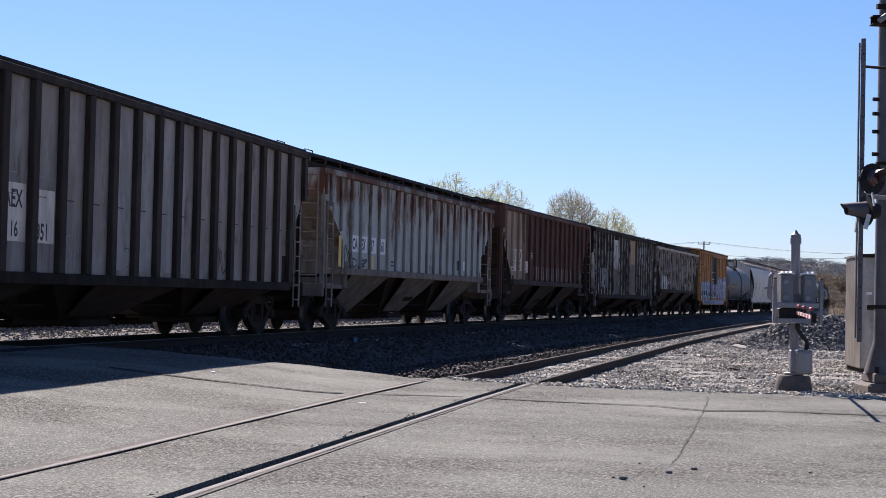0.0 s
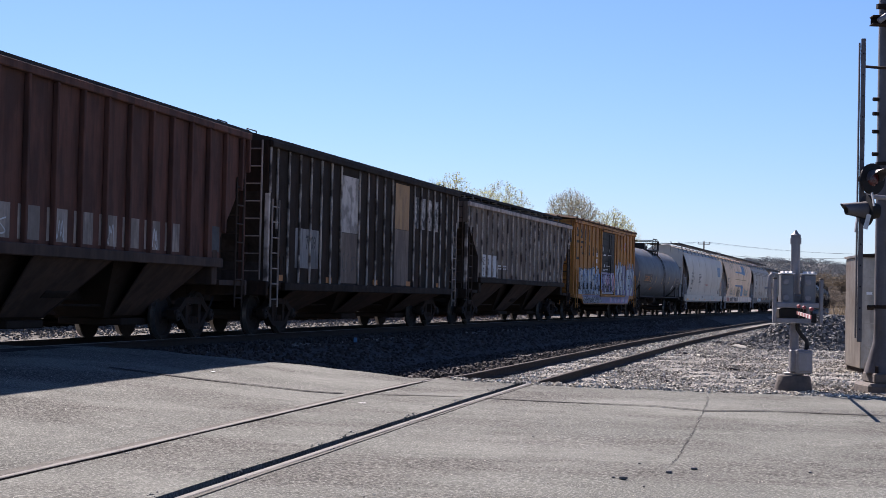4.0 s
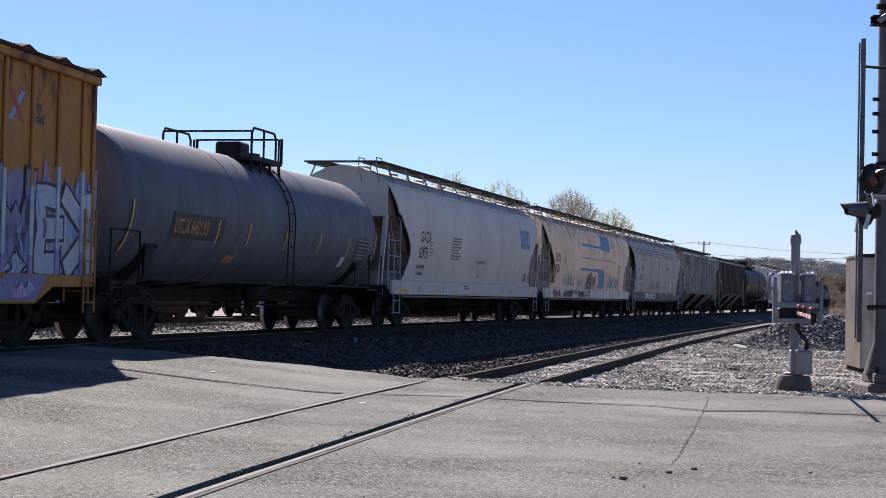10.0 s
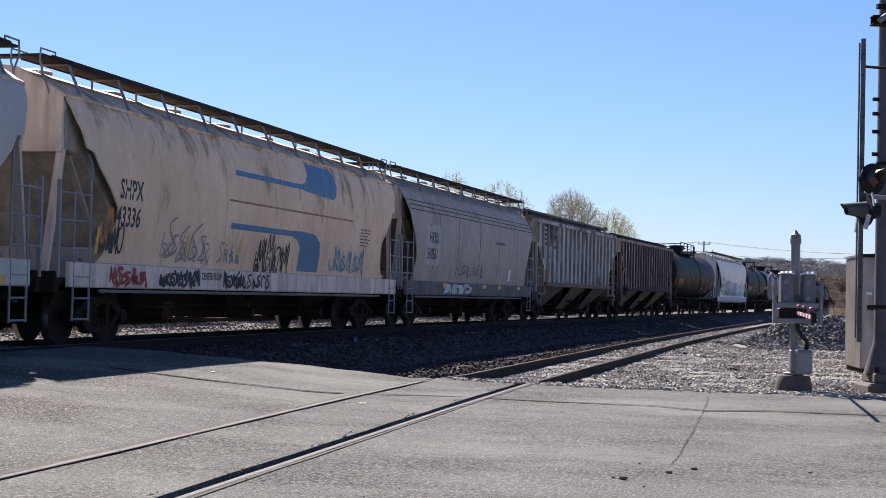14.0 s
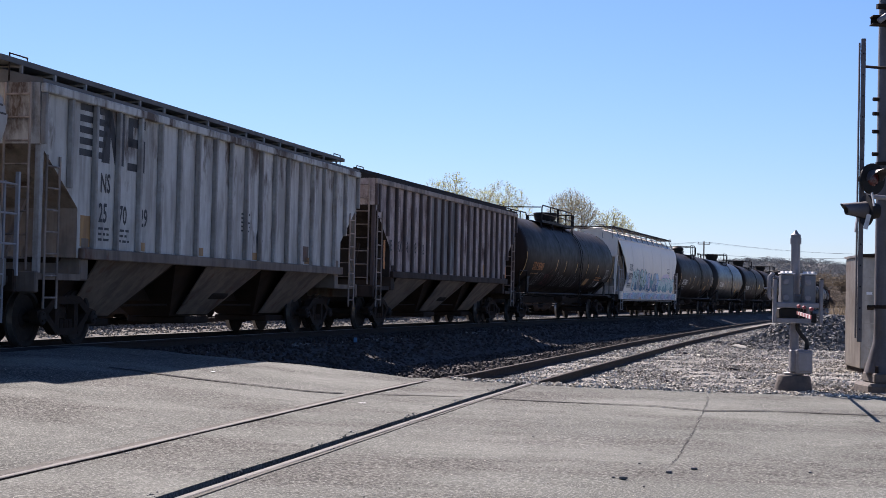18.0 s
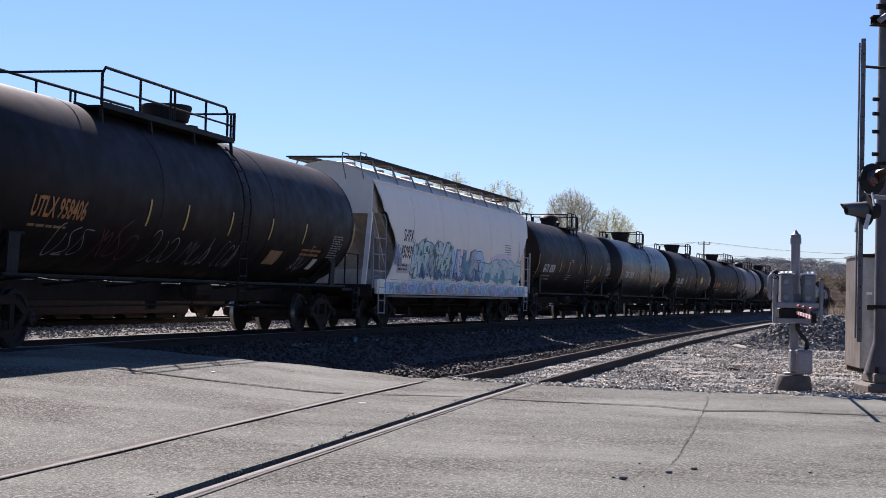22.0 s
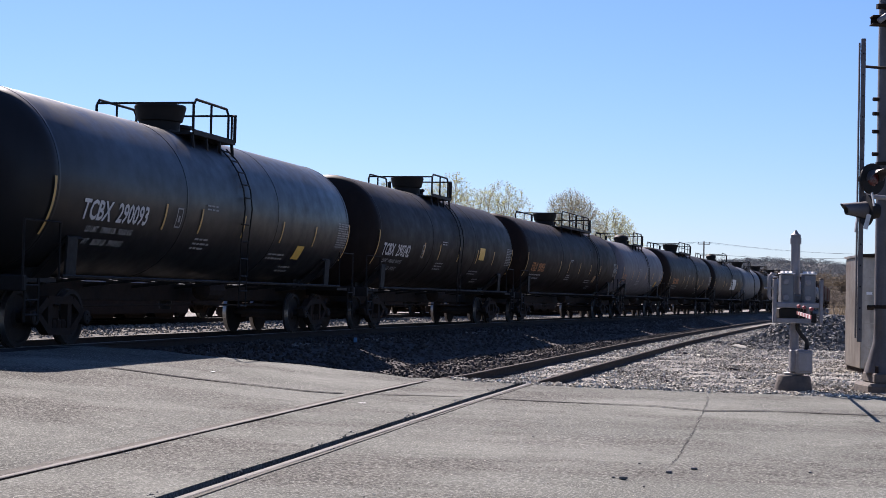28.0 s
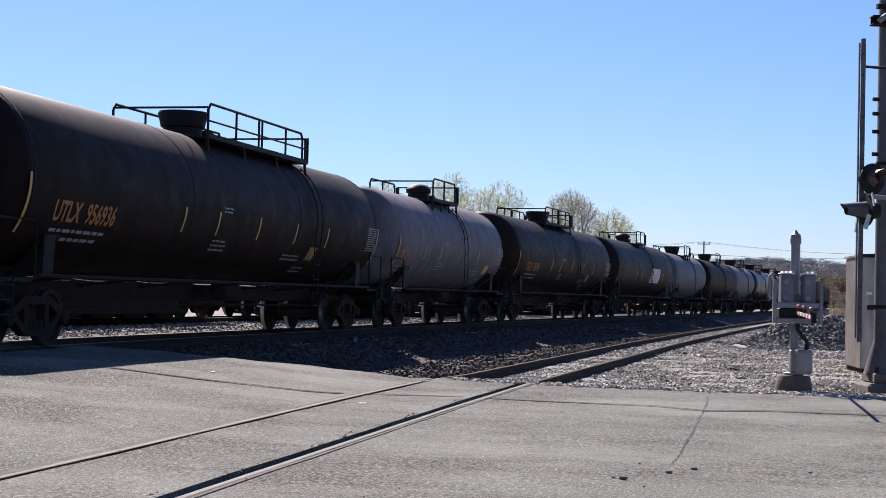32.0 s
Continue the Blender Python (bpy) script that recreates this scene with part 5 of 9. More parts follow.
# ---- paints of the cars ----
SOOT = (0.014, 0.013, 0.013)
P_GREY = surface("weathered_grey_paint", (0.3832, 0.3203, 0.2669), (0.2395, 0.1873, 0.148), rough=0.75, scale=0.8, streak=0.30, soot=(0.055, 0.045, 0.038), rust=(0.105, 0.060, 0.045), rust_amount=0.10, bump=0.1, spec=0.25)
P_GREYDARK = surface("sooty_dark_paint", (0.06696, 0.047, 0.0361), (0.0432, 0.031, 0.02375), rough=0.8, scale=0.9, streak=0.4, rust=(0.05, 0.028, 0.02), rust_amount=0.1, bump=0.1, spec=0.15)
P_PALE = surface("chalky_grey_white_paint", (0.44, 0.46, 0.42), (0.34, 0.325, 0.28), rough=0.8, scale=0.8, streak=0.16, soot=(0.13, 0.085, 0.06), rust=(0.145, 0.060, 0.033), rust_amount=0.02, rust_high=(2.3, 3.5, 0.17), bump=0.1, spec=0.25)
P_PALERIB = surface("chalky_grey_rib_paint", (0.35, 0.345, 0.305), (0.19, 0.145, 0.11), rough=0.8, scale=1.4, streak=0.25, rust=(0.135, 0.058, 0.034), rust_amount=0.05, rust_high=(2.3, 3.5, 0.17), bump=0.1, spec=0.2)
P_BROWN = surface("oxide_brown_paint", (0.1458, 0.064, 0.04465), (0.0918, 0.045, 0.0342), rough=0.8, scale=0.9, streak=0.45, soot=(0.025, 0.019, 0.017), bump=0.1, spec=0.15)
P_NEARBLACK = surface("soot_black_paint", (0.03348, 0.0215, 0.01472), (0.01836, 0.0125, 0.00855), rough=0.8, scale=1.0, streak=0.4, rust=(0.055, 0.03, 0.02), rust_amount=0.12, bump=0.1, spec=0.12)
P_TAUPE = surface("grimy_taupe_paint", (0.2203, 0.174, 0.1391), (0.1166, 0.0864, 0.0684), rough=0.8, scale=0.9, streak=0.40, soot=(0.038, 0.031, 0.028), rust=RUST, rust_amount=0.03, bump=0.1, spec=0.2)
P_YELLOW = surface("ochre_yellow_paint", (0.4536, 0.2058, 0.04948), (0.3266, 0.1386, 0.03431), rough=0.7, scale=1.2, streak=0.22, soot=(0.13, 0.065, 0.03), rust=(0.12, 0.05, 0.025), rust_amount=0.05, rust_high=(3.3, 4.4, 0.10), bump=0.08, spec=0.25)
P_ROOFGAL = surface("rusty_roof_sheet", (0.085, 0.055, 0.037), (0.040, 0.028, 0.021), rough=0.97, scale=1.2, bump=0.1, spec=0.03)
P_TANKGREY = surface("slate_grey_tank_paint", (0.125, 0.140, 0.158), (0.086, 0.094, 0.102), rough=0.6, scale=0.7, streak=0.22, soot=(0.05, 0.046, 0.045), rust=(0.16, 0.125, 0.09), rust_amount=-0.1, rust_high=(0.9, 1.5, 0.18), bump=0.05, spec=0.15)
P_TANKPALE = surface("light_grey_tank_paint", (0.166, 0.158, 0.168), (0.117, 0.108, 0.117), rough=0.6, scale=0.7, streak=0.3, bump=0.05, spec=0.15)
P_TANKBLACK = surface("satin_black_tank_paint", (0.01588, 0.01077, 0.009137), (0.02162, 0.01425, 0.01129), rough=0.55, scale=0.8, streak=0.15, bump=0.03, spec=0.08)
P_TANKRUSTY = surface("rust_dusted_black_tank_paint", (0.0139, 0.00916, 0.00731), (0.0217, 0.0124, 0.00912), rough=0.6, scale=0.8, streak=0.2, rust=(0.05, 0.024, 0.017), rust_amount=0.05, bump=0.03, spec=0.08)
P_TANKGLOSS = surface("satin_charcoal_tank_paint", (0.0195, 0.0182, 0.0180), (0.0150, 0.0140, 0.0138), rough=0.4, scale=0.8, streak=0.10, bump=0.02, spec=0.22)
P_TANKDARK = surface("dusty_charcoal_tank_paint", (0.0217, 0.0156, 0.0138), (0.0152, 0.011, 0.00912), rough=0.55, scale=0.8, streak=0.2, bump=0.03, spec=0.08)
P_WHITE = surface("clean_white_car_paint", (0.5648, 0.521, 0.4493), (0.4428, 0.403, 0.3429), rough=0.6, scale=0.35, streak=0.06, soot=(0.22, 0.21, 0.20), bump=0.03, spec=0.3)
P_WHITE2 = surface("bright_white_car_paint", (0.8359, 0.763, 0.6441), (0.7484, 0.681, 0.5871), rough=0.55, scale=0.5, streak=0.04, soot=(0.35, 0.34, 0.33), bump=0.03, spec=0.3)
# Grime on white, darkened further by shade of the recess put into it.
P_ENDSHADEGRIME = surface("grimy_white_end_paint", (0.3253, 0.2772, 0.2417), (0.162, 0.132, 0.1088), rough=0.8, scale=1.0, streak=0.45, soot=(0.04, 0.036, 0.033), bump=0.05, spec=0.2)
P_BEIGE = surface("stained_cream_paint", (0.9163, 0.6839, 0.4736), (0.6912, 0.451, 0.2547), rough=0.7, scale=0.6, streak=0.07, soot=(0.21, 0.145, 0.09), rust=(0.34, 0.23, 0.13), rust_amount=0.03, rust_high=(2.6, 4.0, 0.09), bump=0.05, spec=0.25)
P_SILVER = surface("dull_silver_paint", (0.4536, 0.405, 0.342), (0.324, 0.28, 0.2327), rough=0.65, scale=0.7, streak=0.14, soot=(0.14, 0.115, 0.10), rust=(0.12, 0.09, 0.07), rust_amount=-0.02, bump=0.05, spec=0.25)
P_NSGREY = surface("pale_grey_sooty_paint", (0.58, 0.585, 0.55), (0.40, 0.375, 0.325), rough=0.75, scale=0.8, streak=0.34, soot=(0.10, 0.078, 0.064), rust=(0.10, 0.07, 0.052), rust_amount=0.0, rust_high=(2.9, 4.1, 0.14), bump=0.1, spec=0.25)
P_PURPLE = surface("faded_purplish_grey_paint", (0.5897, 0.5187, 0.4703), (0.2948, 0.222, 0.1989), rough=0.75, scale=2.2, blotch=1.0, streak=0.40, soot=(0.065, 0.050, 0.047), rust=(0.10, 0.062, 0.055), rust_amount=0.18, bump=0.1, spec=0.25)
P_RIBPALE = surface("chalky_rib_paint", (0.4234, 0.35, 0.2926), (0.1933, 0.152, 0.1263), rough=0.75, scale=1.5, streak=0.5, bump=0.1, spec=0.25)
P_ROOFDARK = surface("dark_roof_steel", (0.04104, 0.034, 0.0304), (0.02376, 0.02, 0.01805), rough=0.85, scale=1.5, bump=0.1, spec=0.15)

# Stains and rust, plus the shade of down-facing bays put into the colour.
P_BAYPALE = surface("stained_bay_paint", (0.2322, 0.19, 0.152), (0.135, 0.105, 0.0836), rough=0.8, scale=0.9, streak=0.35, soot=(0.04, 0.034, 0.03), rust=RUST, rust_amount=0.03, bump=0.1, spec=0.15)
P_TANFADE = surface("faded_tan_paint", (0.432, 0.25, 0.09975), (0.2592, 0.15, 0.07125), rough=0.75, scale=1.6, streak=0.35, soot=(0.07, 0.05, 0.035), bump=0.08)
P_TEALGREY = surface("faded_blue_grey_paint", (0.2603, 0.251, 0.2432), (0.1836, 0.172, 0.1625), rough=0.75, scale=1.2, streak=0.6, soot=(0.03, 0.028, 0.028), bump=0.08)
P_FLAKE = surface("flaking_white_paint", (0.6696, 0.6, 0.5415), (0.0216, 0.018, 0.0152), rough=0.8, scale=4.5, blotch=1.0, bump=0.15, worn=((0.02, 0.018, 0.016), 3.2, 1.0))
P_PATCHED = surface("rust_blotched_pale_paint", (0.432, 0.385, 0.342), (0.3132, 0.255, 0.2137), rough=0.8, scale=0.9, streak=0.25, soot=(0.075, 0.062, 0.055), rust=(0.115, 0.065, 0.055), rust_amount=0.07, bump=0.1, spec=0.2)
P_CREAMSILL = surface("soiled_white_sill_paint", (0.8899, 0.739, 0.6023), (0.6437, 0.502, 0.3829), rough=0.65, scale=1.5, streak=0.35, bump=0.05)
P_SLOPEGREY = surface("stained_grey_slope_paint", (0.3726, 0.3277, 0.2731), (0.1863, 0.1323, 0.09286), rough=0.8, scale=0.9, streak=0.35, soot=(0.05, 0.038, 0.03), rust=(0.075, 0.04, 0.026), rust_amount=0.12, bump=0.1, spec=0.2)
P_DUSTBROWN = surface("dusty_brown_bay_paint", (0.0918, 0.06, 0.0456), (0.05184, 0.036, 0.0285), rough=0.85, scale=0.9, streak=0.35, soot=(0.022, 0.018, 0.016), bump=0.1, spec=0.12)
# Ribs coloured dark to give the shadow line beside each of them.
P_RIBMUTE = surface("dark_purplish_rib_paint", (0.1334, 0.1014, 0.09139), (0.07722, 0.0572, 0.05187), rough=0.75, scale=1.5, streak=0.35, soot=(0.035, 0.03, 0.028), bump=0.1, spec=0.25)
P_FLAKEPALE = surface("flaking_pale_paint", (0.6048, 0.55, 0.494), (0.3888, 0.34, 0.2945), rough=0.8, scale=2.5, blotch=0.8, streak=0.25, soot=(0.10, 0.08, 0.07), worn=((0.025, 0.021, 0.018), 2.6, 0.55), bump=0.15)
P_ENDPALE = surface("stained_pale_end_paint", (0.54, 0.49, 0.43), (0.34, 0.295, 0.245), rough=0.8, scale=1.0, streak=0.3, soot=(0.10, 0.08, 0.065), bump=0.05, spec=0.2)
P_SILLGRIME = surface("grimy_silver_sill_paint", (0.20, 0.188, 0.165), (0.115, 0.10, 0.086), rough=0.75, scale=1.5, streak=0.3, bump=0.05, spec=0.2)
P_ROOFGREY = surface("grey_roof_steel", (0.16, 0.158, 0.15), (0.09, 0.085, 0.08), rough=0.85, scale=1.5, bump=0.1, spec=0.15)
P_NSRIB = surface("sooty_pale_rib_paint", (0.46, 0.455, 0.42), (0.17, 0.138, 0.115), rough=0.75, scale=1.3, streak=0.35, soot=(0.07, 0.055, 0.045), bump=0.1, spec=0.25)
P_DUSTRED = surface("dull_red_spray_paint", (0.16, 0.035, 0.045), (0.10, 0.025, 0.03), rough=0.7, scale=4, bump=0.0)
P_RIBFLAKE = surface("flaking_rib_paint", (0.648, 0.56, 0.475), (0.2808, 0.215, 0.1757), rough=0.75, scale=1.6, streak=0.3, soot=(0.05, 0.04, 0.035), worn=((0.05, 0.038, 0.032), 2.2, 0.9), bump=0.1, spec=0.2)
M_GALVDULL = surface("dull_grey_steel_trim", (0.30, 0.30, 0.31), (0.2, 0.2, 0.2), rough=0.6, scale=4, bump=0.1, spec=0.3)
M_PALEGREEN = surface("pale_green_spray_paint", (0.52, 0.66, 0.62), (0.45, 0.60, 0.60), rough=0.6, scale=4, bump=0.0)
M_PALEPINK = surface("pale_pink_spray_paint", (0.66, 0.55, 0.64), (0.68, 0.62, 0.68), rough=0.6, scale=4, bump=0.0)
M_SKY = surface("light_blue_spray_paint", (0.38, 0.56, 0.72), (0.46, 0.60, 0.72), rough=0.6, scale=4, bump=0.0)
M_RIBTAG = surface("grey_spray_paint", (0.30, 0.30, 0.29), (0.24, 0.24, 0.23), rough=0.7, scale=4, bump=0.0)
M_DOTGREEN = surface("deep_green_spray_paint", (0.06, 0.17, 0.10), (0.09, 0.22, 0.14), rough=0.6, scale=4, bump=0.0)
M_SPRAYLV = surface("pale_violet_spray_paint", (0.2246, 0.2184, 0.312), (0.1622, 0.156, 0.2621), rough=0.7, scale=2.5, bump=0.0)
# Ridge colour holds the shadow line, darker than the silver side.
P_RIDGE = surface("dirty_ridge_paint", (0.1188, 0.1, 0.0931), (0.0648, 0.054, 0.0494), rough=0.8, scale=1.2, streak=0.3, bump=0.05, spec=0.2)
P_TANBRIGHT = surface("sun_bleached_tan_paint", (0.432, 0.3, 0.19), (0.2592, 0.165, 0.1092), rough=0.75, scale=1.2, streak=0.35, soot=(0.06, 0.04, 0.03), bump=0.08)
P_RIBLIGHT = surface("bleached_rib_paint", (0.567, 0.4625, 0.3931), (0.27, 0.2063, 0.1745), rough=0.75, scale=1.5, streak=0.4, soot=(0.07, 0.055, 0.05), bump=0.1, spec=0.25)
M_SPRAYLB = surface("ice_blue_spray_paint", (0.3073, 0.358, 0.422), (0.3838, 0.422, 0.4602), rough=0.6, scale=4, bump=0.0)

def end_mark(car, lines, half, z, h, material, y0=0.0, plate=None):
    """Marks on the end wall that faces the viewer first, on a plate where there is one."""
    if plate:
        part("end_plate", Geo().box(-half - 0.085, y0 - 0.08 - 0.5 * h * max(len(w_) for w_ in lines), z - 0.05 - h * 1.75 * (len(lines) - 1), -half - 0.005, y0 + 0.06, z + h + 0.05), plate, car)
    for k, words in enumerate(lines):
        vs, fs_ = glyphs(words)
        sc = h / 0.69
        part("end_lettering", Geo().add([(-half - 0.09, y0 - v.x * sc * 0.72, z - k * h * 1.75 + v.y * sc) for v in vs], fs_), material, car)


TRAIN = []


def run(made, s0, s1):
    """Puts a finished car into the train between two distances along the track at the start."""
    car = made[0]
    TRAIN.append((car, (s0 + s1) / 2, made[2]))
    return made


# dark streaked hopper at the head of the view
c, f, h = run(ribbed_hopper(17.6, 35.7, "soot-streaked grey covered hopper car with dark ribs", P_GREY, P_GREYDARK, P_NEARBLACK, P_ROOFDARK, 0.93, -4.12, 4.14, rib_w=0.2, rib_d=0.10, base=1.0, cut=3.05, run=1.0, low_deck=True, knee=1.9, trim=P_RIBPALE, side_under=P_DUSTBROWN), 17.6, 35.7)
patch(c, rect(-4.95, 1.6, -4.24, 2.45), P_CREAMSILL, f, "number_panel")
patch(c, rect(-3.98, 1.6, -3.32, 2.40), P_CREAMSILL, f, "number_panel")
lettering(c, "AEX", -4.9, 2.1, 0.25, M_LETTER_K, f, 0.8, 0.006)
lettering(c, "16", -4.72, 1.67, 0.22, M_LETTER_K, f, 0.8, 0.006)
lettering(c, "851", -3.92, 1.65, 0.24, M_LETTER_K, f, 0.8, 0.006)
patch(c, rect(-1.15, 1.25, 1.9, 4.0), P_PATCHED, f, "pale_panel", 0.002)
for k in range(5):
    scrawl(c, -3.0 + 2.2 * k, 1.3, 0.7, 0.55, M_RIBTAG if k % 2 == 0 else M_LETTER_K, f, 30 + k, 0.022, loops=2)
for k in range(17):
    patch(c, rect(-8 + 0.93 * k, 2.58 + 0.02 * math.sin(k * 2.3), -7.35 + 0.93 * k + 0.1 * math.sin(k), 2.598 + 0.02 * math.sin(k * 2.3)), M_RIBTAG, f, "pale_rub_line")
    patch(c, rect(-7.95 + 0.93 * k, 2.28, -7.3 + 0.93 * k, 2.30), M_LETTER_K, f, "sheet_seam")

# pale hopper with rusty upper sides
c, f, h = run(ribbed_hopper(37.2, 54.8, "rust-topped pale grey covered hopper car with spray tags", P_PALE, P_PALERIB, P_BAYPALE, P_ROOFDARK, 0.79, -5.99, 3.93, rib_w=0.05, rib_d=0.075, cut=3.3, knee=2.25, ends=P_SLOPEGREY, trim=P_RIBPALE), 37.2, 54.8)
for t_, x in (("CA", -6.55), ("EX", -5.82), ("47", -5.04), ("061", -4.24)):
    patch(c, rect(x - 0.05, 2.0, x + 0.5, 2.42), M_WHITE, f, "number_panel")
    lettering(c, t_, x, 2.07, 0.27, M_LETTER_K, f, 0.72, 0.006)
end_mark(c, ["CAEX", "47061"], h, 3.58, 0.24, M_LETTER_K, 0.55, M_WHITE)
patch(c, rect(-7.62, 1.6, -7.4, 2.36), M_LETTER_Y, f, "yellow_strip")
patch(c, rect(-4.9, 1.6, -4.72, 1.95), M_LETTER_Y, f, "yellow_strip")
scrawl(c, -7.25, 1.65, 0.8, 0.8, M_LETTER_K, f, 3, 0.07, loops=1)
scrawl(c, -6.9, 1.62, 1.6, 0.3, M_LETTER_K, f, 4, 0.05, loops=2)
patch(c, rect(4.0, 1.75, 4.35, 2.05), M_LETTER_K, f, "data_plate")
patch(c, rect(4.8, 1.75, 5.1, 2.05), M_WHITE, f, "data_plate")
small_print(c, -3.2, 1.8, 0.5, 2, M_LETTER_K, f, seed=2)


# brown hopper
c, f, h = run(ribbed_hopper(56.2, 72.1, "oxide brown covered hopper car with white letter panels", P_BROWN, P_BROWN, P_DUSTBROWN, P_ROOFDARK, 0.93, -5.57, 4.2, rib_w=0.075, cut=3.4, knee=2.0, low_deck=True, rib_alt=(-7.5, -4.2, P_TANBRIGHT)), 56.2, 72.1)
patch(c, [(-7.75, 4.05), (-4.9, 4.05), (-4.55, 1.62), (-6.4, 1.62), (-6.4, 1.7), (-7.75, 3.0)], P_TANBRIGHT, f, "faded_panel", 0.002)
for t_, x, z in (("FU", -6.3, 2.33), ("RX", -5.42, 2.34), ("83", -6.32, 1.94), ("00", -5.42, 1.95), ("15", -4.42, 1.92)):
    patch(c, rect(x - 0.04, z - 0.04, x + 0.62, z + 0.38), P_CREAMSILL, f, "number_panel", 0.003)
    lettering(c, t_, x, z, 0.32, M_LETTER_K, f, 0.85, 0.006)
for k in range(8):
    patch(c, rect(-2.9 + 0.93 * k, 1.64, -2.2 + 0.93 * k, 2.15), P_RIBPALE, f, "pale_lower_panel", 0.002)
for k in range(4):
    scrawl(c, -2.8 + 1.86 * k, 1.68, 0.5, 0.35, M_LETTER_W, f, 60 + k, 0.025, loops=2)
small_print(c, -3.35, 2.6, 0.3, 3, M_LETTER_W, f, seed=5)
patch(c, rect(6.0, 1.7, 6.4, 2.2), M_LETTER_K, f, "data_plate")
end_mark(c, ["FURX", "830015"], h, 3.72, 0.26, M_LETTER_W, 0.35)

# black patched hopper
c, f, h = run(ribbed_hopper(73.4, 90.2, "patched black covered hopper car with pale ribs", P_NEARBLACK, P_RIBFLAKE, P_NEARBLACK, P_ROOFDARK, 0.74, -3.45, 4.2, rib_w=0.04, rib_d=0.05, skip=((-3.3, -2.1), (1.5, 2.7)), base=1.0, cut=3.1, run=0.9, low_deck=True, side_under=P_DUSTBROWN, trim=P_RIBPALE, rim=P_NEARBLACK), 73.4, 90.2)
patch(c, rect(-3.40, 2.45, -2.0, 3.85), P_FLAKEPALE, f, "pale_panel", 0.002)
patch(c, rect(-3.40, 1.2, -2.0, 2.44), P_TAUPE, f, "pale_panel", 0.002)
patch(c, rect(1.36, 2.75, 2.75, 4.0), P_TANFADE, f, "tan_panel", 0.002)
patch(c, rect(1.36, 1.2, 2.75, 2.74), P_TAUPE, f, "pale_panel", 0.002)
for k in range(4):
    patch(c, rect(3.2 + 0.74 * k, 2.85, 3.75 + 0.74 * k, 3.75), P_FLAKE, f, "flaking_panel", 0.002)
for x in (-4.4, -0.6, 2.6, 5.9, -7.6):
    patch(c, rect(x, 1.19, x + 0.42, 1.32), M_LETTER_O, f, "orange_reflector")
patch(c, rect(-6.6, 1.5, -5.0, 2.4), P_TEALGREY, f, "pale_panel", 0.002)
lettering(c, "7009", -5.9, 1.95, 0.3, M_LETTER_K, f, 0.8, 0.006)
scrawl(c, -3.2, 1.5, 1.0, 0.6, M_LETTER_K, f, 71, 0.025, loops=3)
end_mark(c, ["AEX", "7009"], h, 3.72, 0.2, M_LETTER_K, 0.3, P_CREAMSILL)

# taupe hopper
c, f, h = run(ribbed_hopper(91.4, 108.4, "grimy taupe covered hopper car with pale ribs", P_TAUPE, P_RIBFLAKE, P_NEARBLACK, P_ROOFDARK, 0.73, -5.9, 4.02, rib_w=0.05, rib_d=0.06, rim=P_RIBLIGHT, cut=3.35, knee=2.3, side_under=P_DUSTBROWN), 91.4, 108.4)
for x, a, b_ in ((-6.58, "AE", "10"), (-5.82, "X", "01"), (-5.08, "", "0")):
    patch(c, rect(x, 1.62, x + 0.62, 2.36), M_LETTER_W, f, "number_panel")
    if a:
        lettering(c, a, x + 0.08, 2.02, 0.26, M_LETTER_K, f, 0.85, 0.006)
    lettering(c, b_, x + 0.08, 1.66, 0.26, M_LETTER_K, f, 0.85, 0.006)
end_mark(c, ["AEX", "10010"], h, 3.58, 0.24, M_LETTER_K, 0.4, P_CREAMSILL)
patch(c, [rect(-1.6, 2.45, -1.2, 2.75), rect(0.4, 2.5, 0.65, 2.65), rect(-2.3, 2.5, -2.1, 2.8)], P_RIBPALE, f, "paint_dab", 0.003)
patch(c, rect(4.4, 1.66, 4.7, 2.0), M_LETTER_K, f, "data_plate")
patch(c, rect(5.1, 1.66, 5.4, 2.0), M_LETTER_K, f, "data_plate")
small_print(c, -4.2, 2.0, 1.4, 2, M_LETTER_W, f, seed=6)

# boxcar
c, f, h = run(box_car(109.1, 124.5, "ochre yellow boxcar with black door and sprayed letters", P_YELLOW, M_BLACK, P_ROOFGAL), 109.1, 124.5)
for x, z, w_, h_ in ((-6.95, 3.66, 0.40, 0.40), (-6.1, 3.62, 0.42, 0.38), (-5.12, 3.55, 0.15, 0.5), (-4.2, 3.5, 0.14, 0.56), (-4.36, 2.9, 0.40, 0.52), (-3.46, 2.92, 0.42, 0.38), (-2.55, 2.93, 0.40, 0.36)):
    patch(c, [rect(x, z, x + 0.14, z + h_), rect(x + 0.14, z, x + w_, z + 0.11), rect(x + w_ - 0.13, z + 0.11, x + w_, z + h_ * 0.8), rect(x + 0.14, z + h_ * 0.72, x + w_ - 0.13, z + h_ * 0.72 + 0.11)] if w_ > 0.2 else rect(x, z, x + w_, z + h_), M_BLACK, f, "trade_mark_shape")
patch(c, [rect(-7.0, 2.66, -6.89, 3.5), rect(-6.89, 3.39, -5.0, 3.5), rect(-5.11, 2.9, -5.0, 3.39), rect(-5.8, 2.9, -5.11, 3.0), rect(-5.8, 3.0, -5.69, 3.28), rect(-6.3, 3.17, -5.8, 3.28), rect(-6.3, 2.66, -6.19, 3.17), rect(-6.89, 2.66, -6.3, 2.77)], M_BLACK, f, "trade_mark_shape")
lettering(c, "RBOX", -6.25, 1.98, 0.3, M_LETTER_K, f, 0.75, 0.006)
lettering(c, "32479", -6.25, 1.66, 0.24, M_SPRAYW, f, 0.85, 0.012)
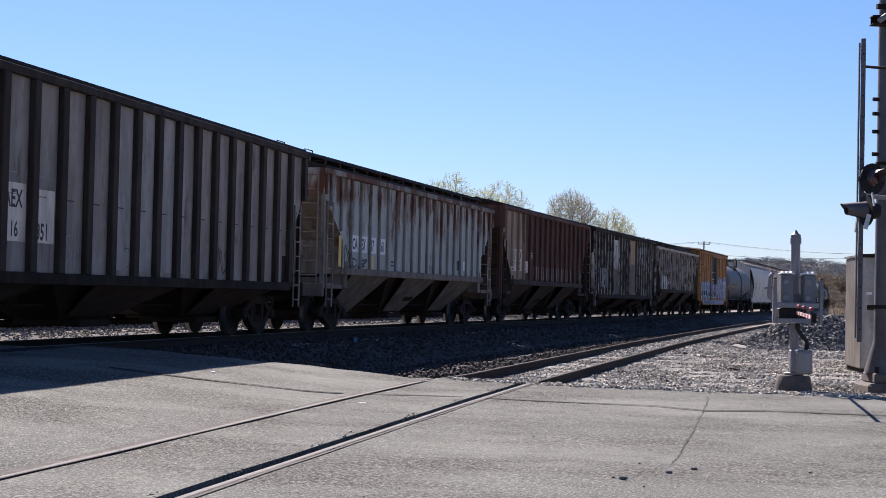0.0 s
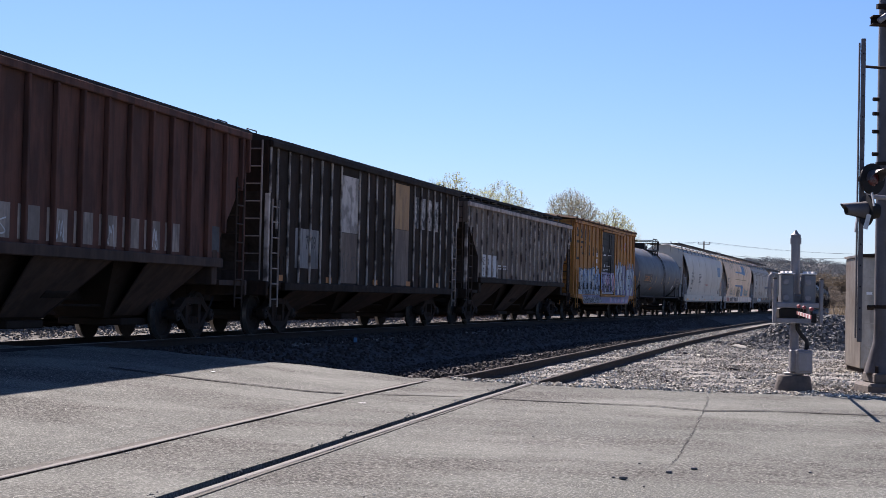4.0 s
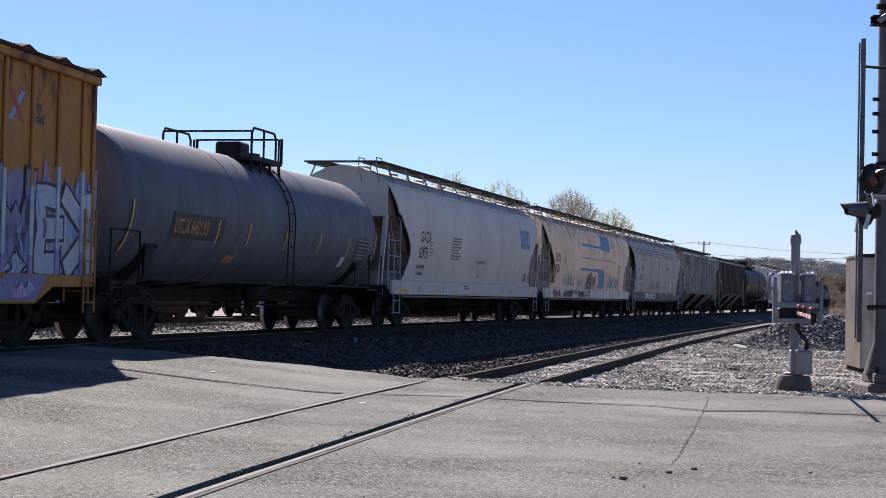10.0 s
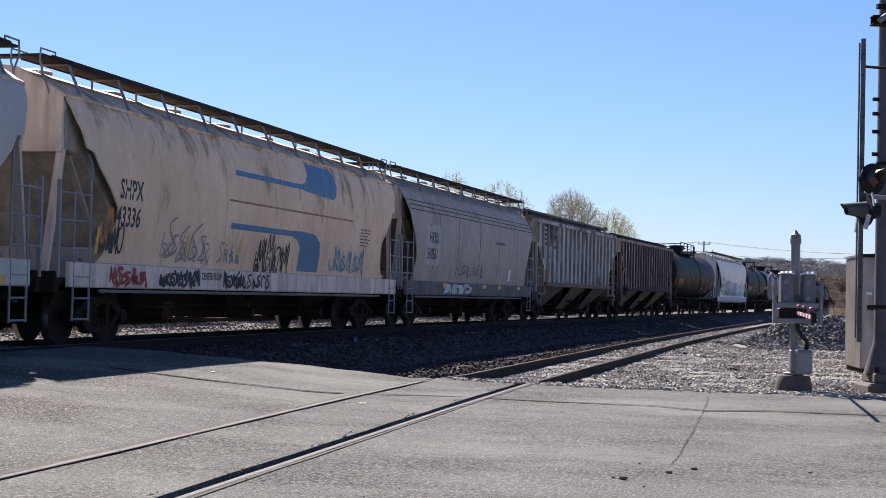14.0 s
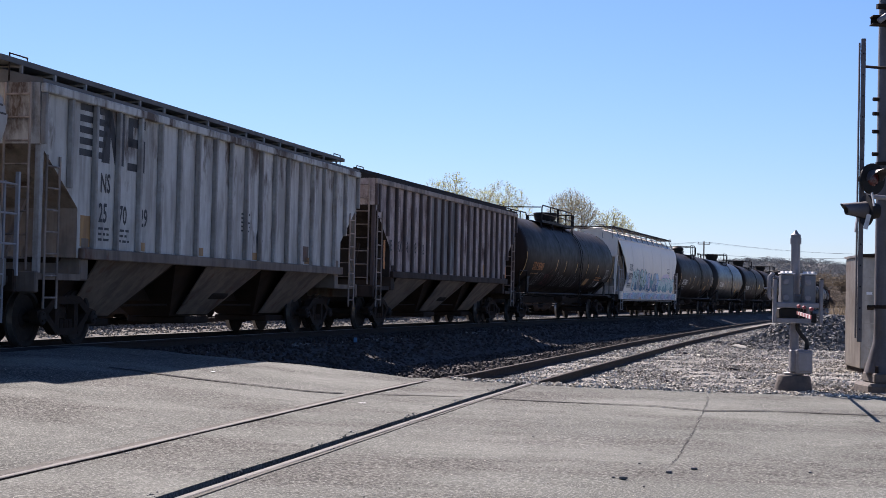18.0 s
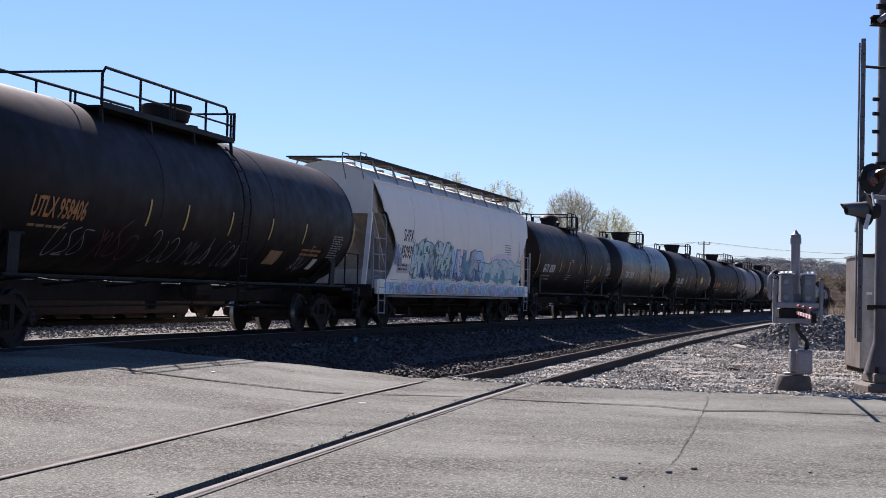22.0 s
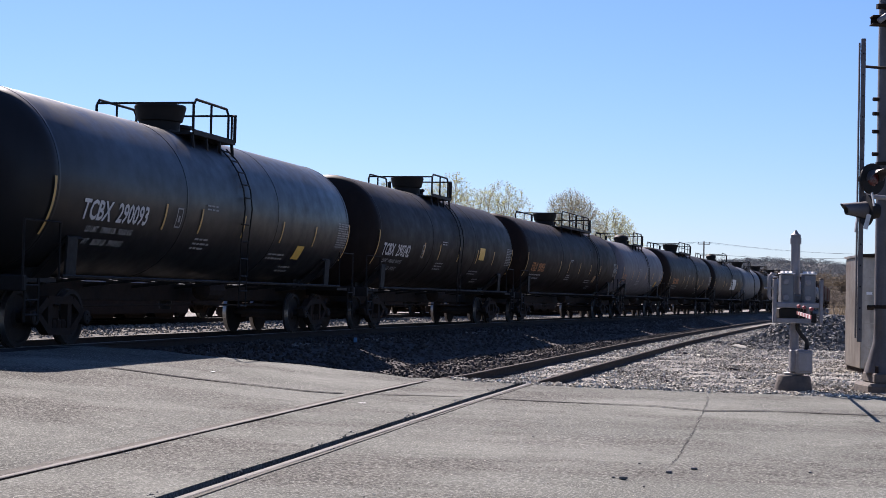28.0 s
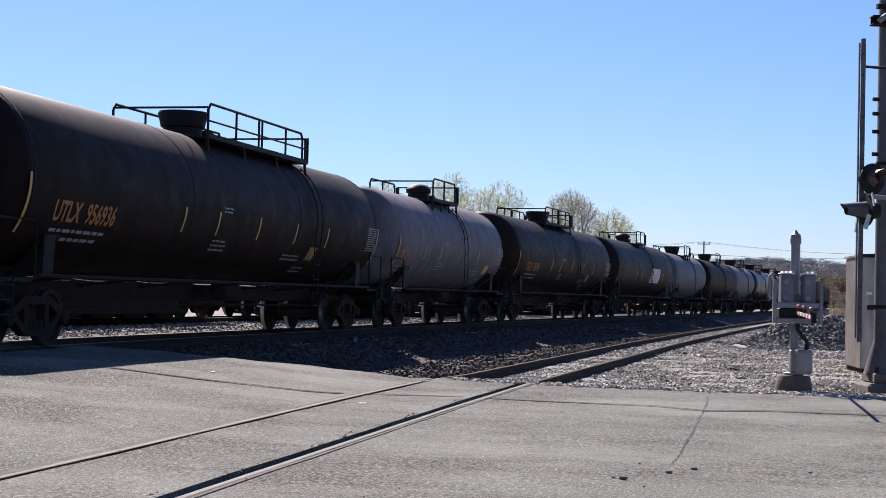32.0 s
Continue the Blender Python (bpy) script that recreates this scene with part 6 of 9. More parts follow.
lettering(c, "next", 3.72, 3.55, 0.16, M_LETTER_K, f, 0.85)
lettering(c, "load", 3.72, 3.36, 0.16, M_LETTER_K, f, 0.85)
lettering(c, "any", 5.45, 3.58, 0.16, M_LETTER_K, f, 0.85)
lettering(c, "road", 5.45, 3.39, 0.16, M_LETTER_K, f, 0.85)
patch(c, [(4.62, 3.36), (4.76, 3.36), (5.16, 3.8), (5.02, 3.8)], M_SPRAYB, f, "crossed_mark", 0.004)
patch(c, [(5.02, 3.36), (5.16, 3.36), (4.76, 3.8), (4.62, 3.8)], M_LETTER_R, f, "crossed_mark", 0.005)
fsl = lambda x, z: -1.49
fd = lambda x, z: -1.485
rnd = random.Random(77)
for k in range(17):
    x = -7.2 + 0.9 * k
    if -6.4 < x < -1.7 or x > 2.0:
        top_ = rnd.uniform(2.1, 2.4) if x < 0 else rnd.uniform(2.3, 2.95)
        a = 1.05
        for m_ in ([M_SPRAYW, M_LETTER_K, M_SPRAYLB, M_SPRAYB] if x < 0 else [M_SPRAYV, M_SPRAYLB, M_SPRAYW, M_SPRAYLB]):
            b_ = a + (top_ - 1.05) / 4 * rnd.uniform(0.9, 1.1)
            part("painted_rib", Geo().box(x - 0.053, -1.452, a, x + 0.053, -1.403, b_), m_, c)
            a = b_
patch(c, [(-6.3, 1.0), (-1.75, 1.0), (-1.75, 2.2), (-2.1, 2.35), (-2.6, 2.3), (-3.2, 2.42), (-4.0, 2.2), (-4.8, 2.3), (-5.5, 1.9), (-6.2, 1.8)], M_SPRAYB, f, "spray_base", 0.002)
patch(c, [(2.0, 1.0), (7.85, 1.0), (7.85, 2.9), (7.2, 2.5), (6.4, 2.6), (5.9, 2.3), (5.0, 2.7), (4.2, 2.3), (3.4, 2.4), (2.7, 2.1), (2.0, 2.3)], M_SPRAYLV, f, "spray_base", 0.002)
patch(c, [(-5.6, 0.74), (5.5, 0.74), (5.9, 1.12), (-5.95, 1.12)], M_SPRAYLV, fsl, "spray_base", 0.003)
throw_up(c, -6.25, -1.8, 1.02, 2.45, "soraso", [M_SPRAYW, M_SPRAYLB, M_SPRAYW, M_SPRAYW], M_LETTER_K, f, 5, 0.24, 0.06, 0.006, M_SPRAYB)
spikes(c, -5.7, -1.5, 0.75, 1.13, [M_SPRAYW, M_SPRAYLB, M_SPRAYW], M_LETTER_K, fsl, 88, 15, 0.005)
scrawl(c, -5.6, 0.76, 4.0, 0.36, M_LETTER_K, fsl, 92, 0.04, 0.02, 9)
scrawl(c, -6.1, 1.02, 4.6, 0.75, M_LETTER_K, f, 85, 0.06, 0.018, 8)
scrawl(c, -6.0, 1.3, 4.4, 0.5, M_SPRAYB, f, 86, 0.04, 0.02, 9)
spikes(c, 0.6, 5.4, 0.77, 1.1, [M_SPRAYP, M_SPRAYLB, M_SPRAYLV], M_SPRAYV, fsl, 89, 14, 0.005)
for k in range(9):
    a = 1.2 + 0.115 * k
    patch(c, rect(-1.38 + 0.06 * math.sin(k * 2.1), a, 1.6 - 0.09 * math.cos(k * 1.7), a + 0.09), M_SPRAYLV if k % 3 else M_SPRAYW, fd, "spray_band", 0.002)
throw_up(c, -1.35, 1.6, 1.22, 2.22, "remaso", [M_SPRAYLV, M_SPRAYW, M_SPRAYP], M_SPRAYV, fd, 6, 0.13, 0.035, 0.024)
scrawl(c, -1.3, 1.3, 2.8, 0.5, M_LETTER_K, fd, 87, 0.05, 0.036, 6)
spikes(c, 2.05, 7.8, 1.02, 3.05, [M_SPRAYLB, M_SPRAYW, M_SPRAYLV, M_SPRAYLB, M_SPRAYB], M_SPRAYV, f, 7, 11)
throw_up(c, 2.15, 7.75, 1.02, 2.85, "kamek", [M_SPRAYLB, M_SPRAYW, M_SPRAYLV], M_LETTER_K, f, 7, 0.32, 0.05, 0.026, M_SPRAYB)
scrawl(c, 2.2, 1.1, 5.4, 0.8, M_SPRAYW, f, 90, 0.06, 0.022, 9)
scrawl(c, 2.4, 1.1, 5.2, 0.5, M_LETTER_K, f, 91, 0.05, 0.023, 8)
patch(c, [(-1.72, 1.3), (-1.56, 1.4), (-1.54, 1.9), (-1.6, 2.35), (-1.74, 2.1)], M_SPRAYB, lambda x_, z_: -1.505, "spray_base", 0.002)
for o_ in (rect(-1.3, 3.2, -1.2, 3.45), rect(0.0, 3.02, 0.85, 3.06), rect(-1.15, 2.98, -0.55, 3.05), rect(-0.5, 2.5, 0.45, 2.53), rect(-0.95, 2.4, -0.75, 2.58), rect(0.2, 3.2, 0.42, 3.32), rect(-0.6, 2.32, 0.1, 2.36), rect(-1.1, 2.28, -0.8, 2.34)):
    patch(c, o_, M_LETTER_W, fd, "door_print")
scrawl(c, -3.5, 2.25, 0.6, 0.5, M_LETTER_K, f, 8, 0.03, loops=3)
scrawl(c, -7.3, 1.5, 0.6, 0.6, M_LETTER_K, f, 9, 0.03, loops=3)
patch(c, [(-7.7, 3.1), (-7.55, 2.95), (-7.4, 3.2), (-7.35, 3.7), (-7.5, 3.95), (-7.66, 3.6)], P_TEALGREY, f, "spray_cloud", 0.003)
for k in range(4):
    patch(c, rect(-2.5, 2.0 + 0.3 * k, -2.2 + 0.05 * (k % 2), 2.18 + 0.3 * k), M_WHITE, f, "paper_placard")
end_mark(c, ["RBOX 32479"], h + 0.07, 4.08, 0.17, M_LETTER_K, 1.1, P_YELLOW)

# slate grey tank car
c, f, h = run(tank_car(125.5, 141.6, "slate grey tank car with orange lettering", P_TANKGREY, 1.45, 3.92, dome="box", fit=0.75, plat=(-0.75, 1.15)), 125.5, 141.6)
f2 = lambda x, z: f(x, z) - 0.012
patch(c, [rect(-5.75, 1.9 + 0.12 * k, -3.2, 2.02 + 0.12 * k) for k in range(4)], M_LETTER_K, f2, "number_panel", 0.002)
lettering(c, "UTLX 642193", -5.65, 2.0, 0.26, M_LETTER_O, f2, 0.75, 0.006)
patch(c, [rect(-2.6, 1.52 + 0.05 * k, -2.1, 1.57 + 0.05 * k) for k in range(3)], M_LETTER_O, f2, "orange_patch")
patch(c, [rect(5.9, 1.75 + 0.1 * k, 6.9, 1.85 + 0.1 * k) for k in range(6)], M_LETTER_K, f2, "data_panel", 0.002)
small_print(c, 5.95, 2.28, 0.9, 6, M_RIBTAG, lambda x, z: f2(x, z) - 0.004, 0.03, 0.06, 8)
patch(c, rect(4.9, 1.6, 5.2, 1.85), M_LETTER_W, f2, "data_plate")

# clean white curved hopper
c, f, h = run(curved_hopper(142.7, 161.5, "clean white covered hopper car with blue mark", P_WHITE, P_WHITE, M_GALVDULL, P_WHITE, dirty=P_ENDSHADEGRIME), 142.7, 161.5)
lettering(c, "GACX", -6.98, 2.48, 0.32, M_LETTER_K, f, 0.82)
lettering(c, "62973", -7.05, 2.02, 0.32, M_LETTER_K, f, 0.82)
lettering(c, "LD LMT 200300", -7.1, 1.72, 0.1, M_LETTER_K, f, 0.8)
lettering(c, "LT WT 63600", -7.1, 1.52, 0.1, M_LETTER_K, f, 0.8)
end_mark(c, ["GACX", "62973"], h, 3.55, 0.17, M_LETTER_K)
patch(c, [rect(-5.95, 2.12, -5.93, 2.52), rect(-5.68, 2.12, -5.66, 2.52), rect(-5.93, 2.12, -5.68, 2.14), rect(-5.93, 2.5, -5.68, 2.52), rect(-5.87, 2.2, -5.75, 2.23), rect(-5.87, 2.3, -5.75, 2.33), rect(-5.87, 2.2, -5.84, 2.33), rect(-5.88, 2.4, -5.74, 2.44)], M_LETTER_K, f, "framed_code")
lettering(c, "DO NOT HAMMER ON CAR", -0.45, 2.02, 0.1, M_LETTER_R, f, 0.85)
small_print(c, -3.5, 2.7, 1.1, 8, M_LETTER_K, f, 0.045, 0.045, 9)
for k in range(4):
    x = 6.12 + 0.39 * k
    patch(c, [[(x, 2.74), (x + 0.14, 2.74), (x + 0.14, 3.42), (x, 3.42)], [(x + 0.14, 3.26), (x + 0.36, 3.26), (x + 0.36, 3.42), (x + 0.14, 3.42)], [(x + 0.22, 2.74), (x + 0.36, 2.74), (x + 0.36, 3.26), (x + 0.22, 3.26)], [(x + 0.14, 2.74), (x + 0.22, 2.74), (x + 0.22, 2.9), (x + 0.14, 2.9)]], M_BLUE, f, "trade_mark_shape")
patch(c, rect(0.0, 1.55, 0.42, 1.8), P_SILVER, f, "data_plate")
scrawl(c, 7.0, 1.5, 0.5, 0.5, M_LETTER_K, f, 10, 0.05, loops=3)
scrawl(c, 7.7, 1.5, 0.35, 0.45, M_LETTER_K, f, 11, 0.03, loops=1)
fs = lambda x, z: -1.50
for x, w_ in ((-8.9, 1.0), (-5.66, 0.4), (-2.9, 0.4), (-0.5, 0.4), (2.4, 0.4), (5.2, 0.4), (8.0, 0.6)):
    patch(c, rect(x, 0.99, x + w_, 1.1), M_REFLECT, fs, "yellow_reflector")
small_print(c, -1.8, 1.24, 0.7, 2, M_LETTER_K, fs, 0.04, 0.04, 12)
small_print(c, 3.2, 1.24, 0.8, 3, M_TEAL, fs, 0.04, 0.04, 13)
for x in (-4.7, -4.3, 4.4, 4.8, -6.9):
    patch(c, rect(x, 1.06, x + 0.06, 1.22), M_LETTER_K, fs, "stencil_bar")

# stained cream curved hopper
c, f, h = run(curved_hopper(163.0, 182.2, "stained cream covered hopper car with blue bands", P_BEIGE, P_CREAMSILL, M_GALVDULL, P_BEIGE, dirty=P_ENDPALE), 163.0, 182.2)
lettering(c, "SHPX", -8.05, 2.46, 0.32, M_LETTER_K, f, 0.82)
lettering(c, "43336", -8.1, 2.0, 0.32, M_LETTER_K, f, 0.82)
patch(c, [rect(-2.7, 3.26, 1.4, 3.37), [(1.4, 3.25), (1.98, 3.22), (1.98, 3.9), (1.9, 3.62), (1.7, 3.44), (1.4, 3.37)], [(1.98, 3.22), (3.7, 3.16), (3.95, 3.25), (4.08, 3.5), (4.0, 3.75), (3.75, 3.88), (1.98, 3.9)]], M_BLUE, f, "blue_band")
patch(c, [rect(-2.9, 2.18, 0.8, 2.30), [(0.8, 2.18), (1.15, 2.12), (1.45, 1.95), (1.45, 2.32), (0.8, 2.30)], [(1.45, 1.42), (2.9, 1.42), (2.95, 1.8), (2.8, 2.12), (2.4, 2.28), (1.45, 2.32)]], M_BLUE, f, "blue_band")
patch(c, rect(-3.1, 2.72, 5.3, 2.76), P_TANFADE, f, "brown_line")
scrawl(c, -8.3, 1.55, 0.6, 0.55, M_LETTER_K, f, 14, 0.06, loops=3)
scrawl(c, -8.6, 1.7, 0.4, 0.8, M_LETTER_O, f, 15, 0.06, loops=2)
scrawl(c, -6.2, 1.5, 2.2, 0.7, M_RIBTAG, f, 16, 0.04, loops=5)
scrawl(c, -3.4, 1.5, 1.2, 0.5, M_RIBTAG, f, 17, 0.04, loops=4)
scrawl(c, -1.4, 1.35, 2.2, 0.7, M_LETTER_K, f, 18, 0.045, loops=6)
scrawl(c, 3.7, 1.5, 2.8, 0.65, M_TEAL, f, 19, 0.05, loops=6)
small_print(c, 6.0, 2.55, 0.9, 6, M_LETTER_K, f, 0.03, 0.05, 14)
scrawl(c, -8.3, 1.02, 1.5, 0.3, M_LETTER_R, fs, 20, 0.06, loops=5)
scrawl(c, -6.3, 1.02, 1.9, 0.3, M_LETTER_K, fs, 21, 0.06, loops=7)
scrawl(c, -3.2, 1.02, 1.0, 0.3, M_LETTER_K, fs, 22, 0.06, loops=4)
scrawl(c, -1.9, 1.02, 1.4, 0.3, M_LETTER_K, fs, 23, 0.06, loops=5)
end_mark(c, ["SHPX", "43336"], h, 3.55, 0.17, M_LETTER_K)
scrawl(c, -8.2, 1.04, 1.4, 0.26, M_LETTER_R, fs, 120, 0.05, 0.008, loops=4)
scrawl(c, -6.2, 1.02, 1.8, 0.3, M_LETTER_K, fs, 121, 0.055, 0.008, loops=5)
scrawl(c, -3.1, 1.02, 1.1, 0.3, M_LETTER_K, fs, 122, 0.055, 0.008, loops=4)
scrawl(c, -1.2, 1.35, 2.0, 0.8, M_LETTER_K, f, 118, 0.05, 0.008, loops=4)
scrawl(c, -6.0, 1.5, 2.2, 0.8, M_RIBTAG, f, 116, 0.04, 0.008, loops=4)
scrawl(c, 4.0, 1.5, 2.6, 0.6, M_TEAL, f, 119, 0.06, 0.008, loops=5)
lettering(c, "CENTER FLOW", -4.3, 1.15, 0.13, M_LETTER_K, fs, 0.8)
for x in (-8.7, -5.0, -2.3, 0.6):
    patch(c, rect(x, 1.5, x + 0.1, 1.95), M_LETTER_Y, f, "yellow_strip")

# dull silver hopper with ridged shoulders
c, f, h = run(curved_hopper(183.3, 199.7, "dull silver covered hopper car with ridged upper side", P_SILVER, P_SILLGRIME, M_GALVDULL, P_SILVER, ridged=True, dirty=P_BAYPALE), 183.3, 199.7)
patch(c, [rect(-6.4, 1.85 + 0.3 * k, -4.5, 2.15 + 0.3 * k) for k in range(4)], P_NSGREY, f, "number_panel", 0.002)
lettering(c, "HKRX", -6.1, 2.5, 0.32, M_LETTER_K, f, 0.82, 0.006)
lettering(c, "500561", -6.25, 2.02, 0.32, M_LETTER_K, f, 0.82, 0.006)
throw_up(c, -4.3, -1.0, 0.98, 1.36, "reeo", [M_PALEGREEN, M_SPRAYW], M_LETTER_K, fs, 24, 0.11, 0.03, 0.005)
scrawl(c, -2.5, 1.6, 3.2, 0.5, P_TAUPE, f, 25, 0.04, loops=7)
for x in (-4.4, -1.9, 0.6, 2.8, 5.8):
    patch(c, rect(x, 1.2, x + 0.45, 1.33), M_REFLECT, fs, "yellow_reflector", 0.006)
patch(c, rect(4.5, 1.5, 4.85, 1.9), M_WHITE, f, "data_plate")
small_print(c, 2.2, 2.75, 1.6, 1, M_LETTER_K, f, 0.07, 0.04, 15)

# pale grey hopper with black mark
c, f, h = run(ribbed_hopper(200.8, 217.7, "pale grey sooty covered hopper car with black mark", P_NSGREY, P_NSRIB, P_BAYPALE, P_ROOFGREY, 0.87, -5.75, 4.02, rib_w=0.075, rim=P_NSGREY, cut=3.1, knee=2.2, run=1.35, ends=P_SLOPEGREY, trim=P_RIBPALE), 200.8, 217.7)
patch(c, [rect(-7.1, 3.05 + 0.18 * k, -6.2 + 0.05 * k, 3.16 + 0.18 * k) for k in range(5)] + [[(-6.3, 3.0), (-6.0, 3.0), (-5.95, 3.9), (-6.2, 3.9)], [(-6.15, 3.9), (-5.95, 3.9), (-5.6, 3.0), (-5.8, 3.0)], [(-5.65, 3.0), (-5.45, 3.0), (-5.45, 3.9), (-5.65, 3.9)],
         rect(-5.3, 3.7, -4.6, 3.85), rect(-5.3, 3.35, -5.1, 3.7), rect(-5.3, 3.35, -4.6, 3.5), rect(-4.8, 3.05, -4.6, 3.35), rect(-5.3, 2.95, -4.6, 3.08)], M_LETTER_K, f, "trade_mark_shape")
lettering(c, "NS", -6.32, 2.52, 0.3, M_LETTER_K, f, 0.7, 0.006)
lettering(c, "25", -6.36, 2.03, 0.3, M_LETTER_K, f, 0.75, 0.006)
lettering(c, "70", -5.6, 2.03, 0.3, M_LETTER_K, f, 0.75, 0.006)
lettering(c, "29", -4.75, 2.03, 0.3, M_LETTER_K, f, 0.75, 0.006)
small_print(c, -6.35, 1.9, 0.4, 3, M_LETTER_K, f, 0.04, 0.05, 16)
small_print(c, -5.6, 1.9, 0.45, 3, M_LETTER_K, f, 0.04, 0.05, 17)
for x in (-7.0, -4.9, -2.2, 0.9, 4.3):
    patch(c, rect(x, 1.6, x + 0.4, 1.75 if x > -6.9 else 2.1), P_TANFADE, f, "orange_reflector")
patch(c, [(1.15, 1.75), (1.35, 1.72), (1.5, 2.0), (1.4, 2.25), (1.25, 2.35), (1.1, 2.1)], M_LETTER_K, f, "soot_mark")
patch(c, rect(4.2, 1.65, 4.6, 2.0), P_TAUPE, f, "data_plate")
small_print(c, 0.2, 2.5, 0.5, 5, M_LETTER_K, f, 0.035, 0.05, 18)
end_mark(c, ["NS", "257029"], h, 3.55, 0.2, M_LETTER_K, 0.1)

# purplish grey hopper
c, f, h = run(ribbed_hopper(219.2, 236.2, "faded purplish grey ribbed covered hopper car", P_PURPLE, P_RIBMUTE, P_GREYDARK, P_ROOFDARK, 0.8, -5.78, 4.0, rib_w=0.11, rib_d=0.085, cut=3.3, knee=2.2, deck=0.22, hatch="none", trim=P_RIBPALE, rim=P_RIBPALE, side_under=P_BAYPALE), 219.2, 236.2)
for t_, x in (("IE", -7.1), ("RX", -6.35), ("48", -5.6), ("03", -4.78), ("32", -3.98)):
    lettering(c, t_, x, 2.14, 0.28, M_LETTER_K, f, 0.8, 0.006)
for x in (-7.6, -4.95, -2.5, 1.6, 6.9):
    patch(c, rect(x, 1.62, x + 0.16, 2.0 if x > -7 else 2.4), M_LETTER_O, f, "orange_strip")
patch(c, rect(2.9, 1.65, 3.2, 2.0), P_TEALGREY, f, "data_plate")
patch(c, rect(3.6, 1.65, 3.95, 2.0), P_TANFADE, f, "data_plate")
patch(c, rect(-2.9, 1.63, 0.3, 3.85), P_TEALGREY, f, "blue_grey_panel", 0.0015)
end_mark(c, ["IERX", "480332"], h, 3.5, 0.2, M_LETTER_K, 0.3, P_RIBPALE)

# long black tank car with tags
c, f, h = run(tank_car(237.4, 256.5, "satin black tank car with orange lettering and tags", P_TANKBLACK, 1.5, 4.15, fit=0.5, plat=(-4.6, 1.65), tape=7), 237.4, 256.5)
f2 = lambda x, z: f(x, z) - 0.012
lettering(c, "UTLX 958406", -7.7, 2.02, 0.3, M_LETTER_O, f2, 0.72)
small_print(c, -7.6, 1.86, 1.5, 1, P_TANFADE, f2, 0.04, 0.06, 20)
for k, (x, w_) in enumerate(((-6.6, 1.3), (-5.0, 1.6), (-3.0, 1.4), (-1.2, 1.4), (0.6, 1.0), (5.4, 0.9))):
    scrawl(c, x, 1.45, w_, 0.65, M_RIBTAG if k != 1 else P_DUSTRED, f2, 40 + k, 0.022, loops=3)
small_print(c, 7.4, 2.3, 0.8, 10, M_RIBTAG, f2, 0.026, 0.03, 21)
patch(c, rect(3.4, 1.55, 4.2, 1.85), P_TANFADE, f2, "data_plate")
small_print(c, 5.4, 1.9, 1.4, 2, M_LETTER_O, f2, 0.05, 0.05, 22)
patch(c, rect(6.6, 1.5, 6.95, 1.75), M_LETTER_W, f2, "data_plate")

# bright white hopper with sprayed letters
c, f, h = run(curved_hopper(258.2, 276.8, "bright white covered hopper car with sprayed letters", P_WHITE2, P_WHITE2, M_GALVDULL, P_WHITE2, dirty=P_ENDPALE), 258.2, 276.8)
lettering(c, "SHPX", -7.2, 2.44, 0.33, M_LETTER_K, f, 0.82)
end_mark(c, ["SHPX", "450939"], h, 3.55, 0.17, M_LETTER_K)
lettering(c, "450939", -7.32, 1.98, 0.34, M_LETTER_K, f, 0.82)
patch(c, rect(-7.5, 1.55, -6.3, 1.82), P_WHITE, f, "data_plate", 0.007)
small_print(c, -7.4, 1.74, 1.0, 2, M_LETTER_K, lambda x_, z_: f(x_, z_) - 0.006, 0.05, 0.06, 62)
throw_up(c, -6.1, -2.1, 1.38, 2.72, "meksa", [M_PALEGREEN, M_PALEGREEN, M_SPRAYW], M_BLUE, f, 51, 0.33, 0.035, 0.010, M_SPRAYW)
throw_up(c, -2.1, 2.2, 1.38, 2.50, "kamse", [M_SKY, M_PALEPINK, M_TEAL, M_SPRAYW], M_BLUE, f, 52, 0.26, 0.035, 0.019, M_SPRAYW)
throw_up(c, 2.3, 8.1, 1.40, 2.32, "aroas", [M_PALEGREEN], M_TEAL, f, 53, 0.34, 0.04, 0.010, M_PALEPINK)
scrawl(c, -6.2, 1.42, 8.4, 0.5, M_BLUE, f, 57, 0.035, 0.034, 11)
scrawl(c, -7.95, 1.75, 0.75, 0.7, M_SPRAYB, f, 61, 0.035, 0.02, 4)
bubble_letters(c, -8.6, 8.6, 0.99, 1.34, [M_SKY, M_PALEGREEN, M_SPRAYW, M_PALEPINK], M_SPRAYB, fs, 54, 26, 0.004)
scrawl(c, -8.5, 1.0, 17.0, 0.32, M_SPRAYB, fs, 58, 0.03, 0.04, 30)
rnd = random.Random(3)
patch(c, [[(x + r_ * math.cos(a * math.pi / 4), z + 1.2 * r_ * math.sin(a * math.pi / 4)) for a in range(8)] for x, z, r_ in [(rnd.uniform(-6, -2), rnd.uniform(1.45, 2.55), rnd.uniform(0.04, 0.085)) for _ in range(44)]], M_DOTGREEN, f, "spray_dot", 0.026)
patch(c, [(3.0, 2.2), (4.2, 2.15), (6.2, 2.2), (6.0, 2.4), (5.2, 2.48), (4.0, 2.42)], M_PALEPINK, f, "spray_mist", 0.004)
scrawl(c, -8.0, 1.8, 0.7, 0.6, M_SPRAYB, f, 26, 0.035, loops=3)
scrawl(c, 7.2, 2.2, 0.4, 0.9, M_SPRAYV, f, 27, 0.03, loops=3)
small_print(c, 5.2, 2.75, 0.9, 5, M_LETTER_K, f, 0.03, 0.05, 23)
patch(c, rect(3.9, 1.5, 4.3, 1.8), M_LETTER_K, f, "data_plate", 0.009)
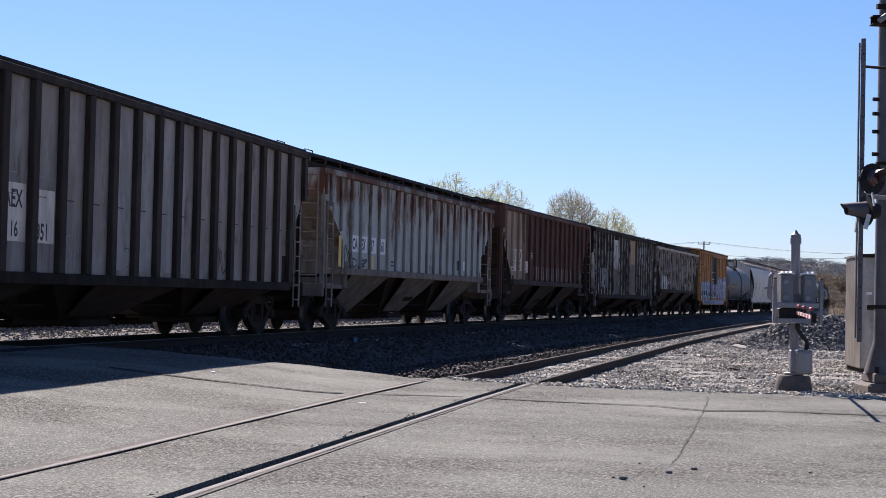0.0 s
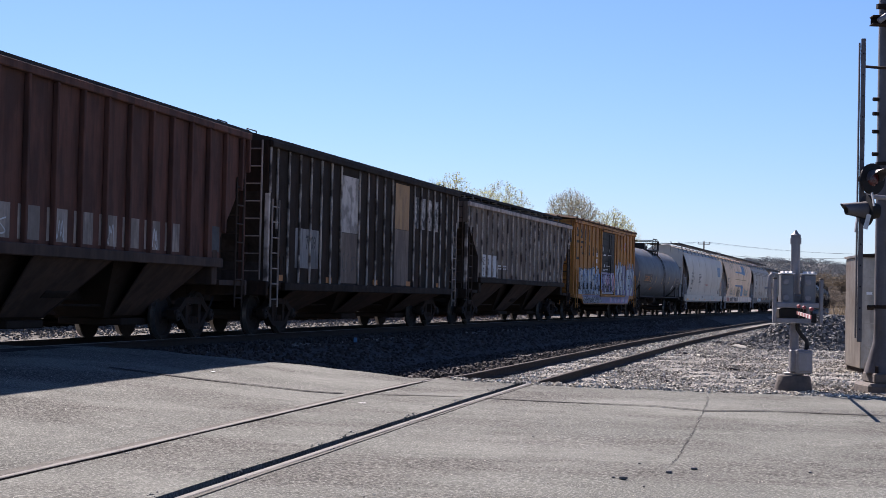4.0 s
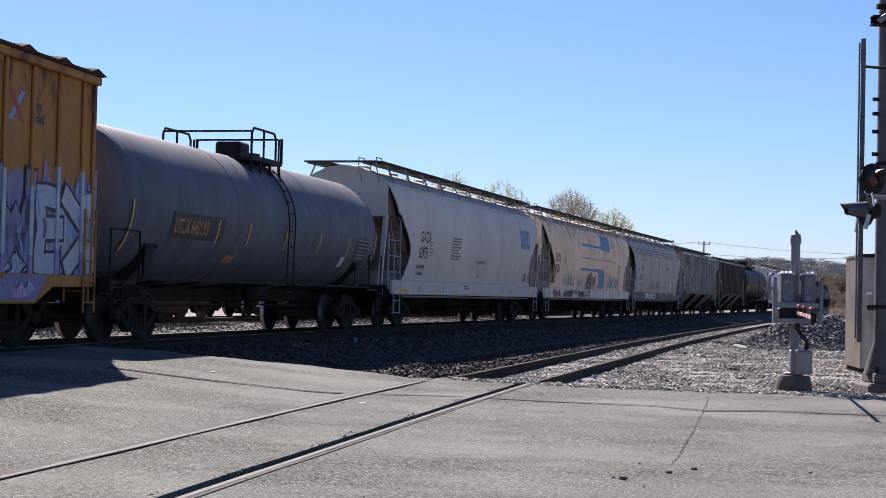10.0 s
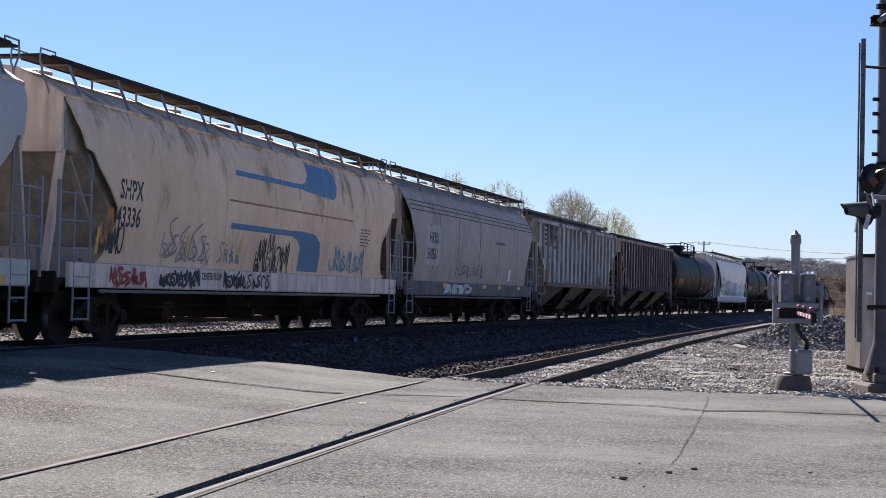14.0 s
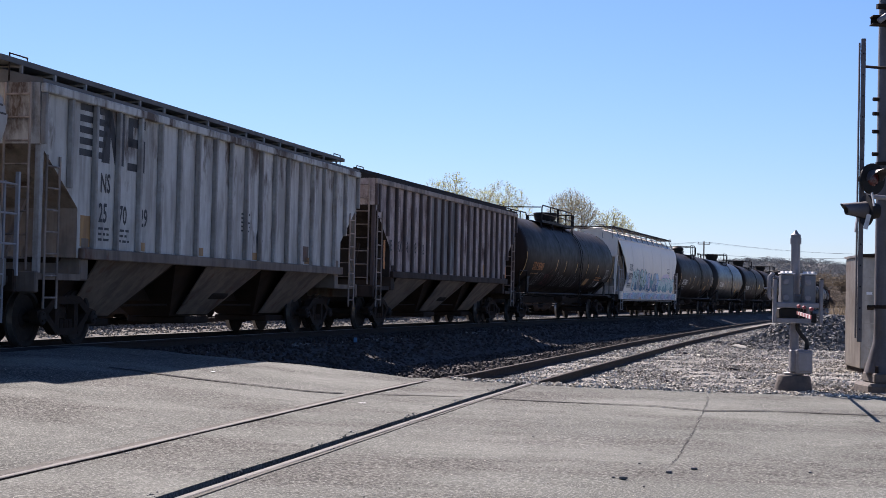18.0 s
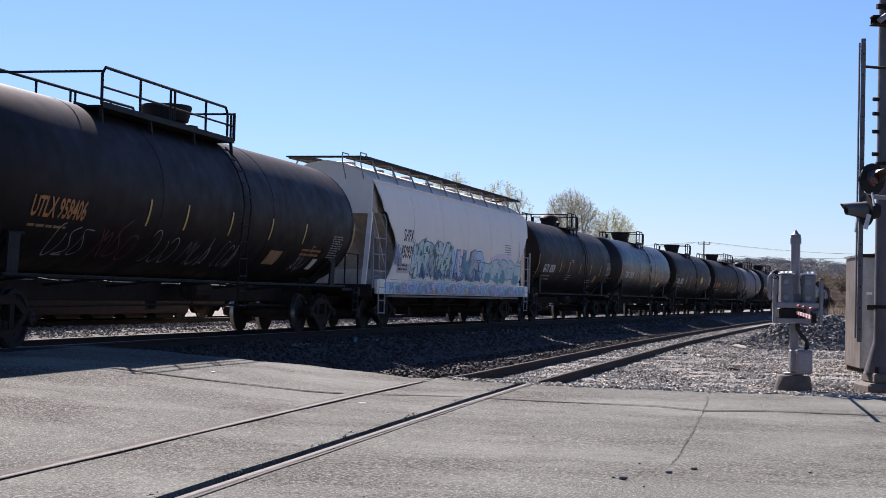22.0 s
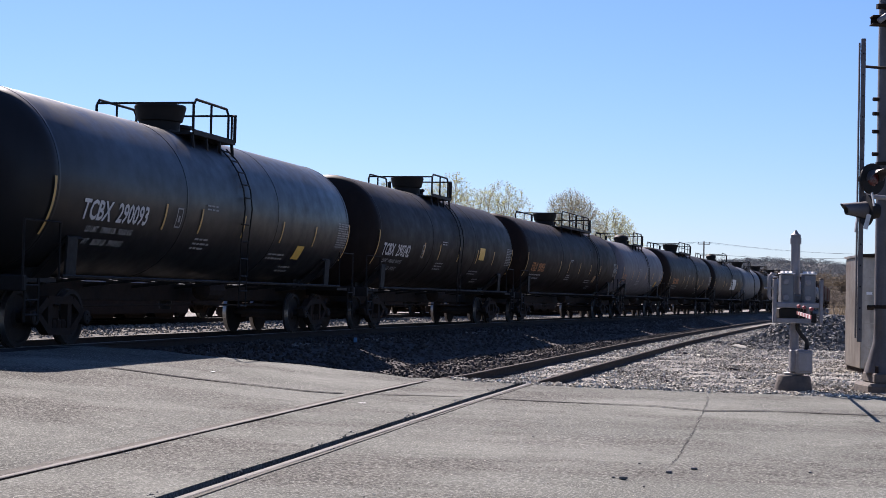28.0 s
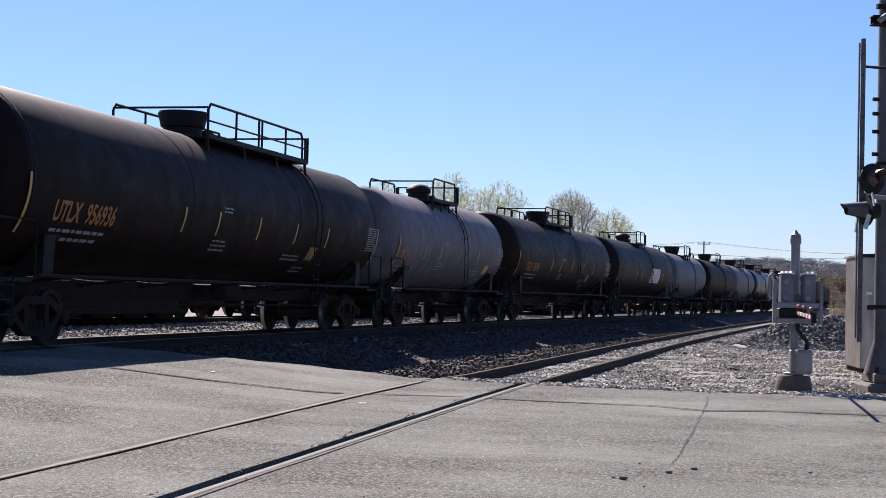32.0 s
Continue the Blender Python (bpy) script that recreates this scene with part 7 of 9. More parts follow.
for x in (-4.0, -0.4, 2.4, 5.4, 8.2):
    patch(c, rect(x, 1.0, x + 0.5, 1.1), M_REFLECT, fs, "yellow_reflector", 0.022)

TANKS = [(278.2, 294.5, "satin black tank car with white lettering", P_TANKBLACK, (-0.4, 1.87), "GATX 80508", -6.6, 1.98, M_LETTER_W, "dome", 0.5),
         (296.6, 313.3, "glossy charcoal tank car with white lettering", P_TANKGLOSS, (-1.25, 1.0), "TCBX 290093", -6.2, 2.06, M_LETTER_W, "bonnet", -0.5),
         (314.9, 331.9, "dusty charcoal tank car with white lettering", P_TANKDARK, (-1.25, 1.0), "TCBX 290242", -6.9, 2.02, M_LETTER_W, "bonnet", -0.5),
         (333.5, 353.5, "rust-dusted black tank car with long platform", P_TANKRUSTY, (-1.4, 4.85), "UTLX 956936", -8.55, 1.98, M_LETTER_O, "bonnet", -0.25),
         (354.8, 368.4, "light grey tank car with orange lettering", P_TANKPALE, (-1.6, 1.4), "UTLX", -6.1, 1.9, M_LETTER_O, "dome", 0.3),
         (369.8, 389.3, "satin black tank car with orange lettering", P_TANKBLACK, (-3.0, 2.2), "UTLX 951051", -7.8, 1.98, M_LETTER_O, "bonnet", 0.0),
         (390.8, 409.3, "dusty black tank car with white patch", P_TANKDARK, (-1.4, 1.6), "", -6, 2, M_LETTER_W, "dome", 0.0),
         (410.8, 425.0, "slate blue tank car", P_TANKGREY, (-1.3, 1.3), "", -6, 2, M_LETTER_W, "bonnet", 0.0),
         (426.5, 441.5, "rust-dusted black tank car", P_TANKRUSTY, (-1.3, 1.3), "", -6, 2, M_LETTER_W, "bonnet", 0.0),
         (443.0, 457.5, "light grey tank car", P_TANKPALE, (-1.3, 1.3), "", -6, 2, M_LETTER_W, "bonnet", 0.0),
         (459.0, 473.0, "glossy charcoal tank car", P_TANKGLOSS, (-1.3, 1.3), "", -6, 2, M_LETTER_W, "bonnet", 0.0),
         (474.5, 489.5, "light grey tank car", P_TANKPALE, (-1.3, 1.3), "", -6, 2, M_LETTER_W, "bonnet", 0.0),
         (491.0, 507.0, "satin black tank car", P_TANKBLACK, (-1.3, 1.3), "", -6, 2, M_LETTER_W, "bonnet", 0.0),
         (508.5, 524.0, "light grey tank car", P_TANKPALE, (-1.3, 1.3), "", -6, 2, M_LETTER_W, "bonnet", 0.0),
         (525.5, 541.0, "slate grey tank car", P_TANKGREY, (-1.3, 1.3), "", -6, 2, M_LETTER_W, "bonnet", 0.0)]
for k, (a, b_, lab, pnt, pl, words, wx, wz, wm, dm, ft) in enumerate(TANKS):
    big = b_ - a > 15.8
    c, f, h = run(tank_car(a, b_, lab, pnt, 1.5 if big else 1.42, 4.12 if big else 4.0, plat=pl, dome=dm, fit=ft, tape=6 if k < 7 else 0), a, b_)
    f2 = lambda x, z: f(x, z) - 0.012
    if words:
        wx -= 0.55 if k in (1, 2) else 0.0
        lettering(c, words.replace(" ", "  "), wx, wz, 0.31, wm, f2, 0.92 if k in (1, 2) else 0.8)
        if k in (1, 2):
            lettering(c, "LD LMT   199800 LB   90600 KG", wx + 0.35, wz - 0.2, 0.095, M_RIBTAG, f2, 0.95)
            lettering(c, "LT WT    86200 LB   39100 KG", wx + 0.3, wz - 0.4, 0.095, M_RIBTAG, f2, 0.95)
            patch(c, [rect(wx + 3.75, wz + 0.02 + 0.09 * i, wx + 3.78, wz + 0.11 + 0.09 * i) for i in range(4)] + [rect(wx + 3.98, wz + 0.02 + 0.09 * i, wx + 4.01, wz + 0.11 + 0.09 * i) for i in range(4)] + [rect(wx + 3.78, wz + 0.02, wx + 3.98, wz + 0.045), rect(wx + 3.78, wz + 0.355, wx + 3.98, wz + 0.38), rect(wx + 3.84, wz + 0.12, wx + 3.92, wz + 0.24)], M_RIBTAG, f2, "framed_code")
        else:
            small_print(c, wx + 0.1, wz - 0.17, 1.9, 1, M_RIBTAG, f2, 0.05, 0.06, 30 + k)
            small_print(c, wx + 0.1, wz - 0.30, 1.9, 1, M_RIBTAG, f2, 0.05, 0.06, 40 + k)
        small_print(c, h - 1.45, 2.62, 0.85, 11, M_RIBTAG, f2, 0.028, 0.028, 50 + k)
        small_print(c, -1.8, 1.9, 0.8, 3, M_RIBTAG, f2, 0.035, 0.05, 60 + k)
        small_print(c, -1.6, 2.55, 0.6, 2, M_RIBTAG, f2, 0.03, 0.04, 80 + k)
        small_print(c, 2.6, 1.75, 1.2, 2, M_RIBTAG, f2, 0.035, 0.05, 70 + k)
        small_print(c, 3.9, 1.5, 0.8, 2, M_RIBTAG, f2, 0.035, 0.05, 90 + k)
        patch(c, [rect(4.2 if k != 2 else 3.15, 1.7 + 0.1 * i + (0.45 if k == 2 else 0), 4.7 if k != 2 else 3.85, 1.8 + 0.1 * i + (0.45 if k == 2 else 0)) for i in range(3 if k != 2 else 4)], M_LETTER_Y if k in (1, 2, 4) else P_TANFADE, f2, "data_plate")
    elif k == 6:
        patch(c, [rect(1.0, 1.9 + 0.2 * i, 4.0, 2.1 + 0.2 * i) for i in range(4)], M_LETTER_W, f2, "white_patch")
for i in range(7):
    a = 542.5 + 18.4 * i
    run(ribbed_hopper(a, a + 17.0, "brownish grey covered hopper car", P_TAUPE if i % 2 else P_BROWN, P_TAUPE if i % 2 else P_BROWN, P_NEARBLACK, P_ROOFDARK, 1.1, 0.0), a, a + 17.0)



# ---- scenery ----
def rocks(name, n, area, size, material, seed, lift=0.3, label="", category="gravel", height=None, parent=None):
    """Crushed stones strewn over an area; area(rng, n) gives x and y."""
    rng = np.random.default_rng(seed)
    x, y = area(rng, n)
    n = len(x)
    z = (height or ground_z)(x, y)
    cube = np.array([(i, j, k) for i in (-1, 1) for j in (-1, 1) for k in (-1, 1)], float)
    v = cube[None] * rng.uniform(0.55, 1.0, (n, 8, 3))
    v *= (rng.uniform(size[0], size[1], (n, 1, 1)) / 2) * rng.uniform(0.6, 1.3, (n, 1, 3))
    ang = rng.uniform(0, 2 * np.pi, (n, 3))
    for ax, (a, b) in enumerate(((1, 2), (0, 2), (0, 1))):
        c, s = np.cos(ang[:, ax])[:, None], np.sin(ang[:, ax])[:, None]
        va, vb = v[:, :, a].copy(), v[:, :, b].copy()
        v[:, :, a], v[:, :, b] = c * va - s * vb, s * va + c * vb
    v[:, :, 0] += x[:, None]
    v[:, :, 1] += y[:, None]
    v[:, :, 2] += (z + lift * size[0] * 0.5)[:, None]
    quads = np.array([(0, 1, 3, 2), (4, 6, 7, 5), (0, 4, 5, 1), (2, 3, 7, 6), (0, 2, 6, 4), (1, 5, 7, 3)])
    f = (quads[None] + (np.arange(n) * 8)[:, None, None]).reshape(-1, 4)
    me = bpy.data.meshes.new(name)
    me.from_pydata(v.reshape(-1, 3).tolist(), [], f.tolist())
    me.materials.append(material)
    ob = new(name, me)
    if parent:
        ob.parent = parent
    return tagged(ob, label, category, kind="stuff")


def beside_siding(rng, n):
    y = ROAD_EDGE - 0.5 + 34 * rng.random(n) ** 1.7
    x = side_x(y) + rng.uniform(-0.6, 11.0, n)
    keep = (np.abs(np.abs(x - side_x(y)) - 0.754) > 0.14) & (y > ROAD_EDGE - 0.1 * np.clip(x - 2, 0, 6) + 0.03)
    return x[keep], y[keep]


def main_shoulder(rng, n):
    s = 24.5 + 85 * rng.random(n) ** 1.5
    q = rng.uniform(0.9, 6.9, n)
    x, y, h = main_at(s)
    x, y = x + q * np.cos(h), y - q * np.sin(h)
    keep = (y > ROAD_EDGE + 0.1) & (x < side_x(y) - 0.84)
    return x[keep], y[keep]


def between_tracks(rng, n):
    s = 22 + 75 * rng.random(n) ** 1.3
    q = rng.uniform(-12.0, -0.9, n)
    x, y, h = main_at(s)
    x, y = x + q * np.cos(h), y - q * np.sin(h)
    keep = (np.abs(np.abs(q + 8.5) - 0.754) > 0.1) & (y > ROAD_EDGE + 0.1)
    return x[keep], y[keep]


def far_siding(rng, n):
    y = rng.uniform(44, 92, n)
    x = side_x(y) + rng.uniform(-0.65, 7.0, n)
    keep = np.abs(np.abs(x - side_x(y)) - 0.754) > 0.12
    return x[keep], y[keep]


def dirt_patches(rng, n):
    """Uneven drifts of dark grit: along the road edge, beside the rail and at the foot of the heap."""
    y = ROAD_EDGE - 0.4 + 27 * rng.random(n) ** 1.6
    x = side_x(y) + rng.uniform(0.95, 9.5, n)
    drift = np.sin(x * 1.9 + 1.3 * np.sin(y * 0.55)) + np.sin(y * 0.8 + 2.0 * np.sin(x * 0.7)) + 1.3 * (y < ROAD_EDGE + 0.9)
    keep = (drift + 0.5 * rng.normal(size=n) > 0.75) & (y > ROAD_EDGE - 0.1 * np.clip(x - 2, 0, 6) + 0.03)
    return x[keep], y[keep]


rocks("loose_gravel", 40000, beside_siding, (0.018, 0.056), M_STONE, 1, label="pale grey crushed stone strewn beside the siding")
rocks("loose_gravel", 11000, far_siding, (0.04, 0.085), M_STONE, 6, 0.6, label="pale grey crushed stone round the far siding")
rocks("dark_grit", 15000, dirt_patches, (0.014, 0.045), M_DIRT, 7, 0.8, label="drifts of dark brown grit on the pale gravel", category="grit")
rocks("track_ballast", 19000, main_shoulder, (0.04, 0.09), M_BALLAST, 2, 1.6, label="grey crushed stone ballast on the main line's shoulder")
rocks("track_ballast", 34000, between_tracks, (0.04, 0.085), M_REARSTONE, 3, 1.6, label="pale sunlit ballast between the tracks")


def stone_bed(q0, q1, material, label):
    """A bed of fine stone along the main line between two distances from its centre line, ending at the siding."""
    g, vs, n = Geo(), [], 14
    line = np.arange(14.0, 190.0, 0.5)
    for s in line:
        x0, y0, h = main_at(s)
        far_q = max(q0 + 1.2, min(q1, (float(side_x(y0)) - 0.95 - x0) / math.cos(h)))
        for k in range(n):
            q = q0 + (far_q - q0) * k / (n - 1)
            x, y = x0 + q * math.cos(h), y0 - q * math.sin(h)
            z = float(ground_z(np.array(x), np.array(y)))
            vs.append((x, y, z + (0.026 if y > ROAD_EDGE + 0.35 else -0.05)))
    m = len(line)
    g.add(vs, [(j * n + i, j * n + i + 1, (j + 1) * n + i + 1, (j + 1) * n + i) for j in range(m - 1) for i in range(n - 1)])
    return tagged(part("stone_bed", g, material, smooth=60), label, "ground", kind="structure")


# The near bed carries the shade of the train in its colour.
stone_bed(-2.0, 5.6, M_SHOULDER, "main line stone bed, coloured dark for the shade of the train")
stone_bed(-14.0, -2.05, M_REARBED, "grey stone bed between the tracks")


def mound(x, y):
    """Height of the heap of dark stone behind the gate."""
    a = np.exp(-(((x - 13.0) / 2.2) ** 2 + ((y - 54.0) / 2.4) ** 2) ** 1.5)
    b = np.exp(-(((x - 15.8) / 2.6) ** 2 + ((y - 56.0) / 2.4) ** 2) ** 1.5)
    return ground_z(x, y) + 1.08 * np.maximum(a, b * 0.95)


pile = tagged(part("stone_mound", sheet(np.arange(10.0, 19.2, 0.3), np.arange(50.2, 60.2, 0.3), lambda x, y: mound(x, y) - 0.03), M_DARKSTONE, smooth=60), "heap of coarse dark grey stone beside the siding", "stone heap")
tagged(rocks("coarse_stone", 17000, lambda r, n: (r.uniform(10.2, 19.0, n), r.uniform(50.4, 59.5, n)), (0.055, 0.14), M_DARKSTONE, 4, label="coarse dark stones lying on the heap", category="stones", height=mound), kind="stuff")

# ties of the main line and of the track behind it
tie = Geo().box(-0.11, -1.3, -0.33, 0.11, 1.3, -0.168, c=0.015).mesh("tie", [M_TIE])
bed = thing("main_line_ties", "dark creosoted timber ties under the main line", "railway ties", kind="structure")
for s in np.arange(26.8, 95.0, 0.54):
    x, y, h = main_at(s)
    part("tie", tie, M_TIE, bed, at=(x, y, 0), rz=math.pi / 2 - h)
bed2 = thing("rear_track_ties", "weathered timber ties of the track behind", "railway ties", kind="structure")
for s in np.arange(26.8, 90.0, 0.58):
    x, y, h = main_at(s)
    part("tie", tie, M_TIE, bed2, at=(x - 8.5 * math.cos(h), y + 8.5 * math.sin(h), 0), rz=math.pi / 2 - h)
bed3 = thing("siding_ties", "half-buried timber ties of the siding", "railway ties", kind="structure")
for y in np.arange(27.2, 70.0, 0.56):
    h = math.atan2(float(side_x(y + 0.5) - side_x(y - 0.5)), 1.0)
    part("tie", tie, M_TIE, bed3, at=(float(side_x(y)), y, SIDING_TOP - 0.004), rz=math.pi / 2 - h)


def road_line(points, width, name, label, seed, wobble=0.02, fine=0.12):
    """A narrow dark line or crack lying along points on the road."""
    rnd = random.Random(seed)
    dense = []
    for a, b in zip(points, points[1:]):
        d = math.hypot(b[0] - a[0], b[1] - a[1])
        for i in range(max(1, int(d / fine))):
            u = i / max(1, int(d / fine))
            dense.append((a[0] + (b[0] - a[0]) * u + rnd.uniform(-wobble, wobble), a[1] + (b[1] - a[1]) * u + rnd.uniform(-wobble, wobble)))
    dense.append(points[-1])
    g, vs = Geo(), []
    for i, (x, y) in enumerate(dense):
        a, b = dense[max(0, i - 1)], dense[min(len(dense) - 1, i + 1)]
        d = Vector((b[0] - a[0], b[1] - a[1])).normalized()
        w = width * rnd.uniform(0.6, 1.3) / 2
        for k in (-w, w):
            px, py = x - d.y * k, y + d.x * k
            vs.append((px, py, float(road_z(np.array(px), np.array(py))) + 0.010))
    g.add(vs, [(2 * i, 2 * i + 1, 2 * i + 3, 2 * i + 2) for i in range(len(dense) - 1)])
    return tagged(part(name, g, M_RUBBER), label, "road seam", kind="structure")


road_line([(-4.491, 21.44), (-3.276, 21.194), (-2.426, 21.248), (-1.812, 21.26), (-1.3, 21.48)], 0.12, "road_seam", "dark line across the asphalt", 1, 0.008, 0.5)
road_line([(-1.013, 21.574), (0.051, 21.948), (0.347, 21.995)], 0.07, "road_seam", "dark line between the siding rails", 4, 0.008, 0.5)
road_line([(0.633, 21.976), (1.523, 21.941), (2.977, 21.791), (3.549, 21.202), (4.384, 21.539), (5.781, 21.342), (6.007, 21.342), (10.125, 20.867)], 0.085, "road_seam", "dark line across the asphalt", 2, 0.008, 0.5)
road_line([(4.093, 24.145), (3.671, 21.922), (3.206, 19.61), (2.871, 17.962), (2.57, 16.553), (2.389, 15.635), (2.185, 14.803)], 0.009, "road_crack", "jagged crack across the asphalt", 3, 0.02, 0.12)


def rail_crumbs(rng, n):
    y = 9.0 + 16.0 * rng.random(n) ** 1.2
    w = rng.choice([-0.63, 0.60, -0.80, 0.80, 0.58], n) + rng.normal(0, 0.035, n)
    keep = np.sin(y * 2.3 + w * 5) + np.sin(y * 5.1) + 0.6 * rng.standard_normal(n) > 0.7
    return (side_x(y) + w)[keep], y[keep]


def verge_dirt(rng, n):
    x = rng.uniform(1.6, 5.5, n)
    y = 11.0 + 1.55 * rng.random(n) + 0.25 * np.sin(x * 3)
    return x, y


def far_edge(rng, n):
    x = rng.uniform(0.2, 9, n)
    return x, ROAD_EDGE - 0.1 * np.clip(x - 2, 0, 6) + rng.normal(0.0, 0.16, n)


def loose_grit(rng, n):
    y = 8.5 + 15 * rng.random(n)
    return rng.uniform(-0.32, 0.32, n) * y, y


rocks("crumbled_asphalt", 1800, rail_crumbs, (0.006, 0.02), M_DARKSTONE, 31, label="crumbled black asphalt along the siding rails", category="debris", height=road_z)
rocks("verge_dirt", 1500, verge_dirt, (0.004, 0.014), M_DARKSTONE, 32, label="dark soil crumbs at the near edge of the road", category="debris", height=road_z)
rocks("edge_gravel", 1500, far_edge, (0.02, 0.06), M_STONE, 33, label="loose stones on the broken road edge", category="gravel", height=road_z)
rocks("loose_grit", 700, loose_grit, (0.004, 0.010), M_STONE, 34, label="fine pale grit lying on the asphalt", category="gravel", height=road_z)
for i, (x, y, r) in enumerate([(1.861, 14.662, 0.013), (2.043, 14.027, 0.026), (2.313, 14.35, 0.027), (1.571, 13.452, 0.03), (1.498, 13.546, 0.014), (3.37, 14.38, 0.016), (1.413, 14.229, 0.008), (1.008, 16.961, 0.008), (1.687, 12.991, 0.01)]):
    rnd = random.Random(i)
    g = Geo().lathe([(-0.4 * r, 0.7 * r), (0.0, 1.2 * r), (0.5 * r, 1.0 * r), (0.8 * r, 0.3 * r)], 7, "z")
    g.v = [(a * rnd.uniform(0.8, 1.3), b * rnd.uniform(0.8, 1.2), c_) for a, b, c_ in g.v]
    tagged(part("clod", g, M_DARKSTONE, at=(x, y, float(road_z(np.array(x), np.array(y))) + 0.3 * r)), "small dark clod of dirt on the asphalt", "clod", "clods on the road")


for i, (x, y, r) in enumerate([(6.5, 35.2, 0.06), (5.9, 31.0, 0.05), (7.1, 46.0, 0.06), (4.3, 30.0, 0.035), (3.9, 34.0, 0.035), (6.9, 29.0, 0.03)]):
    rnd = random.Random(40 + i)
    g = Geo().lathe([(-0.4 * r, 0.7 * r), (0.0, 1.2 * r), (0.35 * r, 0.9 * r), (0.6 * r, 0.3 * r)], 8, "z")
    g.v = [(a * rnd.uniform(0.9, 1.8), b * rnd.uniform(0.6, 1.2), c_ * rnd.uniform(0.7, 1.3)) for a, b, c_ in g.v]
    tagged(part("clod", g, M_RUBBER, at=(x, y, float(ground_z(np.array(x), np.array(y))) + 0.4 * r)), "black clod of broken asphalt on the gravel", "clod", "clods on the gravel")
for x, y, a in ((-0.977, 20.052, 20), (-3.225, 22.478, 70)):
    zz = float(road_z(np.array(x), np.array(y)))
    tagged(part("paper_scrap", Geo().box(-0.045, -0.02, 0.008, 0.045, 0.022, 0.014, c=0.002), M_WHITE, at=(x, y, zz), rz=radians(a)), "small white scrap of paper on the asphalt", "litter", "litter on the road")
tagged(part("rail_marker", Geo().box(-0.04, -0.03, -0.2, 0.04, 0.03, -0.09, c=0.01), M_BLUE, at=(-2.02, 37.4, 0)), "small blue marker beside the main line rail", "marker")
sign = thing("speed_sign", "small orange speed sign on a short post behind the tracks", "sign", m=pose(2.65, 75.0, 0))
part("post", Geo().box(-0.03, -0.02, -0.75, 0.03, 0.02, 0.30), M_GALV, sign)
plate = part("plate", Geo().lathe([(-0.05, 0.21), (-0.03, 0.21)], 16, "y"), M_LETTER_O, sign, "orange round plate", at=(0, 0, 0.46))
vs_, fs_ = glyphs("40")
g = Geo().add([(v.x * 0.32 - 0.18, -0.055, v.y * 0.32 - 0.11) for v in vs_], fs_)
part("number", g, M_LETTER_K, plate)


# ---- crossing gate ----
GX0, GY0, GZ0 = 6.08, 27.25, float(ground_z(np.array(6.08), np.array(27.25)))
gate = thing("crossing_gate", "grey crossing gate mechanism on a concrete foot, arm lowered", "crossing gate", m=pose(GX0, GY0, 0))
part("concrete_foot", Geo().lathe([(GZ0 - 0.15, 0.33), (GZ0 + 0.05, 0.32), (GZ0 + 0.25, 0.28), (GZ0 + 0.27, 0.26)], 20, "z"), M_CONC, gate, "dirty round concrete foot", smooth=40)
part("foot_flange", Geo().lathe([(-0.27, 0.17), (-0.24, 0.17), (-0.22, 0.11), (-0.15, 0.10)], 16, "z"), M_GALV, gate, smooth=40)
mast = part("mast", Geo().lathe([(-0.26, 0.078), (2.02, 0.078)], 20, "z"), M_GALV, gate, "galvanised steel mast", smooth=40)
part("mast_collar", Geo().lathe([(1.98, 0.079), (1.98, 0.095), (2.08, 0.095), (2.08, 0.079)], 20, "z"), M_GALV, mast, smooth=40)
part("mast_cap", Geo().lathe([(2.08, 0.085), (2.14, 0.085), (2.16, 0.05), (2.22, 0.012)], 16, "z"), M_GALV, mast, smooth=40)
jb = part("junction_box", Geo().box(-0.02, -0.30, -0.24, 0.25, -0.08, 0.17, c=0.02).box(-0.10, -0.20, -0.22, 0.0, -0.06, 0.16, c=0.015), M_GALV, gate, "grey ribbed junction box")
part("box_lid", Geo().box(0.01, -0.325, -0.2, 0.22, -0.302, 0.13, c=0.01), M_GALV, jb)
part("conduit", Geo().tube([(0.02, -0.14, 0.62), (0.02, -0.16, 0.52), (0.08, -0.18, 0.42), (0.17, -0.18, 0.32), (0.18, -0.17, 0.22), (0.16, -0.17, 0.15)], 0.038, 8), M_RUBBER, gate, "black flexible conduit", smooth=40)
part("mech_case", Geo().box(-0.24, -0.1, 0.70, 0.24, 0.26, 1.12, c=0.03), M_CASE, gate, "blue-grey gate machine case")
for x0, x1 in ((-0.31, -0.09), (0.07, 0.28)):
    w = part("counterweight", Geo().box(x0, -0.34, 0.90, x1, -0.12, 1.45, c=0.02), M_CASE, gate, "blue-grey counterweight plate")
    for z in (1.05, 1.32):
        me = Geo().lathe([(-0.02, 0.045), (0.0, 0.055)], 14, "y")
        part("bolt", me, M_GALV, w, at=((x0 + x1) / 2 - 0.03, -0.342, z))
    part("white_bracket", Geo().box(x0 - 0.01, -0.36, 1.453, x1 + 0.01, -0.10, 1.472, c=0.004), M_WHITE, w)
    for k in range(3):
        part("white_tab", Geo().box(-0.012, -0.35, 1.473, 0.012, -0.12, 1.505), M_WHITE, w, at=(x0 + 0.04 + k * (x1 - x0 - 0.08) / 2, 0, 0))
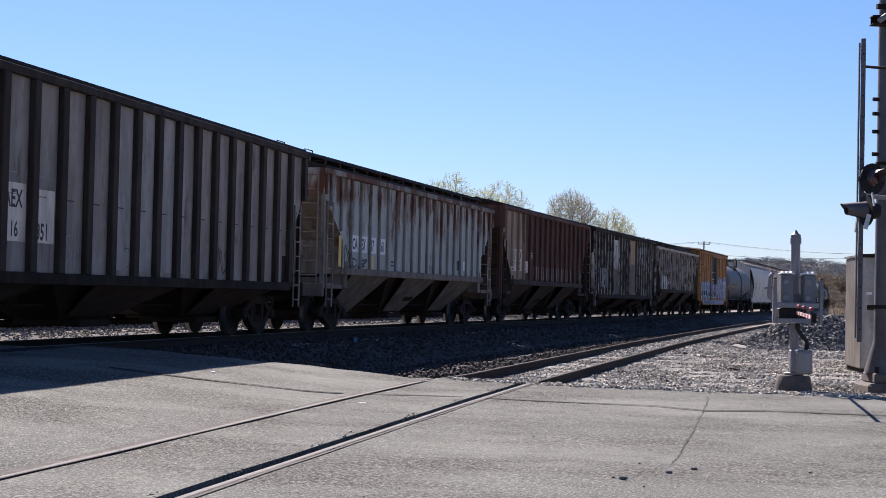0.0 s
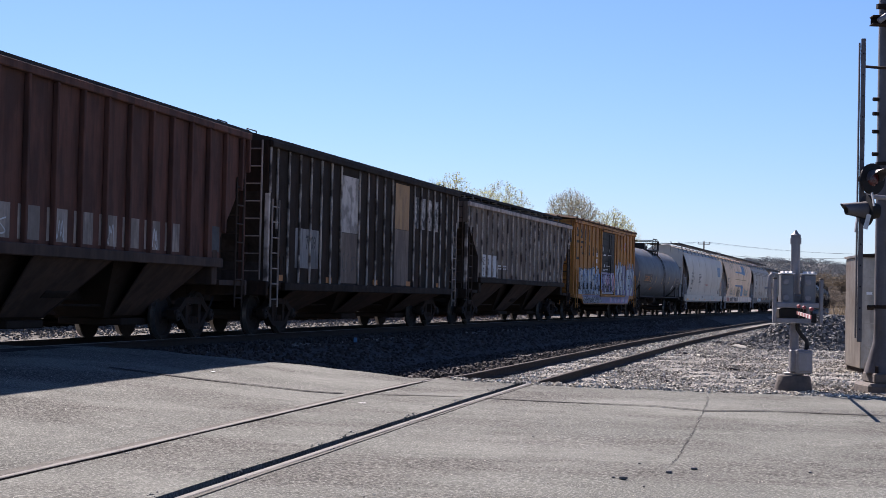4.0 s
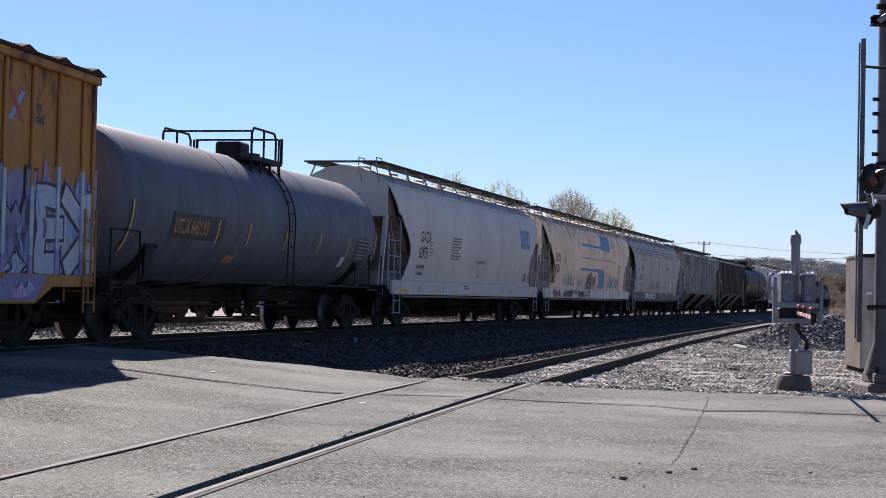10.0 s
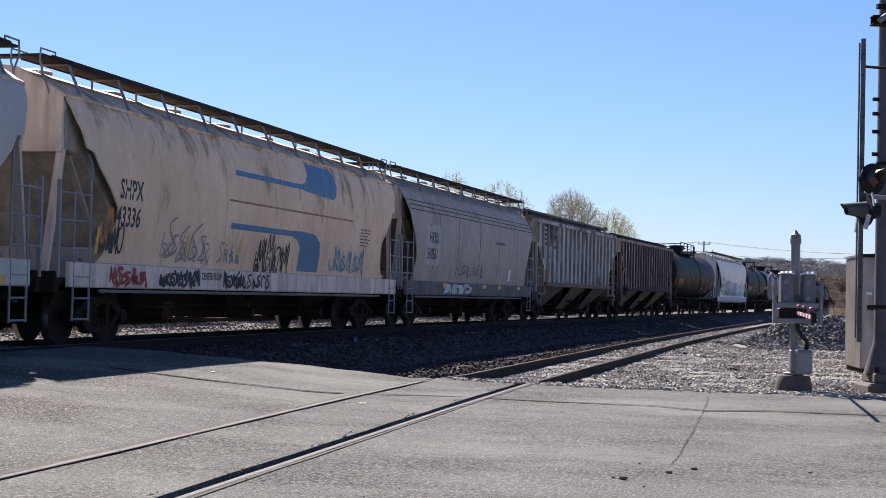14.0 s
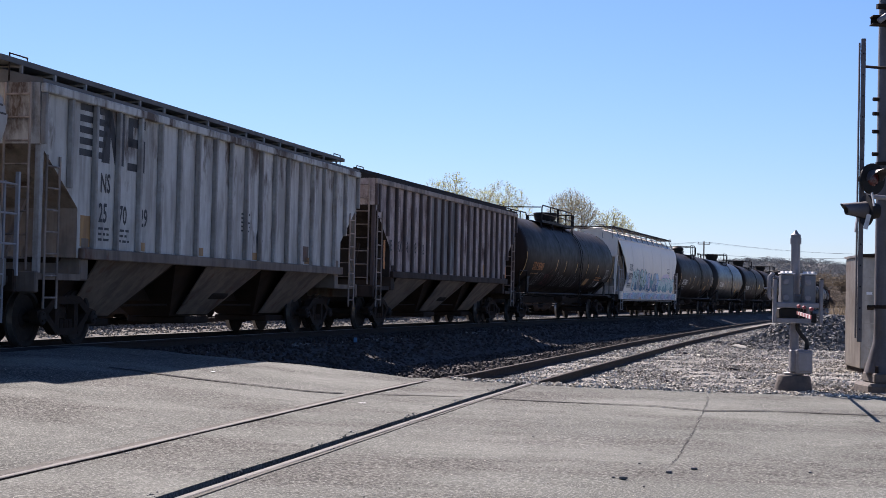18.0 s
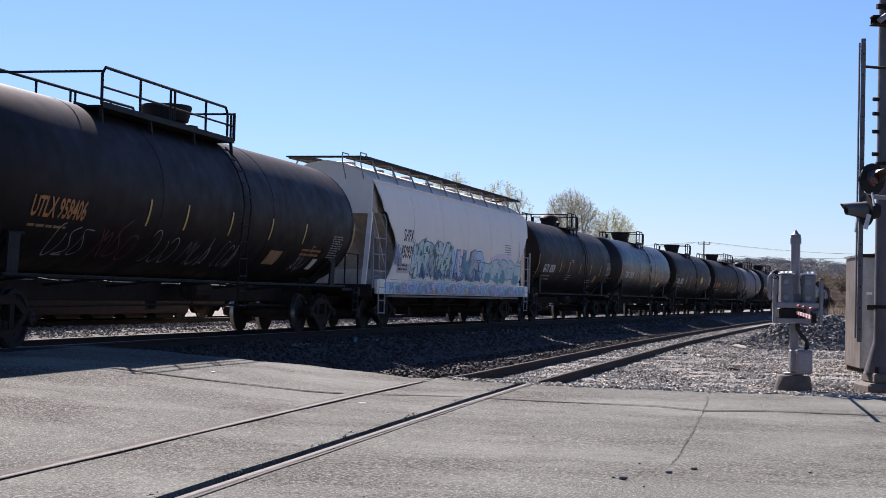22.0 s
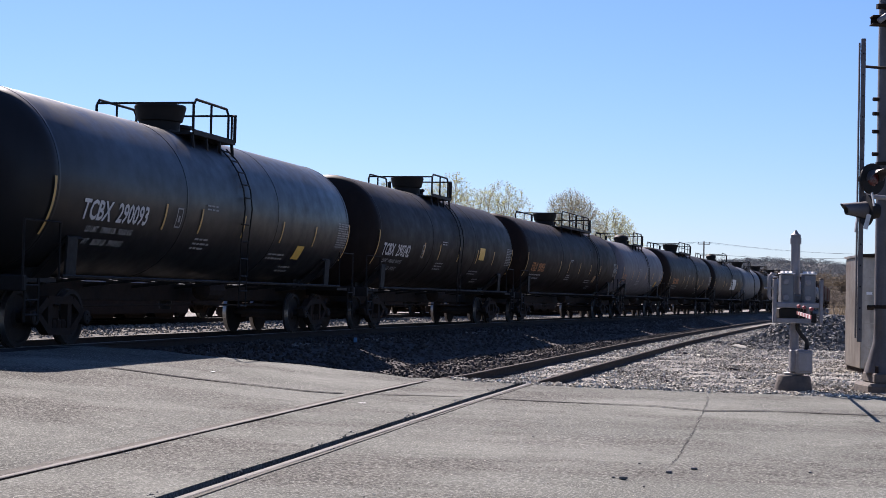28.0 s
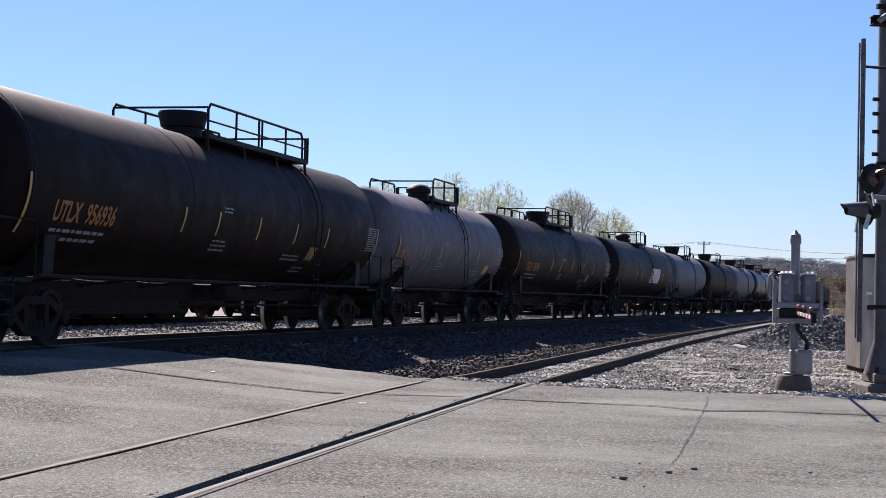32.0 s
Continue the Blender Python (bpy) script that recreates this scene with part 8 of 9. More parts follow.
for x, h0, h1 in ((-0.43, 0.62, 1.36), (0.36, 0.62, 1.36)):
    a = part("support_arm", Geo().box(x - 0.03, -0.42, h0, x + 0.03, -0.34, h1, c=0.01), M_GALV, gate)
    part("arm_cap", Geo().box(x - 0.032, -0.43, h1 + 0.002, x + 0.032, -0.33, h1 + 0.03, c=0.01), M_CONC, a)
part("crossbar", Geo().box(-0.40, -0.41, 0.88, 0.33, -0.35, 0.97, c=0.01), M_GALV, gate)
part("crossbar", Geo().box(-0.40, -0.41, 0.62, 0.20, -0.35, 0.70, c=0.01), M_GALV, gate)
part("hand_rail", Geo().tube([(-0.48, -0.36, 1.02), (-0.52, -0.36, 1.06), (-0.52, -0.36, 1.40), (-0.48, -0.36, 1.45), (-0.44, -0.36, 1.44)], 0.03, 8), M_GALV, gate, smooth=40)
part("cross_pin", Geo().tube([(-0.60, -0.37, 1.20), (-0.40, -0.37, 1.22)], 0.018, 6), M_GALV, gate)
# Added black box stands in for the dark inside of the gate machine.
part("drive_housing", Geo().box(-0.34, -0.345, 0.70, 0.12, -0.11, 0.87, c=0.015), M_BLACK, gate, "dark opening under the crossbar, made as a black box")
arm0, arm1 = Vector((-0.10, -0.65, 0.80)), Vector((-0.91, -5.30, 0.76))
arm = part("gate_arm", Geo().beam(arm0, arm1, 0.03, 0.05), M_LETTER_W, gate, "white and red striped gate arm")
for k in range(6):
    a, b = arm0.lerp(arm1, (k + 0.1) / 6), arm0.lerp(arm1, (k + 0.55) / 6)
    part("red_stripe", Geo().beam(a, b, 0.033, 0.054), M_RED, arm)
part("arm_tip", Geo().beam(arm1 + Vector((0.002, 0.01, 0)), arm1 + Vector((-0.01, -0.02, 0)), 0.07, 0.13), M_BLACK, arm)
for u in (0.1, 0.45, 0.85):
    p = arm0.lerp(arm1, u)
    lamp_ = part("arm_lamp", Geo().lathe([(-0.03, 0.026), (0.03, 0.03)], 12, "y"), M_RED, arm, "red arm lamp", at=p + Vector((0, 0, 0.115)))
    part("lamp_mount", Geo().beam((0, 0, -0.09), (0, 0, -0.03), 0.03), M_BLACK, lamp_)
part("arm_cable", Geo().tube([arm0 + Vector((0.05, 0, 0.02)), arm0 + Vector((0.0, -0.1, -0.08)), arm0 + Vector((-0.08, -0.5, 0.0)), arm0 + Vector((-0.02, -0.3, 0.1))], 0.012, 5), M_BLACK, gate)

# ---- signal mast ----
PX, PY = 7.80, 27.3
PZ = float(ground_z(np.array(PX), np.array(PY)))
mastp = thing("signal_mast", "tall dull steel signal mast with flashing light heads", "signal mast", m=pose(PX, PY, 0))
part("concrete_footing", Geo().box(-0.55, -0.5, PZ - 0.1, 0.6, 0.5, PZ + 0.17, c=0.05), M_CONC, mastp, "weathered concrete footing")
part("base_plate", Geo().box(-0.42, -0.4, PZ + 0.17, 0.45, 0.4, PZ + 0.34, c=0.02), M_CONC, mastp, "pale grey base plate")
part("pole", Geo().lathe([(PZ + 0.34, 0.34), (PZ + 0.40, 0.33), (0.30, 0.20), (0.45, 0.185), (7.6, 0.175)], 28, "z"), M_POLE, mastp, smooth=40, at=(-0.15, 0, 0))
for a in (-0.3, 0.0, 0.3):
    part("anchor_bolt", Geo().lathe([(PZ + 0.34, 0.03), (PZ + 0.46, 0.03)], 8, "z"), M_UNDER, mastp, at=(-0.36, a, 0))
for z in (4.52, 4.27, 3.96, 3.57):
    part("step_peg", Geo().tube([(-0.30, -0.02, z), (-0.42, -0.05, z - 0.005)], 0.035, 8), M_UNDER, mastp)
for z in (0.93, 3.4):
    part("pipe_strap", Geo().lathe([(z - 0.03, 0.2), (z + 0.03, 0.2)], 24, "z"), M_UNDER, mastp, at=(-0.15, 0, 0))
part("strap_bolt", Geo().tube([(-0.33, -0.05, 0.93), (-0.48, -0.12, 0.93)], 0.03, 6), M_UNDER, mastp)
strip = part("slotted_strip", Geo().box(-0.87, -0.92, 0.34, -0.79, -0.905, 5.42, c=0.003).box(-0.90, -0.90, 0.4, -0.875, -0.86, 5.35), M_POLE, mastp, "galvanised strip with bolt holes")
for k in range(14):
    part("bolt_hole", Geo().lathe([(-0.002, 0.014), (0.0, 0.014)], 8, "y"), M_BLACK, strip, at=(-0.83, -0.922, 0.55 + 0.355 * k))
part("strip_bracket", Geo().tube([(-0.80, -0.90, 4.95), (-0.5, -0.5, 5.00), (-0.15, -0.12, 5.05)], 0.025, 6), M_UNDER, mastp)
part("strip_bracket", Geo().tube([(-0.80, -0.90, 2.82), (-0.5, -0.5, 2.80), (-0.15, -0.12, 2.80)], 0.03, 6), M_GALV, mastp)
part("top_bracket", Geo().box(-0.55, -0.45, 5.75, -0.12, -0.20, 5.775, c=0.006).box(-0.55, -0.45, 5.885, -0.12, -0.20, 5.91, c=0.006).box(-0.53, -0.22, 5.77, -0.12, -0.20, 5.89), M_UNDER, mastp)
part("top_strut", Geo().tube([(-0.46, -0.47, 5.80), (-0.30, -0.45, 5.92), (0.4, -0.35, 6.6)], 0.05, 10), M_GALV, mastp)
part("top_strut", Geo().beam((-0.42, -0.2, 6.10), (0.2, -0.15, 6.13), 0.10, 0.08), M_UNDER, mastp)


def light_head(at, rz, reach=0.32, cut=0.35, taper=1.0, wrap=0.08):
    """A flashing light: round background, lens, visor."""
    head = part("light_head", Geo().lathe([(-0.02, 0.26), (-0.01, 0.265), (0.02, 0.26)], 28, "y"), M_BLACK, mastp, "black round light head with visor", at, rz, smooth=30)
    part("lamp_body", Geo().lathe([(0.02, 0.16), (0.20, 0.12), (0.22, 0.05)], 16, "y"), M_BLACK, head, smooth=30)
    part("lens", Geo().lathe([(-0.05, 0.03), (-0.04, 0.10), (-0.02, 0.12)], 18, "y"), M_LENS, head, smooth=30)
    v, n = Geo(), 14
    ang = [math.pi * (-wrap + (1 + 2 * wrap) * i / n) for i in range(n + 1)]
    vs = [(r * math.cos(a), y, r * math.sin(a)) for r in (0.150, 0.142) for y in (-0.02, -reach) for a in ang]
    vs = [(x * taper, y * (cut + (1 - cut) * max(0.0, z) / 0.15), z * taper + 0.01) if y < -0.1 else (x, y, z) for x, y, z in vs]
    m = n + 1
    fs = []
    for i in range(n):
        fs += [(i, i + 1, m + i + 1, m + i), (2 * m + i, 3 * m + i, 3 * m + i + 1, 2 * m + i + 1), (m + i, m + i + 1, 3 * m + i + 1, 3 * m + i)]
    part("visor", v.add(vs, fs), M_POLE, head, smooth=40)
    return head


light_head((-0.66, -0.95, 3.06), radians(28))
light_head((-0.80, -1.15, 2.52), radians(-80), 0.46, 0.78, 0.62, 0.35)
part("light_bar", Geo().tube([(-0.75, -0.9, 2.78), (-0.1, -0.1, 2.80)], 0.04, 8), M_GALV, mastp)
part("side_plate", Geo().beam((-0.84, -1.45, 2.44), (-0.90, -1.45, 2.20), 0.02, 0.07), M_LETTER_W, mastp)
part("side_plate", Geo().beam((-0.80, -1.45, 2.80), (-0.76, -1.45, 2.58), 0.02, 0.07), M_LETTER_W, mastp)
part("side_plate", Geo().beam((-0.95, -1.15, 2.40), (-0.98, -1.15, 2.16), 0.03, 0.07), M_GALV, mastp)

# ---- equipment house ----
bx, by = 9.08, 34.3
bz = float(ground_z(np.array(bx), np.array(by)))
hut = thing("equipment_house", "dull aluminium railway equipment house with hinged door", "equipment house", m=pose(bx, by, 0, 0, 0, -6))
part("wall", Geo().box(0, 0, bz + 0.12, 2.6, 2.2, 2.0, c=0.015), M_ALU, hut)
part("roof", Geo().prism([(-0.03, 2.0), (2.63, 2.22), (2.63, 2.27), (-0.03, 2.05)], -0.06, 2.26), M_ALU, hut)
part("skid", Geo().box(0.05, -0.02, bz - 0.05, 2.55, 2.2, bz + 0.118), M_UNDER, hut)
for x in (0.45, 1.25):
    part("wall_seam", Geo().box(x - 0.02, -0.022, bz + 0.16, x + 0.02, -0.002, 1.96), M_ALU, hut)
door = part("door", Geo().box(0.5, -0.04, bz + 0.22, 1.2, -0.003, 1.8, c=0.01), M_ALU, hut, "flush aluminium door")
for z in (0.0, 0.75, 1.5):
    part("hinge", Geo().box(0.44, -0.055, z, 0.56, -0.025, z + 0.06), M_GALV, door)
part("vent", Geo().box(0.14, -0.03, 0.85, 0.34, -0.003, 0.92), M_UNDER, hut)
for z in (-0.2, 0.62, 1.72):
    part("wall_seam", Geo().box(0.5, -0.048, z - 0.006, 1.2, -0.041, z + 0.006), M_UNDER, hut)
part("door_edge", Geo().box(0.488, -0.045, bz + 0.2, 0.5, -0.003, 1.82), M_UNDER, hut)
part("roof_edge", Geo().box(-0.04, -0.085, 1.985, 2.64, -0.062, 2.06), M_UNDER, hut)
part("warning_plate", Geo().box(0.12, -0.02, 1.18, 0.24, -0.003, 1.24), M_WHITE, hut)
for k in range(4):
    part("wall_rib", Geo().box(0.01, -0.012, 1.55 - 0.5 * k, 0.43, -0.002, 1.565 - 0.5 * k), M_ALU, hut)


# ---- trees ----
def tree(name, label, x, y, crown_z, size, fork, seed, tips, leafy, leaf_mat, leaf=0.07, slim=0.4, tip_r=0.011, z=None, bark=None, twig=None):
    """A tree: a tapered trunk that forks again and again towards a rounded crown of fine twigs, with buds or young leaves; size: the crown's half width, depth and height."""
    rng = np.random.default_rng(seed)
    z = float(ground_z(np.array(x), np.array(y))) if z is None else z
    t = thing(name, label, "tree", "trees behind the tracks", m=pose(x, y, z))
    d = rng.normal(size=(tips, 3))
    d /= np.linalg.norm(d, axis=1)[:, None]
    d[:, 2] = np.where(d[:, 2] < -0.55, -d[:, 2], d[:, 2])
    lobes = 1 + 0.08 * np.sin(3.1 * d[:, 0] + 4.3 * d[:, 2] + seed) + 0.06 * np.sin(6.3 * d[:, 0] - 5.1 * d[:, 1] + 7.0 * d[:, 2])
    pts = d * (rng.random(tips) ** 0.34 * lobes)[:, None] * np.array(size) + np.array((0, 0, crown_z))
    wood, twigs, leaves = Geo(), Geo(), Geo()

    def bough(a, b, r0, r1):
        span = float(np.linalg.norm(b - a))
        m = (a + b) / 2 + rng.normal(size=3) * span * 0.035
        r0, r1 = max(r0, tip_r), max(r1, tip_r * 0.7)
        if r0 > 0.05:
            wood.tube([a, m, b], [r0, (r0 + r1) / 2, r1], 6, caps=False)
        else:
            twigs.tube([a, m, b], [r0, (r0 + r1) / 2, r1], 3, caps=False)

    def grow(p, ids, r):
        n = len(ids)
        if n <= 1:
            bough(p, pts[ids[0]], r, tip_r * 0.6)
            for _ in range(leafy):
                c_ = pts[ids[0]] + (p - pts[ids[0]]) * rng.random() * 0.6 + rng.normal(size=3) * 0.09
                a, b = rng.normal(size=3), rng.normal(size=3)
                a, b = a / np.linalg.norm(a), b / np.linalg.norm(b)
                k = leaf * rng.uniform(0.6, 1.4)
                leaves.add([c_ - a * k, c_ + b * k * slim, c_ + a * k, c_ - b * k * slim], [(0, 1, 2, 3)])
            return
        mine = pts[ids]
        far = np.linalg.norm(mine - p, axis=1)
        q = p + (mine.mean(axis=0) - p) * (0.30 if n > 12 else 0.42) + rng.normal(size=3) * 0.015 * far.mean()
        r1 = min(r, tip_r * n ** 0.34)
        bough(p, q, r, r1)
        k = 3 if n > 30 and rng.random() < 0.6 else 2
        way = (mine - q) / (np.linalg.norm(mine - q, axis=1)[:, None] + 1e-6)
        heads = way[rng.choice(n, k, replace=False)]
        for _ in range(4):
            own = np.argmax(way @ heads.T, axis=1)
            heads = np.array([way[own == j].mean(axis=0) if (own == j).any() else heads[j] for j in range(k)])
        groups = [ids[own == j] for j in range(k) if (own == j).any()]
        if len(groups) == 1:
            groups = [ids[:n // 2], ids[n // 2:]]
        for g_ in groups:
            grow(q, g_, min(r1, tip_r * len(g_) ** 0.36))

    base = np.array((0.0, 0.0, -0.2))
    top = np.array((0.1, 0.0, fork))
    r = tip_r * tips ** 0.36
    wood.tube([base, (base + top) / 2 + np.array((0.05, 0, 0)), top], [r * 1.35, r, r * 0.85], 8, caps=False)
    grow(top, np.arange(tips), r * 0.85)
    part("trunk", wood, bark or M_BARK, t, smooth=60)
    tagged(part("twig_mass", twigs, twig or M_TWIG, t), kind="stuff")
    if leaves.f:
        tagged(part("leaves", leaves, leaf_mat, t), kind="stuff")
    return t


tree("tree", "budding grey-brown deciduous tree with a round crown of dense twigs", 11.3, 140, 7.0, (3.2, 3.0, 3.9), 2.2, 11, 5600, 2, M_LEAF2, 0.06, 0.35, 0.0085)
tree("tree", "tree with fanning bare twigs and sparse yellow-green buds", 15.3, 141, 5.2, (2.7, 2.5, 4.1), 1.0, 12, 2200, 3, M_LEAF, 0.065, 0.4, 0.0082)
WIDE = tree("tree", "tree with pale twigs and yellow-green young leaves", 4.4, 138, 7.4, (3.7, 3.2, 4.1), 2.0, 33, 2400, 4, M_LEAF, 0.065, 0.4, 0.0078)
tree("tree", "tree with sparse yellow-green young leaves", 0.4, 143, 8.2, (2.8, 2.6, 4.5), 2.2, 14, 1800, 4, M_LEAF, 0.065, 0.4, 0.0078)
tree("tree", "low shrubby tree with yellow-green young leaves", 8.2, 144, 4.6, (2.6, 2.4, 4.0), 1.2, 15, 1000, 3, M_LEAF, 0.06, 0.4, 0.0078)
tree("tree", "low shrubby tree with yellow-green young leaves", 13.0, 146, 4.0, (2.4, 2.4, 3.6), 1.0, 16, 900, 3, M_LEAF, 0.06, 0.4, 0.0078)
tree("tree", "low shrubby tree with yellow-green young leaves", -2.4, 140, 5.6, (2.8, 2.6, 3.8), 1.2, 19, 1300, 4, M_LEAF, 0.065, 0.4, 0.0078)
for x, y, a in ((-5.5, 141, 70), (-11.5, 143, 160), (-18.0, 140, 250)):
    copy_thing(WIDE, pose(x, y, -0.4, 0, 0, a))
tree("tree", "small bare tree behind the equipment house", 22.6, 80, 3.0, (1.1, 1.0, 1.7), 1.3, 18, 160, 0, M_LEAF2)

FAR = tree("tree", "bare brown tree in the far tree line", 122, 450, 3.6, (2.6, 2.6, 3.6), 0.6, 21, 300, 5, M_DRY, 0.26, 0.14, 0.02, bark=M_DULLBARK, twig=M_DULLTWIG)
FAR2 = tree("tree", "bare grey tree in the far tree line", 112, 455, 3.2, (2.8, 2.8, 3.3), 0.6, 22, 300, 6, M_DULLTWIG, 0.26, 0.16, 0.02, bark=M_DULLBARK, twig=M_DULLTWIG)
rnd = random.Random(5)
for i in range(60):
    x = 48 + i * 0.77 + rnd.uniform(-0.8, 0.8)
    y = rnd.uniform(440, 520)
    k = rnd.uniform(1.0, 1.75)
    o = copy_thing(FAR if rnd.random() < 0.6 else FAR2, pose(x * y / 255, y, -0.6 * k, 0, 0, rnd.uniform(0, 360)))
    o.scale = (k, k, k)

for i in range(26):
    y = rnd.uniform(400, 432)
    k = rnd.uniform(0.55, 0.95)
    o = copy_thing(FAR2, pose((0.205 + 0.06 * rnd.random()) * y, y, -1.6 * k, 0, 0, rnd.uniform(0, 360)))
    o.scale = (k * 1.3, k * 1.3, k)

# dry weeds at the foot of the tree line
g = Geo()
rnd = random.Random(9)
for i in range(5200):
    y = rnd.uniform(62, 78)
    x = (0.2465 + 0.02 * rnd.random()) * y
    zz = float(ground_z(np.array(x), np.array(y)))
    hgt = rnd.uniform(0.4, 1.7) * (0.5 + 0.5 * math.sin(x * 1.3) ** 2)
    a = rnd.uniform(0, 6.28)
    dx, dy = 0.03 * math.cos(a), 0.03 * math.sin(a)
    lx, ly = rnd.gauss(0, 0.22), rnd.gauss(0, 0.22)
    g.add([(x - dx, y - dy, zz), (x + dx, y + dy, zz), (x + lx, y + ly, zz + hgt)], [(0, 1, 2)])
tagged(part("dry_weeds", g, M_DRY), "dry brown weeds behind the stone heap", "weeds", kind="stuff")


# wooded hills
def hill_z(x, y):
    u = x / y
    crest = np.interp(u, [-0.6, 0.02, 0.10, 0.16, 0.20, 0.235, 0.26, 0.33, 0.6], [10, 8, 10, 17, 19, 19, 17, 15, 14])
    rise = np.clip((y - 520) / 280, 0, 1) ** 0.8 * np.clip((1150 - y) / 250, 0, 1)
    bumps = 2.2 * np.abs(np.sin(x * 0.21 + 2 * np.sin(y * 0.05))) * np.abs(np.sin(y * 0.17 + np.sin(x * 0.11))) + 1.1 * np.abs(np.sin(x * 0.47 + y * 0.3))
    return 0.3 + (crest + bumps) * rise


tagged(part("wooded_hill", sheet(np.linspace(-500, 600, 420), np.linspace(520, 1150, 60), hill_z), M_HILL, smooth=60), "hazy wooded hills on the horizon", "hill", kind="structure")

def hill_woods(n, twigs, seed):
    """Leafless crowns on the hills: loose tufts of twigs."""
    rng = np.random.default_rng(seed)
    y = 545 + 360 * rng.random(n)
    x = rng.uniform(-0.03, 0.30, n) * y
    z = hill_z(x, y)
    tall = rng.uniform(0.6, 1.25, (n, 1, 1))
    d = rng.normal(size=(n, twigs, 3))
    d *= rng.uniform(0.55, 1.0, (n, twigs, 1)) / np.linalg.norm(d, axis=2, keepdims=True)
    c = np.stack([x, y, z + 0.8], 1)[:, None, :] + d * np.array((2.7, 2.7, 1.9)) * tall
    c = c.reshape(-1, 3)
    m = len(c)
    a, b = rng.normal(size=(m, 3)), rng.normal(size=(m, 3))
    a *= (rng.uniform(0.2, 0.42, m) / np.linalg.norm(a, axis=1))[:, None]
    b *= (rng.uniform(0.1, 0.24, m) / np.linalg.norm(b, axis=1))[:, None]
    v = np.stack([c - a, c + b, c + a, c - b], 1).reshape(-1, 3)
    me = bpy.data.meshes.new("hill_trees")
    me.from_pydata(v.tolist(), [], np.arange(4 * m).reshape(-1, 4).tolist())
    me.materials.append(M_WOODS)
    return tagged(new("hill_trees", me), "hazy brown-grey leafless tree crowns on the hills", "trees", kind="stuff")


hill_woods(4600, 60, 12)

# utility pole and its wires
up = thing("utility_pole", "wooden utility pole with crossarm and wires", "utility pole", m=pose(33.0, 200, 0))
part("pole", Geo().lathe([(-0.6, 0.13), (8.5, 0.09)], 10, "z"), M_BARK, up, smooth=40)
part("crossarm", Geo().box(-0.75, -0.05, 8.1, 0.75, 0.05, 8.2), M_BARK, up)
for x in (-0.7, 0.0, 0.7):
    part("insulator", Geo().lathe([(8.24, 0.05), (8.42, 0.07)], 8, "z"), M_GALV, up, at=(x, 0, 0))
for k, (x, dz) in enumerate(((-0.7, 0.0), (0.0, 0.05), (0.7, 0.0))):
    a, b, c_ = Vector((x, 0, 8.4 + dz)), Vector((x + 38, 30, 8.6)), Vector((x - 30, 20, 8.4))
    for e in (b, c_):
        pts = [a.lerp(e, i / 12) - Vector((0, 0, 2.6 * (i / 12) * (1 - i / 12))) for i in range(13)]
        part("wire", Geo().tube(pts, 0.009, 4), M_WIRE, up)
up2 = copy_thing(up, pose(71.0, 230, 0))

# parked low cars and a long shed behind the rear track
shed = thing("long_shed", "long low blue-grey metal shed behind the tracks", "shed", m=pose(-52, 92, 0, 0, 0, 8))
P_SHED = surface("blue_grey_sheet", (0.2592, 0.28, 0.342), (0.1944, 0.21, 0.266), rough=0.6, scale=0.6, streak=0.3)
part("wall", Geo().box(0, 0, -0.55, 36, 9, 1.6), P_SHED, shed)
part("roof", Geo().prism([(-0.3, 1.6), (36.3, 1.6), (36.3, 1.72), (-0.3, 1.72)], -0.4, 9.4), M_ALU, shed)
for k in range(24):
    part("wall_rib", Geo().box(0.3 + 1.5 * k, -0.05, -0.5, 0.36 + 1.5 * k, -0.003, 1.58), P_SHED, shed)


